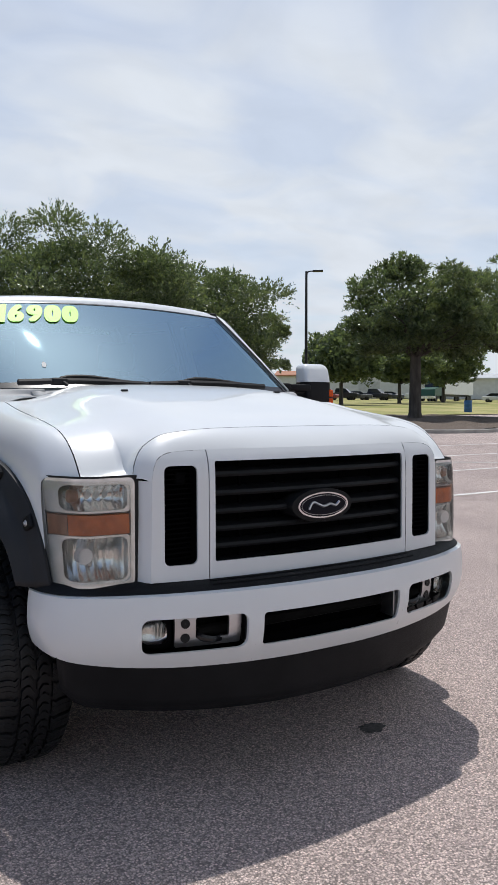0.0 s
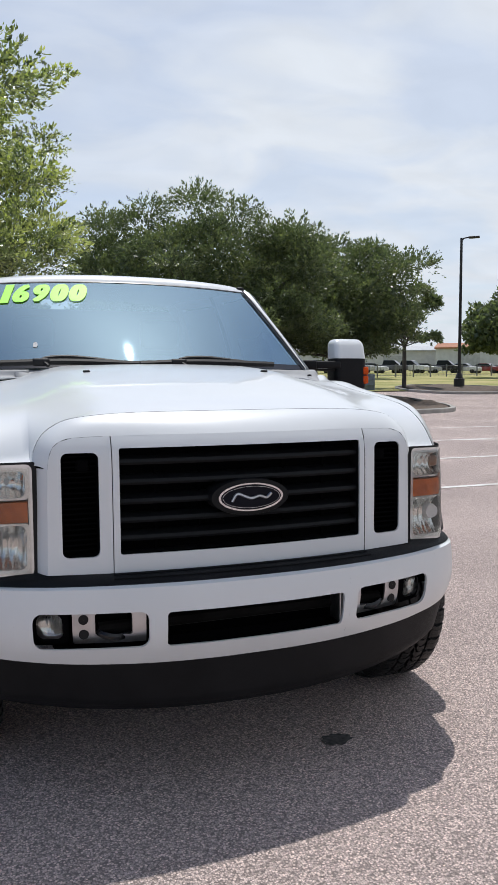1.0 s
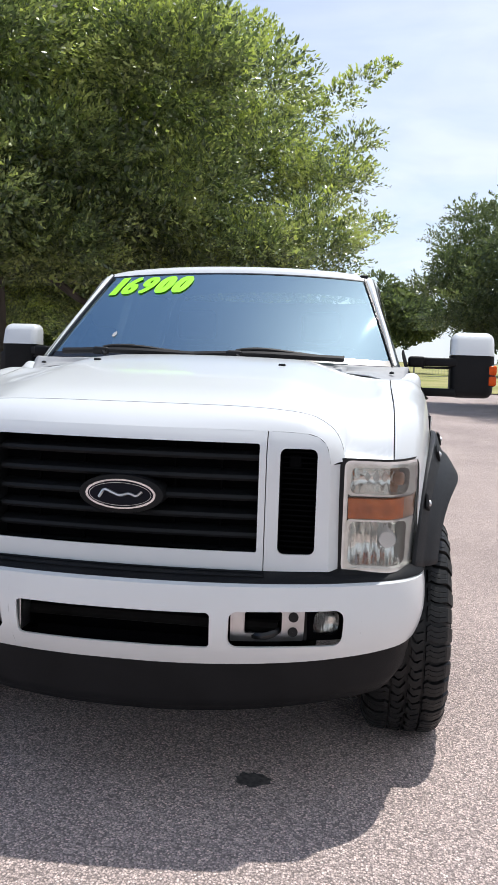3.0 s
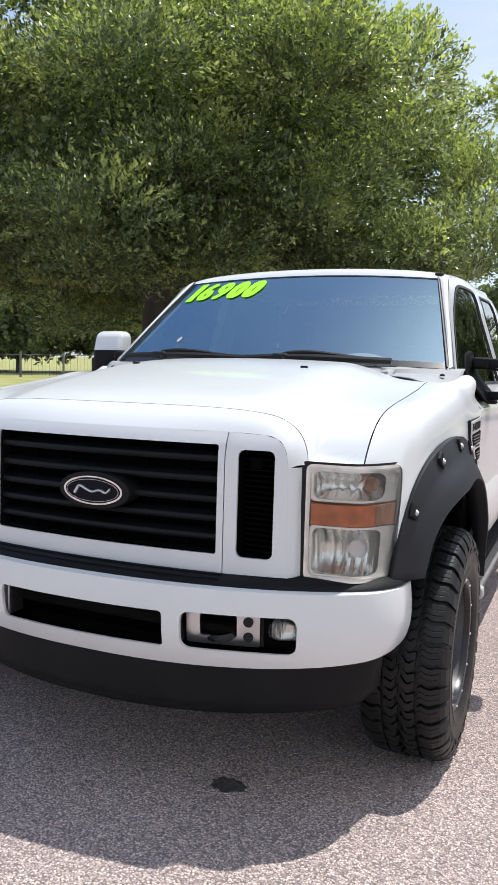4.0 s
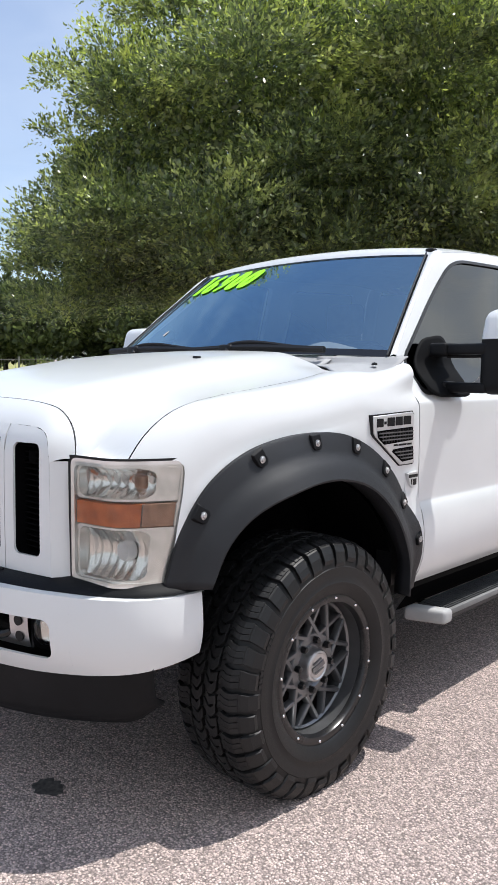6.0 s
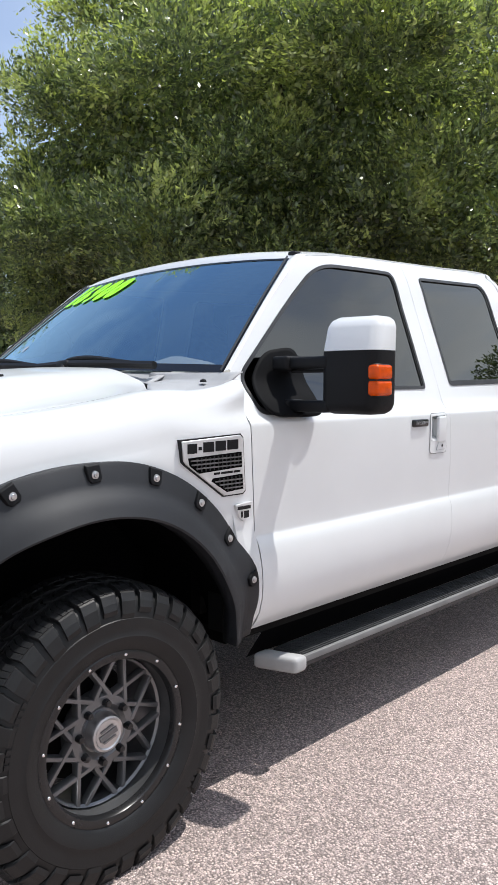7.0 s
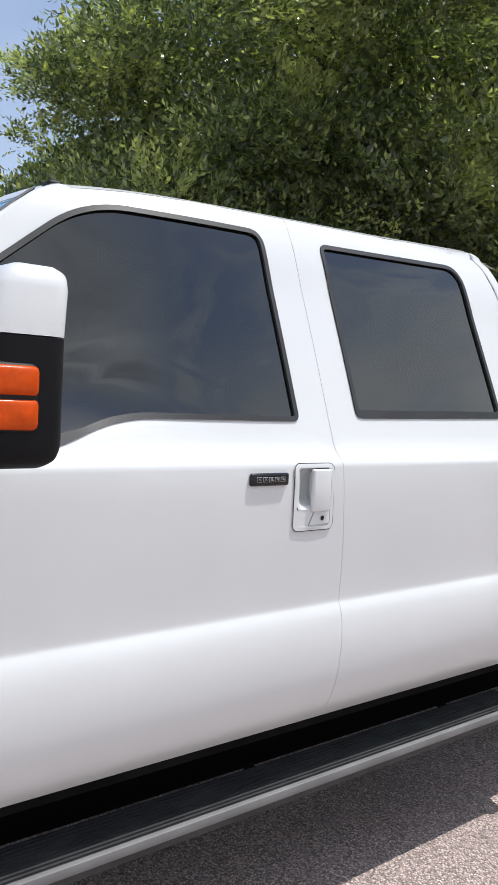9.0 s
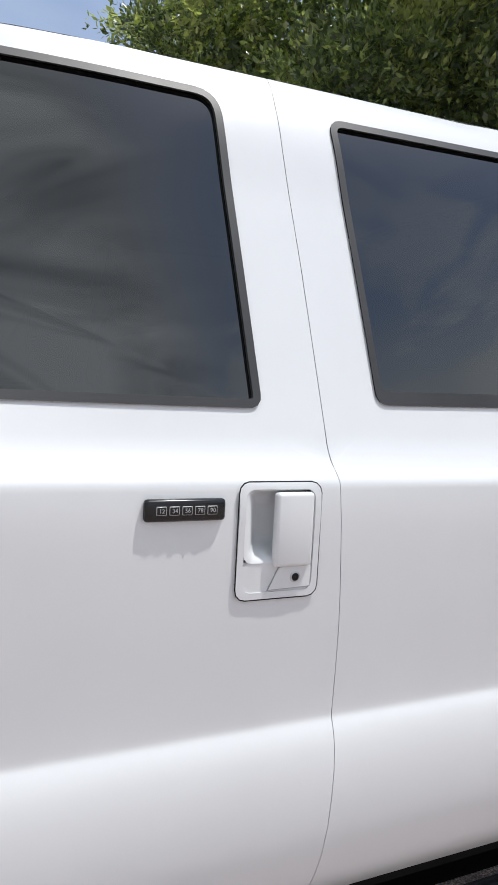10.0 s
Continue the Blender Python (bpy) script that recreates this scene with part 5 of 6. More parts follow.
# ---- door handles, keypad, side vent, emblem ----
def handle(s, y0, parent, lock):
    out = rounded(y0, 1.076, y0 + 0.138, 1.250, 0.016, 4)
    px = lambda y, z: (s * (side_x(z) + 0.004), y, z)
    h = part("door_handle", ring(out, rounded(y0 + 0.010, 1.086, y0 + 0.128, 1.240, 0.014, 4), px, (-s * 0.004, 0, 0), back=(-s * 0.006, 0, 0)), PAINT, parent, "white recessed pull handle")
    part("handle_gap", loops_plate(shrink(out, -0.0020), out, lambda y, z: (s * (side_x(z) + 0.0035), y, z)), SEAL, h)
    cup = rounded(y0 + 0.010, 1.130, y0 + 0.128, 1.240, 0.014, 4)
    part("handle_cup", fill(cup, lambda y, z: (s * (side_x(z) + 0.003 - 0.040 * smooth01((y - y0 - 0.010) / 0.045) * smooth01((1.2405 - z) / 0.012) * smooth01((z - 1.129) / 0.03)), y, z), rings=12), PAINT, h)
    part("handle_plate", fill(rounded(y0 + 0.010, 1.086, y0 + 0.128, 1.132, 0.012, 4), lambda y, z: (s * (side_x(z) + 0.002), y, z)), PAINT, h)
    lv = blob(side_x(1.18) - 0.004, y0 + 0.058, 1.124, side_x(1.18) + 0.013, y0 + 0.122, 1.236, 0.006)
    for v in lv.verts:
        v.co.x = s * v.co.x
    if s < 0:
        bmesh.ops.reverse_faces(lv, faces=lv.faces)
    part("handle_lever", lv, PAINT, h)
    part("lever_neck", box(s * (side_x(1.18) - 0.036), y0 + 0.082, 1.140, s * (side_x(1.18) - 0.002), y0 + 0.118, 1.225), PAINT, h, smooth=False)
    if lock:
        lx = side_x(1.1)
        for d, x1, m in ((0.0008, 0.0038, COWL), (0.0, 0.0052, PAINT)):
            plate = [(y0 + 0.054 - 2 * d, 1.089 - d), (y0 + 0.125 + d, 1.091 - d), (y0 + 0.125 + d, 1.124 + d), (y0 + 0.076 - d, 1.124 + d), (y0 + 0.070 - d, 1.121 + d)]
            part("lock_plate", slab(plate, s * (lx - 0.002), s * (lx + x1)), m, h, smooth=False, bevel=0.0012 if m is PAINT else 0.0)
        for r, m, dx in ((0.0085, SATIN, 0.0060), (0.0064, SEAL, 0.0068)):
            bm = lathe([(0.0, r), (dx, r), (dx + 0.001, r * 0.8), (dx + 0.001, 0.0004)], 16, (0, 0, 0))
            k = part("lock_cylinder", bm, m, h)
            k.matrix_basis = pose(s * side_x(1.1), y0 + 0.098, 1.107, 0, 0, 0 if s > 0 else 180)
    return h


for s in (-1, 1):
    handle(s, 1.716, doors[s, 0], True)
    handle(s, 2.624, doors[s, 1], False)
d = doors[1, 0]
kx = side_x(1.213)
kp = part("keypad", blob(kx - 0.004, 1.570, 1.197, kx + 0.009, 1.692, 1.229, 0.006), GLOSS_BLACK, d, "black door keypad with number buttons")
for k, word in enumerate(("12", "34", "56", "78", "90")):
    y = 1.594 + 0.0190 * k
    part("key_button", blob(kx + 0.006, y - 0.0078, 1.2065, kx + 0.0100, y + 0.0078, 1.2195, 0.0016), STEP_GREY, kp)
    part("key_face", blob(kx + 0.008, y - 0.0067, 1.2075, kx + 0.0105, y + 0.0067, 1.2185, 0.0009), GLOSS_BLACK, kp)
    lettering("key_digit", word, 0.0085, Matrix(((0, 0, 1, kx + 0.0113), (1, 0, 0, y), (0, 1, 0, 1.213), (0, 0, 0, 1))), STEP_GREY, kp, depth=0.0003)

for s in (-1, 1):
    vx = 1.018
    vo = [(0.285, 1.208), (0.535, 1.217), (0.548, 1.205), (0.558, 1.035), (0.548, 1.026), (0.462, 1.026), (0.302, 1.136), (0.291, 1.148)]
    part("vent_gap", slab([(0.281, 1.212), (0.539, 1.221), (0.552, 1.207), (0.562, 1.032), (0.550, 1.022), (0.460, 1.022), (0.298, 1.134), (0.287, 1.146)], s * (vx - 0.03), s * (vx - 0.004)), SEAL, truck, smooth=False)
    vent = part("fender_vent", slab(vo, s * (vx - 0.03), s * vx), SILVER, truck, "silver fender vent with black mesh", bevel=0.003)
    for m, rows, y_end in ((((0.308, 1.156), (0.538, 1.162), (0.541, 1.113), (0.352, 1.106), (0.314, 1.132)), [1.1195, 1.1320, 1.1445], 0.538), (((0.412, 1.086), (0.542, 1.090), (0.547, 1.041), (0.472, 1.037), (0.404, 1.078)), [1.0475, 1.0600, 1.0725], 0.543)):
        part("vent_mesh", slab(list(m), s * vx, s * (vx + 0.0015)), VOID, vent, "black mesh insert", smooth=False)
        for z in rows:
            y_in = cast(list(m), (0.51, z), math.pi)[0] + 0.006
            part("vent_slat", box(s * vx, y_in, z, s * (vx + 0.005), y_end, z + 0.0042), ALLOY, vent, smooth=False)
        y = y_end - 0.016
        while y > 0.33:
            lo, hi = cast(list(m), (y, rows[-1]), -math.pi / 2)[1], cast(list(m), (y, rows[-1]), math.pi / 2)[1]
            if y > m[4][0] + 0.01 and lo < hi - 0.02:
                part("vent_post", box(s * vx, y, lo + 0.004, s * (vx + 0.004), y + 0.0025, hi - 0.004), TRIM_GREY, vent, smooth=False)
            y -= 0.018
    # the model plate's characters and the line below, as plain dark bars
    for y, w, z0, z1 in ((0.306, 0.038, 1.169, 1.199), (0.351, 0.012, 1.178, 1.188), (0.371, 0.044, 1.170, 1.201), (0.423, 0.044, 1.171, 1.202), (0.475, 0.048, 1.172, 1.203)):
        part("model_bar", box(s * (vx - 0.001), y, z0, s * (vx + 0.002), y + w, z1), PLASTIC, vent, smooth=False)
    for y, w in ((0.415, 0.026), (0.446, 0.052), (0.503, 0.030)):
        part("small_bar", box(s * (vx - 0.001), y, 1.0965, s * (vx + 0.0012), y + w, 1.1035), PLASTIC, vent, smooth=False)
    em = part("engine_emblem", slab([(0.512, 0.990), (0.586, 0.994), (0.582, 0.966), (0.574, 0.948), (0.552, 0.932), (0.530, 0.946)], s * 0.995, s * 1.020), SILVER, truck, "small chrome shield emblem", bevel=0.001)
    for y, w, z0, z1 in ((0.519, 0.060, 0.973, 0.984), (0.535, 0.007, 0.947, 0.967), (0.549, 0.022, 0.944, 0.967)):
        part("emblem_bar", box(s * 1.018, y, z0, s * 1.0215, y + w, z1), SEAL, em, smooth=False)
    # running board
    sb = part("running_board", blob(min(s * 0.865, s * 1.015), 0.86, 0.352, max(s * 0.865, s * 1.015), 2.86, 0.394, 0.010), STEP_PAD, truck, "black ribbed running board with grey end caps")
    part("board_edge", blob(min(s * 1.006, s * 1.022), 0.86, 0.376, max(s * 1.006, s * 1.022), 2.85, 0.399, 0.002), STEP_ALU, sb, "bright metal edge")
    for k in range(9):
        x = 0.876 + 0.0143 * k
        part("board_rib", box(s * x, 0.88, 0.393, s * (x + 0.007), 2.85, 0.3985), STEP_PAD, sb, smooth=False)
    for y in (0.792, 2.85):
        end = blob(0.875, y, 0.350, 1.038, y + 0.072, 0.409, 0.018, 4)
        for v in end.verts:
            v.co.y += (0.055 if y < 1 else -0.055) * max(0.0, (1.04 - v.co.x) / 0.165) ** 1.5 * -1
            v.co.x = s * v.co.x
        if s < 0:
            bmesh.ops.reverse_faces(end, faces=end.faces)
        part("end_cap", end, STEP_GREY, sb, "light grey plastic end cap")
    for y in (0.95, 1.75, 2.6):
        part("board_bracket", tube([(s * 0.6, y, 0.46), (s * 0.82, y, 0.38), (s * 0.90, y, 0.362)], 0.014), UNDER, sb)

# ---- inside the cab ----
part("cab_floor", box(-0.86, 0.5, 0.60, 0.86, 2.93, 0.66), UNDER, truck, smooth=False)


def dash_at(x, v):
    prof = [(0.50, 1.405), (0.62, 1.415), (0.78, 1.42), (0.90, 1.405), (0.95, 1.36), (0.94, 1.10)]
    y, z = prof[v]
    hump = 0.075 * math.exp(-(((x - 0.42) / 0.20) ** 2)) * (1 if v in (2, 3) else 0.4 if v == 1 else 0)
    return (x, y + 0.10 * (abs(x) / 0.86) ** 2 * (1 if v < 2 else 0.3), z + hump - 0.02 * (abs(x) / 0.86) ** 2)


part("dashboard", surf(dash_at, span(-0.86, 0.86, 41), range(6)), DASH, truck, "pale grey dashboard top")
wheel_ring = [(0.42 + 0.19 * math.cos(a), 1.06 + 0.07 * math.sin(a), 1.30 + 0.175 * math.sin(a)) for a in span(0, 2 * math.pi, 33)]
part("steering_wheel", tube(wheel_ring, 0.015, caps=False), GLOSS_BLACK, truck)
for x in (-0.42, 0.42):
    seat = part("front_seat", blob(x - 0.26, 1.30, 0.80, x + 0.26, 1.85, 0.98, 0.06), SEAT, truck, "grey cloth front seat")
    bk = blob(x - 0.25, 1.78, 0.95, x + 0.25, 1.92, 1.55, 0.05)
    for v in bk.verts:
        v.co.y += 0.22 * (v.co.z - 0.95) / 0.6
    part("seat_back", bk, SEAT, seat)
    part("headrest", blob(x - 0.13, 2.0, 1.58, x + 0.13, 2.10, 1.78, 0.04), SEAT, seat)
part("rear_bench", blob(-0.72, 2.35, 0.8, 0.72, 2.85, 1.45, 0.06), SEAT, truck)
part("headliner", surf(lambda x, y: Vector(roof_at(x, y)) - Vector((0, 0, 0.03)), span(-0.95, 0.95, 9), span(1.25, 2.85, 6)), SEAT, truck)
part("firewall", box(-0.86, 0.46, 0.62, 0.86, 0.50, 1.32), VOID, truck, smooth=False)

# ---- bed ----
for s in (-1, 1):
    bed_z = [0.58, 0.62, 0.68, 0.75, 0.82, 0.86, 0.9, 1.0, 1.1, 1.2, 1.26, 1.30, 1.335, 1.35]

    def bed_at(u, z):
        y = 3.005 + 2.20 * u
        x = min(side_x(min(z, 1.25)), 1.02) if z < 1.30 else 0.995 - 0.5 * (z - 1.30)
        return (s * x, y, z + 0.012)

    bm = surf(bed_at, span(0, 1, 23), bed_z)
    cut = [f for f in bm.faces if math.hypot(f.calc_center_median().y - REAR, (f.calc_center_median().z - 0.45)) < 0.60 and f.calc_center_median().z < 1.05]
    bmesh.ops.delete(bm, geom=cut, context="FACES")
    part("bed_side", bm, PAINT, truck, "white bed side", solid=0.006)
    part("bed_rail", blob(min(s * 0.93, s * 1.0), 3.0, 1.352, max(s * 0.93, s * 1.0), 5.2, 1.375, 0.01), PLASTIC, truck)
part("tailgate", blob(-0.97, 5.17, 0.75, 0.97, 5.22, 1.36, 0.015), PAINT, truck)
part("bed_front", blob(-0.96, 2.99, 0.62, 0.96, 3.02, 1.36, 0.01), PAINT, truck)
part("bed_floor", box(-0.95, 3.0, 0.78, 0.95, 5.2, 0.82), UNDER, truck, smooth=False)
part("rear_bumper", blob(-0.97, 5.22, 0.60, 0.97, 5.38, 0.76, 0.03), PAINT, truck)

# ---- underneath ----
for s in (-1, 1):
    part("frame_rail", box(s * 0.40, -0.75, 0.52, s * 0.50, 5.2, 0.68), UNDER, truck, smooth=False)
part("engine_cover", box(-0.60, -0.68, 0.56, 0.60, 0.5, 0.62), VOID, truck, smooth=False)
# unseen block, added to darken the ground under the nose
part("nose_light_block", blob(-0.60, -0.66, 0.40, 0.60, 0.45, 0.50, 0.03), UNDER, truck)
for y in (1.0, 1.9, 2.8):
    part("cross_member", blob(-0.42, y - 0.08, 0.42, 0.42, y + 0.08, 0.54, 0.03), UNDER, truck)
part("transmission", blob(-0.22, 0.4, 0.36, 0.22, 1.9, 0.62, 0.06), UNDER, truck)
part("fuel_tank", blob(0.05, 2.0, 0.40, 0.40, 3.2, 0.60, 0.05), UNDER, truck)
part("engine_top", box(-0.80, -0.60, 0.98, 0.80, 0.42, 1.02), VOID, truck, smooth=False)
for y in (0.0, REAR):
    part("axle", tube([(-0.80, y, 0.402), (0.80, y, 0.402)], 0.05), UNDER, truck)
    part("differential", blob(-0.28, y - 0.15, 0.27, 0.02, y + 0.15, 0.53, 0.08), UNDER, truck)


# ---- setting: painted lines, kerbed islands, grass ----
LINE = vary(material("line_paint", (0.72, 0.71, 0.68), 0.75), 6.0, 0.0, color2=(0.42, 0.39, 0.37), lo=0.45, hi=0.75)
KERB = vary(material("kerb_concrete", (0.42, 0.40, 0.37), 0.9), 3.0, 0.3, bump=0.003, bump_scale=60)
MULCH = vary(material("mulch", (0.075, 0.055, 0.042), 0.95), 14.0, 0.0, color2=(0.17, 0.13, 0.10), bump=0.03, bump_scale=30)
GRASS = vary(material("dry_grass", (0.20, 0.22, 0.045), 0.9), 0.25, 0.0, color2=(0.42, 0.36, 0.15), bump=0.02, bump_scale=25)
GRASS_GREEN = vary(material("lawn", (0.25, 0.27, 0.07), 0.9), 0.6, 0.0, color2=(0.38, 0.36, 0.14), bump=0.02, bump_scale=25)
OIL = vary(material("oil_stain", (0.035, 0.032, 0.03), 0.7), 60.0, 0.0, color2=(0.11, 0.10, 0.095))


def strip(x0, y0, x1, y1, w, bm=None):
    bm = bm or bmesh.new()
    d = Vector((x1 - x0, y1 - y0)).normalized()
    n = Vector((-d.y, d.x)) * w / 2
    pts = []
    for k in range(7):
        t = k / 6
        x, y = x0 + (x1 - x0) * t, y0 + (y1 - y0) * t
        pts.append([bm.verts.new((x + s * n.x, y + s * n.y, ground_z(y + s * n.y) + 0.006)) for s in (1, -1)])
    for a, b in zip(pts, pts[1:]):
        bm.faces.new((a[0], a[1], b[1], b[0]))
    return bm


for k in range(4):
    y = 4.78 + 2.55 * k
    ln = part("parking_line", strip(3.6, y, 16.0 + 2 * (k % 2), y, 0.10), LINE, smooth=False)
    tagged(ln, "worn white painted parking stall line", "road marking", "parking lines", "structure")
ln = part("parking_line", strip(8.6, 9.88, 13.4, 7.36, 0.10), LINE, smooth=False)
tagged(ln, "worn white painted hatch line across a stall", "road marking", "parking lines", "structure")

rng = random.Random(11)
bm = bmesh.new()
fill([((0.050 + 0.022 * rng.random()) * math.cos(a), (0.034 + 0.018 * rng.random()) * math.sin(a)) for a in span(0, 2 * math.pi * 23 / 24, 24)], lambda x, y: (0.415 + x, -0.634 + y, 0.004), bm)
tagged(part("oil_stain", bm, OIL), "dark oil stain on the asphalt", "stain", kind="structure")


def island(name, outline, h=0.14):
    pts = curve_through(outline, 60, True)
    th = thing(name, "mulch-covered parking island with a concrete kerb", "island", kind="structure")
    inner = shrink(pts, 0.16)
    bm = bmesh.new()
    prof = ((pts, 0.0), (pts, h - 0.02), (shrink(pts, 0.02), h), (inner, h), (inner, h - 0.06))
    rows = [[bm.verts.new((x, y, ground_z(y) + z)) for x, y in p] for p, z in prof]
    n = len(pts)
    for a, b in zip(rows, rows[1:]):
        for j in range(n):
            bm.faces.new((a[j], a[(j + 1) % n], b[(j + 1) % n], b[j]))
    bmesh.ops.recalc_face_normals(bm, faces=bm.faces)
    part("kerb", bm, KERB, th)
    bm = fill(inner, lambda x, y: (x, y, ground_z(y) + h - 0.03 + 0.18 * noise.noise(Vector((x * 0.6, y * 0.6, 0)))), rings=8)
    part("mulch", bm, MULCH, th)
    return th


island("planting_island", [(6.3, 17.6), (12.0, 17.0), (14.8, 18.8), (17.0, 27.0), (15.0, 30.0), (11.0, 29.0), (6.5, 21.0)])
island("planting_island", [(18.8, 18.4), (23.0, 16.9), (29.0, 18.4), (34.0, 27.0), (31.0, 31.0), (25.0, 29.0)])
island("planting_island", [(22.0, 29.6), (27.0, 29.2), (31.0, 35.0), (28.0, 41.0), (23.0, 36.0)])


def sheet(name, x0, y0, x1, y1, mat, label, nx=12, ny=16, lift=0.03):
    ob = part(name, surf(lambda x, y: (x, y, ground_z(min(y, 300)) + lift), span(x0, x1, nx), span(y0, y1, ny)), mat)
    return tagged(ob, label, "grass", kind="structure")


sheet("lawn", -3, 33, 240, 230, GRASS, "sunlit dry yellow-green grass field beyond the lot", lift=0.05)
sheet("lawn", -240, 11.5, -3.5, 230, GRASS_GREEN, "mown green lawn beyond the oak")


# ---- trees ----
def leaf_material(name, c1, c2, c3, gloss=0.5, tufts=1.3):
    m = bpy.data.materials.new(name)
    m.use_nodes = True
    n, l = m.node_tree.nodes, m.node_tree.links
    b = n["Principled BSDF"]
    b.inputs["Roughness"].default_value = 0.30
    b.inputs["Specular IOR Level"].default_value = gloss
    g = n.new("ShaderNodeNewGeometry")
    r = n.new("ShaderNodeValToRGB")
    r.color_ramp.elements[0].color = (*c1, 1)
    r.color_ramp.elements[1].color = (*c3, 1)
    e = r.color_ramp.elements.new(0.72)
    e.color = (*c2, 1)
    l.new(g.outputs["Random Per Island"], r.inputs[0])
    # broad drifts of yellower growth
    co = n.new("ShaderNodeTexCoord")
    no = n.new("ShaderNodeTexNoise")
    no.inputs["Scale"].default_value = tufts
    l.new(co.outputs["Object"], no.inputs["Vector"])
    mr = n.new("ShaderNodeMapRange")
    mr.inputs["From Min"].default_value, mr.inputs["From Max"].default_value = 0.56, 0.66
    mr.inputs["To Max"].default_value = 0.75
    l.new(no.outputs["Fac"], mr.inputs["Value"])
    mx = n.new("ShaderNodeMix")
    mx.data_type = "RGBA"
    mx.inputs["B"].default_value = (*c3, 1)
    l.new(mr.outputs["Result"], mx.inputs["Factor"])
    l.new(r.outputs[0], mx.inputs["A"])
    l.new(mx.outputs["Result"], b.inputs["Base Color"])
    tr = n.new("ShaderNodeBsdfTranslucent")
    gain = n.new("ShaderNodeMix")
    gain.data_type, gain.blend_type = "RGBA", "MULTIPLY"
    gain.inputs["Factor"].default_value = 1.0
    gain.inputs["B"].default_value = (1.75, 1.85, 1.05, 1)
    l.new(mx.outputs["Result"], gain.inputs["A"])
    l.new(gain.outputs["Result"], tr.inputs[0])
    ms = n.new("ShaderNodeMixShader")
    ms.inputs[0].default_value = 0.40
    l.new(b.outputs[0], ms.inputs[1])
    l.new(tr.outputs[0], ms.inputs[2])
    l.new(ms.outputs[0], n["Material Output"].inputs[0])
    return m


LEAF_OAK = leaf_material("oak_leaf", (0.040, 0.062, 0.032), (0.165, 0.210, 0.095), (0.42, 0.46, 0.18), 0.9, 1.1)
# yellow tips of new growth, which also stand in for sunlit foliage
LEAF_YOUNG_LIT = leaf_material("young_sunlit_oak_leaf", (0.28, 0.335, 0.105), (0.41, 0.46, 0.145), (0.54, 0.57, 0.21), 0.5, 1.1)
LEAF_FAR = leaf_material("far_leaf", (0.062, 0.084, 0.054), (0.115, 0.145, 0.082), (0.18, 0.21, 0.100), 0.3)
BARK = vary(material("oak_bark", (0.055, 0.047, 0.040), 0.95), 5.0, 0.0, color2=(0.12, 0.105, 0.09), bump=0.02, bump_scale=22, stretch=(1, 1, 0.25))


def leaves_mesh(name, centres, normals, size, ratio, rg, mat, axes=None):
    """Many small folded leaves, four corners each, as one mesh."""
    n = len(centres)
    up = rg.normal(size=(n, 3))
    nr = normals / np.linalg.norm(normals, axis=1, keepdims=True)
    if axes is None:
        a = np.cross(nr, up)
        a /= np.linalg.norm(a, axis=1, keepdims=True)
        b = np.cross(nr, a)
    else:
        a = axes / np.linalg.norm(axes, axis=1, keepdims=True)
        b = np.cross(nr, a)
        b /= np.linalg.norm(b, axis=1, keepdims=True) + 1e-9
        nr = np.cross(a, b)
    ln = size * rg.uniform(0.65, 1.35, (n, 1))
    wd = ln * ratio * rg.uniform(0.8, 1.2, (n, 1))
    v = np.stack([centres - a * ln * 0.5, centres + b * wd * 0.5 - nr * wd * 0.15, centres + a * ln * 0.5, centres - b * wd * 0.5 - nr * wd * 0.15], 1).reshape(-1, 3)
    me = bpy.data.meshes.new(name)
    me.vertices.add(4 * n)
    me.vertices.foreach_set("co", v.astype(np.float32).ravel())
    idx = np.arange(4 * n, dtype=np.int32)
    me.loops.add(4 * n)
    me.loops.foreach_set("vertex_index", idx)
    me.polygons.add(n)
    me.polygons.foreach_set("loop_start", np.arange(0, 4 * n, 4, dtype=np.int32))
    me.polygons.foreach_set("loop_total", np.full(n, 4, dtype=np.int32))
    me.update(calc_edges=True)
    me.materials.append(mat)
    return me


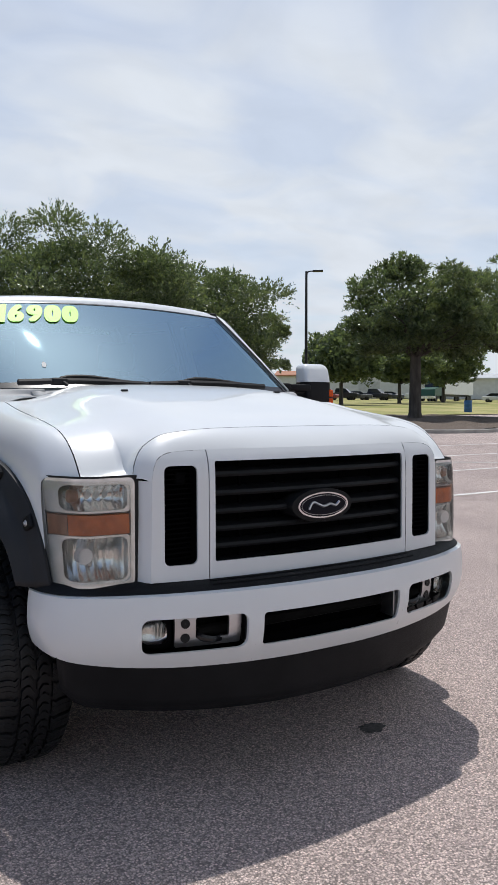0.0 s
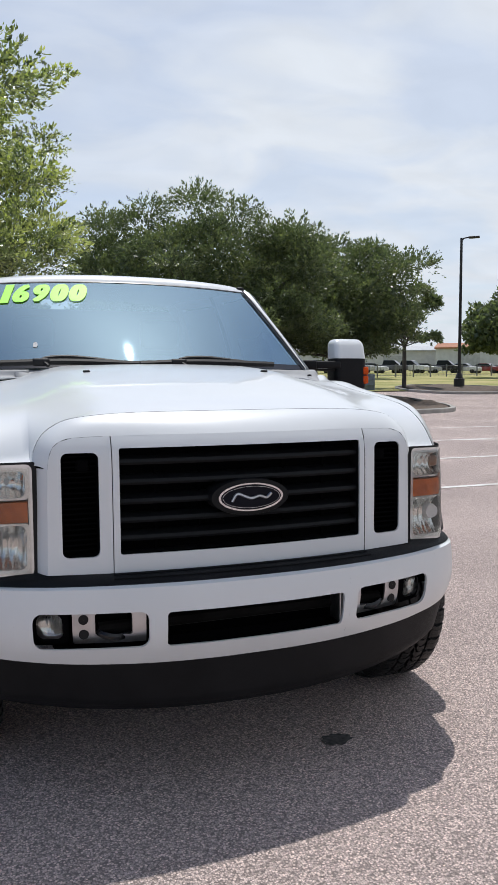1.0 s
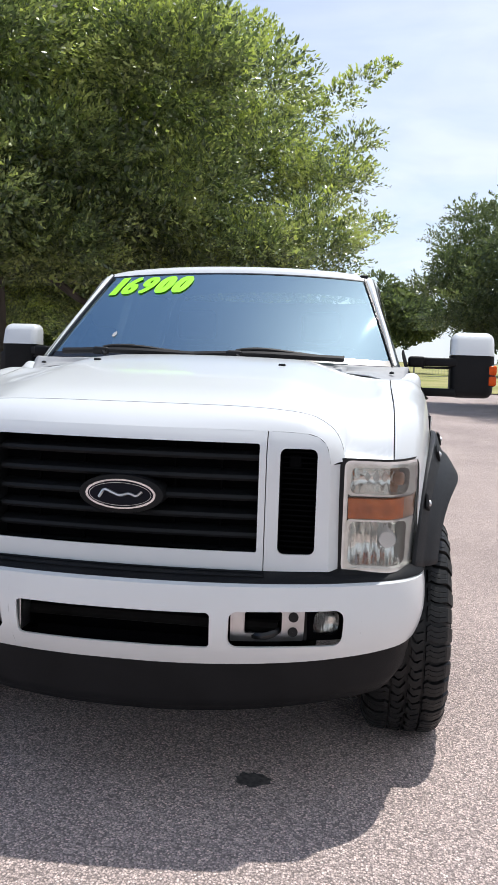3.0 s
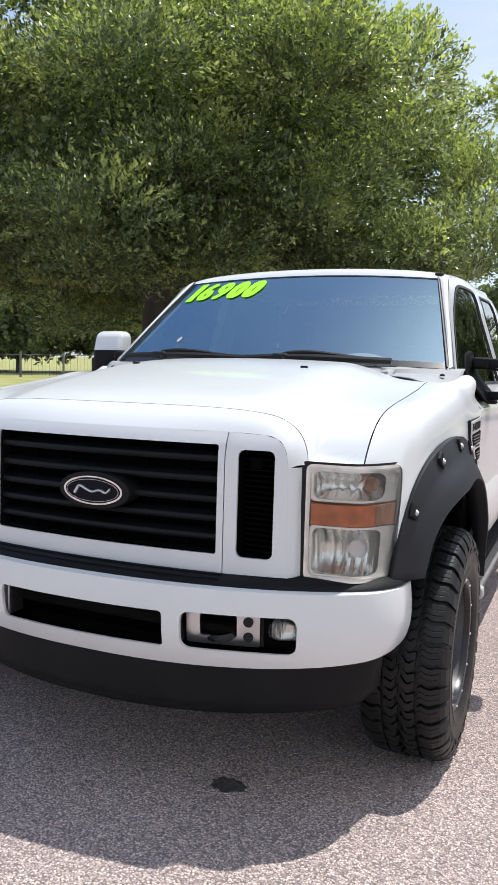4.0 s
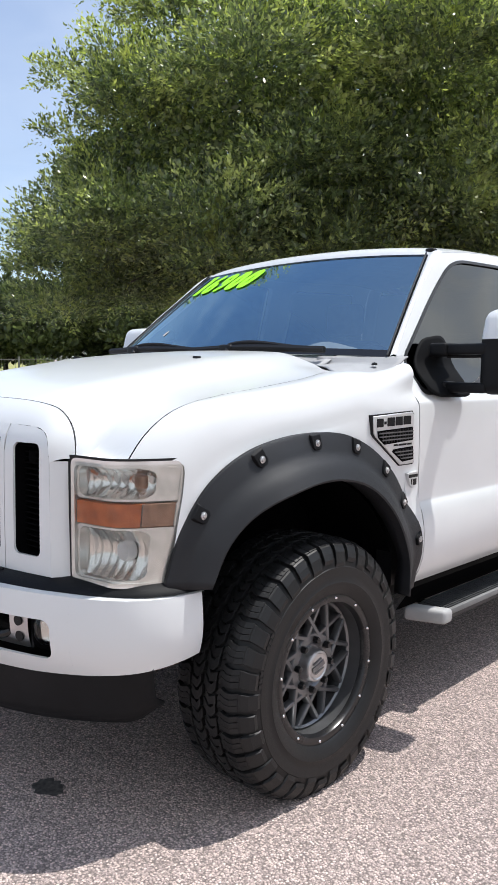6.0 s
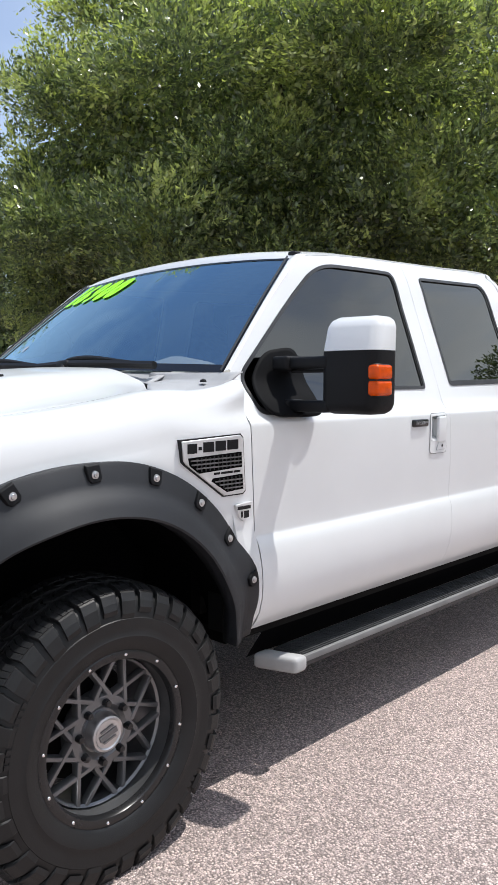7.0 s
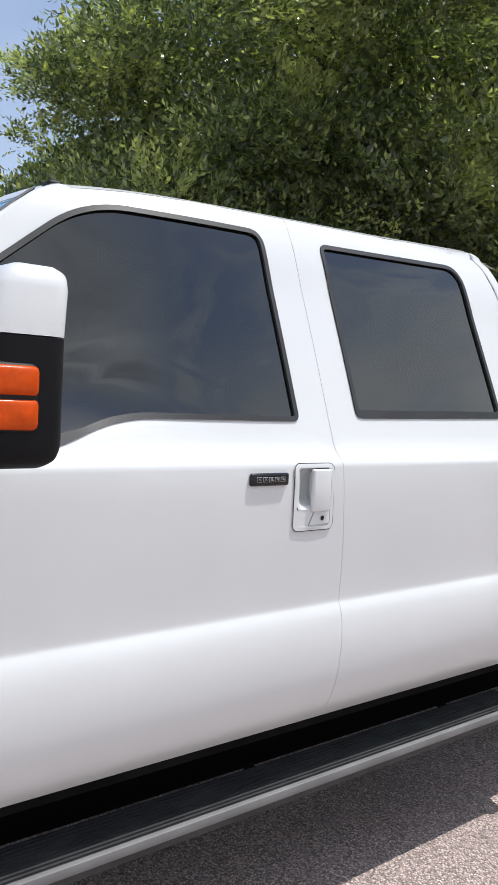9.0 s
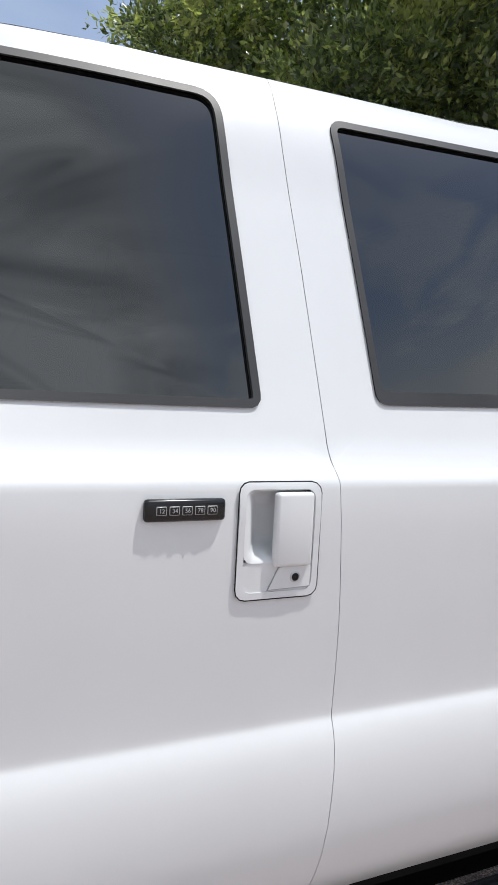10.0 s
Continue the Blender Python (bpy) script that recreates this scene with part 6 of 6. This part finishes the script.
def sprays(rg, clumps, count, leaf, squash, along=14):
    """Leaves set along short twigs that leave each clump's middle: places, normals, axes, and how near a twig's tip each one sits."""
    wts = np.array([c[3] ** 2 for c in clumps])
    ns = np.maximum(3, (wts / wts.sum() * count / along).astype(int))
    who = np.repeat(np.arange(len(clumps)), ns)
    cl = np.array([c[:4] for c in clumps])
    n = len(who)
    d = rg.normal(size=(n, 3))
    d[:, 2] = np.where(d[:, 2] < -0.3, -d[:, 2] * 0.6, d[:, 2])
    d /= np.linalg.norm(d, axis=1, keepdims=True)
    reach = cl[who, 3] * rg.uniform(0.72, 1.12, n)
    inner = rg.uniform(0.35, 0.75, n)
    t = (np.arange(along)[None, :] + rg.uniform(0, 1, (n, along))) / along
    far = reach[:, None] * (inner[:, None] + (1 - inner[:, None]) * t)
    p = cl[who, :3][:, None, :] + d[:, None, :] * far[..., None] * np.array([1, 1, squash])
    # twigs bend up, then nod at the tip
    p[..., 2] += (0.10 * np.sin(t * 2.6) - 0.03) * reach[:, None]
    side = rg.normal(size=(n, along, 3))
    side /= np.linalg.norm(side, axis=2, keepdims=True)
    ax = d[:, None, :] * 0.8 + side * 0.75 + np.array([0, 0, 0.12])
    p = p + side * leaf * 0.45
    nr = d[:, None, :] * 0.35 + rg.normal(size=(n, along, 3)) * 0.45 + np.array([0, 0, 0.85])
    # yellow share rises with height and towards +y, painting the sunlit top and side
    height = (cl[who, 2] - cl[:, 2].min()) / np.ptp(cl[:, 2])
    fresh_lit = np.repeat((rg.uniform(size=n) * 0.45 + 0.15 * np.clip(d[:, 2], 0, 1) + 0.58 * height + 0.14 * np.clip(cl[who, 1] / 4.0, -1, 1) - 0.08 * np.clip(cl[who, 0] / 4.0, -1, 1))[:, None], along, 1)
    return p.reshape(-1, 3), nr.reshape(-1, 3), ax.reshape(-1, 3), t.ravel(), fresh_lit.ravel()


def tree(x, y, height, spread, base, seed, leaf, count, mat, label, trunk_r, spread_y=None, clumps=60, lean=(0, 0), extra=(), name="oak_tree", squash=0.75, fill_in=0, tuft=(0.15, 0.25), young=None, swell=0.42, shell=0.72):
    """A tapered trunk, forking limbs, and a crown of leafy twigs gathered in clumps at the limbs' ends."""
    rg = np.random.default_rng(seed)
    r0 = random.Random(seed)
    spread_y = spread_y or spread
    z0 = ground_z(y)
    th = thing(name, label, "tree", "oaks round the lot")
    th.location = (x, y, z0)
    fork = base + 0.10 * (height - base)
    trunk = bmesh.new()
    tube(curve_through([(0, 0, -0.15), (0.03, 0.02, base * 0.4), (lean[0] * 0.3, lean[1] * 0.3, fork)], 8), trunk_r, trunk, 10, radii=[trunk_r * (1.35 if k == 0 else 1.0 - 0.035 * k) for k in range(8)])
    part("trunk", trunk, BARK, th, "rough grey-brown trunk")
    # clump centres over a lumpy dome
    mid = base + (height - base) * swell
    cl = []
    while len(cl) < clumps:
        d = rg.normal(size=3)
        d /= np.linalg.norm(d)
        if d[2] < -0.75:
            continue
        size = spread * rg.uniform(*tuft)
        rad = rg.uniform(shell, 1.0)
        lump = 1 + 0.20 * noise.noise(Vector(d) * 2.1 + Vector((seed, 0, 0)))
        zz = d[2] * (height - mid) if d[2] > 0 else d[2] * (mid - base)
        cl.append((lean[0] + d[0] * (spread - 0.6 * size) * rad * lump, lean[1] + d[1] * (spread_y - 0.6 * size) * rad * lump, mid + zz * rad * lump - 0.3 * size, size))
    cl += list(extra)
    limbs = bmesh.new()
    for k, c in enumerate(cl[:: max(1, len(cl) // 14)]):
        p0 = Vector((lean[0] * 0.3, lean[1] * 0.3, fork - 0.1))
        p3 = Vector((c[0] * 0.92, c[1] * 0.92, c[2]))
        m1 = p0.lerp(p3, 0.35) + Vector((r0.uniform(-1, 1), r0.uniform(-1, 1), r0.uniform(0.2, 1))) * spread * 0.09
        m2 = p0.lerp(p3, 0.7) + Vector((r0.uniform(-1, 1), r0.uniform(-1, 1), r0.uniform(-0.2, 0.8))) * spread * 0.08
        tube(curve_through([p0, m1, m2, p3], 9), 0.1, limbs, 6, radii=[trunk_r * 0.30 * (1 - 0.108 * j) for j in range(9)])
    part("limb_tangle", limbs, BARK, th)
    if fill_in:
        d = rg.normal(size=(fill_in, 3))
        d /= np.linalg.norm(d, axis=1, keepdims=True)
        rr = rg.uniform(0, 1, (fill_in, 1)) ** 0.5 * 0.74
        zz = np.where(d[:, 2:] > 0, height - mid, mid - base)
        cen_in = np.concatenate([d[:, :1] * rr * spread + lean[0], d[:, 1:2] * rr * spread_y + lean[1], mid + d[:, 2:] * rr * zz], 1)
        inner = new("inner_crown", leaves_mesh("inner_crown", cen_in, rg.normal(size=(fill_in, 3)), leaf * 1.35, 0.5, rg, mat))
        inner.parent = th
        inner["kind"] = "stuff"
    p, nr, ax, t, fresh_lit = sprays(rg, cl, count, leaf, squash)
    lit_new_growth = (t > 0.35) & (fresh_lit > 0.57) if young else np.zeros(len(t), bool)
    for nm, mask, m in (("crown", ~lit_new_growth, mat), ("young_sunlit_leaves", lit_new_growth, young)):
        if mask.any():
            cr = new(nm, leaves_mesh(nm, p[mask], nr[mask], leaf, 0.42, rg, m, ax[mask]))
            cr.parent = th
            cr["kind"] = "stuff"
    return th


# the large oak beside the pickup
OAK_LOW = ((-2.5, -3.0, 2.0, 0.85), (-3.6, -2.0, 2.2, 0.95), (-4.4, -0.5, 2.4, 0.95), (-3.2, -2.6, 2.9, 0.9), (-2.5, 1.5, 1.9, 1.0), (-1.0, 2.5, 1.9, 1.0), (1.0, 2.4, 1.9, 1.0), (2.5, 1.5, 1.9, 0.9), (0.0, 3.5, 2.0, 1.0), (4.25, 2.2, 3.94, 0.9), (3.95, 1.5, 2.79, 0.9), (3.55, 2.4, 4.87, 1.02), (3.85, 2.1, 3.48, 1.02))
# a long bough that leaves the crown on the side of the lot
OAK_BOUGH = ((4.15, 2.4, 5.33, 0.56), (4.65, 2.3, 5.56, 0.47), (5.05, 2.2, 5.79, 0.38), (5.35, 2.1, 5.97, 0.27), (4.85, 2.1, 4.29, 0.68), (5.15, 1.9, 3.48, 0.56), (4.95, 2.3, 4.87, 0.56))
tree(-4.6, 7.2, 7.1, 5.3, 2.25, 3, 0.062, 640000, LEAF_OAK, "large spreading live oak with dense small dark green leaves", 0.28, 4.65, 245, fill_in=190000, tuft=(0.11, 0.19), young=LEAF_YOUNG_LIT, swell=0.19, extra=OAK_LOW + OAK_BOUGH)
# trees along the islands and round the lot
tree(6.9, 22.7, 7.3, 5.2, 1.0, 5, 0.108, 135000, LEAF_FAR, "dark green live oak on a parking island", 0.26, clumps=120, fill_in=34000)
tree(13.6, 25.5, 7.0, 4.7, 1.3, 6, 0.120, 95000, LEAF_FAR, "dark green live oak with a forked trunk on a mulch island", 0.24, clumps=100, fill_in=26000)
tree(29.0, 28.0, 9.0, 4.7, 2.9, 7, 0.18, 52000, LEAF_FAR, "broad round-headed oak on a mulch island", 0.38, clumps=80, fill_in=9000)
tree(36.6, 28.0, 9.8, 5.0, 3.2, 8, 0.19, 36000, LEAF_FAR, "tall oak at the edge of the lot", 0.34, clumps=70, fill_in=8000)
tree(23.6, 36.0, 6.2, 2.8, 2.2, 9, 0.15, 20000, LEAF_FAR, "young tree with a thin trunk beyond the lot", 0.14, clumps=24)
for k, (x, y, h, w) in enumerate(((34, 62, 9, 5.5), (24, 66, 8, 5.0), (50, 60, 9, 5.5), (64, 66, 10, 6), (80, 74, 11, 7), (14, 70, 9, 6), (3, 74, 10, 7), (-6, 62, 9, 6), (-14, 58, 9, 6), (-22, 53, 10, 7), (-30, 49, 9, 7), (-38, 43, 9, 7), (-45, 37, 10, 7), (-51, 30, 9, 7), (-57, 22, 9, 7), (-60, 13, 9, 7), (-10, 66, 8, 6), (-18, 61, 8, 6), (-27, 57, 8, 6), (-35, 51, 8, 6), (-42, 45, 8, 6), (-49, 38, 8, 6), (-55, 30, 8, 6), (-61, 21, 8, 6))):
    tree(x, y, h, w, 0.2 if x < 0 else 1.6, 20 + k, 0.42, 9000, LEAF_FAR, "dark green tree at the far side of the field", 0.25, clumps=44, fill_in=6000, shell=0.5)


# ---- far things: parked vehicles, sheds, lamp posts, bins, a fence ----
GLASS_FAR = material("far_glass", (0.02, 0.024, 0.028), 0.12)
SHED = vary(material("shed_sheet", (0.62, 0.63, 0.64), 0.6), 1.2, 0.12)
RUST_ROOF = vary(material("rust_roof", (0.45, 0.20, 0.11), 0.8), 2.0, 0.3)
SHED_ROOF = vary(material("shed_roof", (0.50, 0.51, 0.52), 0.6), 2.0, 0.2)
POLE = vary(material("pole_bronze", (0.030, 0.028, 0.026), 0.5), 3.0, 0.3)
BIN_BLUE = vary(material("bin_blue", (0.03, 0.13, 0.34), 0.5), 4.0, 0.25)
BIN_GREY = vary(material("bin_grey", (0.16, 0.20, 0.24), 0.5), 4.0, 0.25)
FENCE = vary(material("fence_steel", (0.20, 0.205, 0.21), 0.7), 2.0, 0.3)
PAINTS = {"white": (0.75, 0.76, 0.77), "black": (0.012, 0.012, 0.014), "silver": (0.42, 0.43, 0.45), "red": (0.28, 0.03, 0.025), "grey": (0.12, 0.125, 0.13), "blue": (0.03, 0.06, 0.14)}
PAINTS = {k: vary(material("far_paint_" + k, c, 0.3, 0.0, Coat_Weight=0.4), 2.0, 0.08) for k, c in PAINTS.items()}


def far_car(x, y, turn, colour, kind):
    """A parked saloon or pickup, seen from far off."""
    names = {"sedan": "car", "pickup": "pickup truck"}
    th = thing("parked_" + kind, f"{colour} {names[kind]} parked in a row beyond the grass", names[kind], "cars parked beyond the field")
    prof = [(-2.3, 0.35), (-2.35, 0.75), (-2.2, 0.92), (-1.1, 0.98), (2.1, 0.98), (2.3, 0.85), (2.3, 0.35)] if kind == "sedan" else [(-2.7, 0.45), (-2.75, 0.95), (-2.6, 1.12), (-1.4, 1.18), (2.7, 1.2), (2.75, 0.5)]
    cab = [(-1.2, 0.95), (-0.45, 1.42), (0.9, 1.44), (1.75, 1.0)] if kind == "sedan" else [(-1.5, 1.15), (-0.75, 1.82), (0.75, 1.84), (0.95, 1.18)]
    w = 0.88 if kind == "sedan" else 0.98
    part("body", slab(prof, -w, w), PAINTS[colour], th, bevel=0.08)
    part("cabin", slab(cab, -w * 0.88, w * 0.88), GLASS_FAR, th, bevel=0.06)
    part("roof", slab([(cab[1][0] + 0.02, cab[1][1] - 0.03), (cab[1][0] + 0.1, cab[1][1] + 0.03), (cab[2][0] - 0.1, cab[2][1] + 0.03), (cab[2][0], cab[2][1] - 0.03)], -w * 0.86, w * 0.86), PAINTS[colour], th)
    for sx in (-1, 1):
        for yy in (-1.45, 1.4) if kind == "sedan" else (-1.75, 1.75):
            wh = part("wheel", lathe([(-0.1, 0.05), (-0.1, 0.33), (0.1, 0.33), (0.1, 0.05)], 16, (sx * (w - 0.1), yy, 0.33)), RUBBER, th)
    th.matrix_basis = pose(x, y, ground_z(y) + 0.02, 0, 0, turn)
    return th


def bearing(deg, dist, eye=(-1.7, -3.0)):
    return eye[0] + dist * math.sin(radians(deg)), eye[1] + dist * math.cos(radians(deg))


for k, (b, dst, col, kd) in enumerate(((38.1, 118, "red", "sedan"), (39.4, 122, "black", "pickup"), (40.6, 124, "grey", "sedan"), (41.8, 126, "black", "pickup"), (43.0, 128, "grey", "sedan"), (45.3, 126, "white", "pickup"),
                                     (36.6, 116, "white", "sedan"), (35.2, 116, "black", "pickup"), (33.9, 114, "silver", "sedan"), (32.7, 112, "white", "pickup"), (31.4, 112, "grey", "pickup"), (30.1, 110, "white", "sedan"), (28.8, 108, "silver", "pickup"), (27.6, 108, "grey", "sedan"), (26.3, 106, "white", "pickup"), (25.0, 106, "blue", "sedan"), (50.5, 122, "white", "sedan"), (52.2, 122, "black", "pickup"))):
    x, y = bearing(b, dst)
    far_car(x, y, -b + 70 + (k % 3) * 8, col, kd)


def shed(x, y, turn, length, depth, h, roof_mat, label):
    th = thing("warehouse", label, "warehouse")
    part("wall", box(-length / 2, 0, 0, length / 2, depth, h), SHED, th, smooth=False)
    for k in range(int(length // 3)):
        part("wall_rib", box(-length / 2 + 3 * k + 1.4, -0.06, 0.2, -length / 2 + 3 * k + 1.5, 0, h - 0.1), SHED, th, smooth=False)
    part("roof", slab([(-0.5, h), (depth / 2, h + 1.1), (depth + 0.5, h), (depth + 0.5, h - 0.25), (-0.5, h - 0.25)], -length / 2 - 0.3, length / 2 + 0.3), roof_mat, th, smooth=False)
    for k in range(int(length // 12)):
        part("roller_door", box(-length / 2 + 12 * k + 4, -0.08, 0, -length / 2 + 12 * k + 8, -0.02, h * 0.7), SHED_ROOF, th, smooth=False)
    th.matrix_basis = pose(x, y, ground_z(y), 0, 0, turn)
    return th


x, y = bearing(39.5, 150)
shed(x, y, -39, 26, 14, 4.6, RUST_ROOF, "long white metal warehouse with a rust-red roof")
x, y = bearing(45.5, 158)
shed(x, y, -45, 30, 14, 4.2, SHED_ROOF, "long pale metal warehouse with a grey roof")
x, y = bearing(28, 165)
shed(x, y, -28, 40, 14, 4.0, SHED_ROOF, "low pale metal shed beyond the field")


def semi_truck(x, y, turn):
    th = thing("semi_truck", "dark green semi truck with a white box trailer", "semi truck")
    GREEN_CAB = material("semi_green", (0.02, 0.09, 0.06), 0.35)
    part("trailer_box", box(-1.25, 0.0, 1.15, 1.25, 14.0, 4.0), PAINTS["white"], th, smooth=False)
    part("trailer_frame", box(-0.6, 0.2, 0.85, 0.6, 13.8, 1.15), POLE, th, smooth=False)
    part("cab", slab([(-0.4, 0.9), (-0.4, 3.4), (-1.0, 3.7), (-2.2, 3.2), (-2.5, 2.2), (-4.2, 1.9), (-4.4, 0.8)], -1.15, 1.15), GREEN_CAB, th, bevel=0.08)
    part("cab_window", slab([(-2.22, 3.1), (-2.52, 2.25), (-1.9, 2.25), (-1.8, 3.0)], -1.17, 1.17), GLASS_FAR, th, smooth=False)
    part("cab_bumper", box(-1.2, -4.5, 0.45, 1.2, -4.2, 0.85), CHROME, th, smooth=False)
    for sx in (-1, 1):
        for yy in (-3.6, -0.9, 0.3, 11.6, 12.8):
            part("wheel", lathe([(-0.15, 0.1), (-0.15, 0.5), (0.15, 0.5), (0.15, 0.1)], 16, (sx * 1.0, yy, 0.5)), RUBBER, th)
    th.matrix_basis = pose(x, y, ground_z(y), 0, 0, turn)


x, y = bearing(46.3, 124)
semi_truck(x, y, -90 - 46 + 70)


def lamp_post(x, y, h, turn):
    th = thing("street_lamp", "dark bronze parking-lot lamp post with a flat head", "street lamp", "lamp posts of the lot")
    part("base", lathe([(0, 0.32), (0.6, 0.32), (0.62, 0.25), (0.9, 0.16), (0.95, 0.1)], 16, (0, 0, 0)), POLE, th).matrix_basis = pose(0, 0, 0, 0, -90, 0)
    part("pole", tube([(0, 0, 0), (0, 0, h * 0.5), (0, 0, h)], 0.09, radii=[0.11, 0.09, 0.075]), POLE, th)
    part("arm", tube(curve_through([(0, 0, h - 0.25), (0.15, 0, h - 0.02), (0.5, 0, h)], 6), 0.04), POLE, th)
    part("lamp_head", blob(0.4, -0.17, h - 0.05, 1.05, 0.17, h + 0.06, 0.04), POLE, th)
    th.matrix_basis = pose(x, y, ground_z(y), 0, 0, turn)


lamp_post(27.6, 36.2, 9.0, -38)


def bin_drum(x, y, mat, label):
    th = thing("trash_bin", label, "trash bin", "bins on the grass")
    d = part("drum", lathe([(0, 0.01), (0, 0.29), (0.28, 0.29), (0.30, 0.305), (0.32, 0.29), (0.58, 0.29), (0.60, 0.305), (0.62, 0.29), (0.9, 0.29), (0.9, 0.26), (0.86, 0.26), (0.3, 0.25)], 24, (0, 0, 0)), mat, th)
    d.matrix_basis = pose(0, 0, 0, 0, -90, 0)
    th.matrix_basis = pose(x, y, ground_z(y) + 0.03, 0, 0, 0)


bin_drum(43.2, 36.8, BIN_BLUE, "blue steel drum used as a trash bin on the grass")
bin_drum(20.4, 34.4, BIN_GREY, "grey-blue steel drum used as a trash bin on the grass")


def fence_line(x0, y0, x1, y1, n, h=1.5):
    th = thing("fence", "dark steel rail fence along the lawn", "fence")
    for k in range(n + 1):
        t = k / n
        x, y = x0 + (x1 - x0) * t, y0 + (y1 - y0) * t
        z = ground_z(y)
        part("post", box(x - 0.05, y - 0.05, z, x + 0.05, y + 0.05, z + h + 0.1), FENCE, th, smooth=False)
        if k < n:
            x2, y2 = x0 + (x1 - x0) * (t + 1 / n), y0 + (y1 - y0) * (t + 1 / n)
            for hh in (0.25, h - 0.08):
                part("rail", tube([(x, y, z + hh), (x2, y2, ground_z(y2) + hh)], 0.018, sides=5), FENCE, th)
            bm = bmesh.new()
            for j in range(1, 12):
                u = j / 12
                xx, yy = x + (x2 - x) * u, y + (y2 - y) * u
                tube([(xx, yy, ground_z(yy) + 0.1), (xx, yy, ground_z(yy) + h)], 0.007, bm, 4)
            tagged(part("picket_panel", bm, FENCE, th), kind="stuff")


fence_line(-52, 12, -20, 46, 18)
fence_line(-20, 46, 60, 72, 30, 1.3)
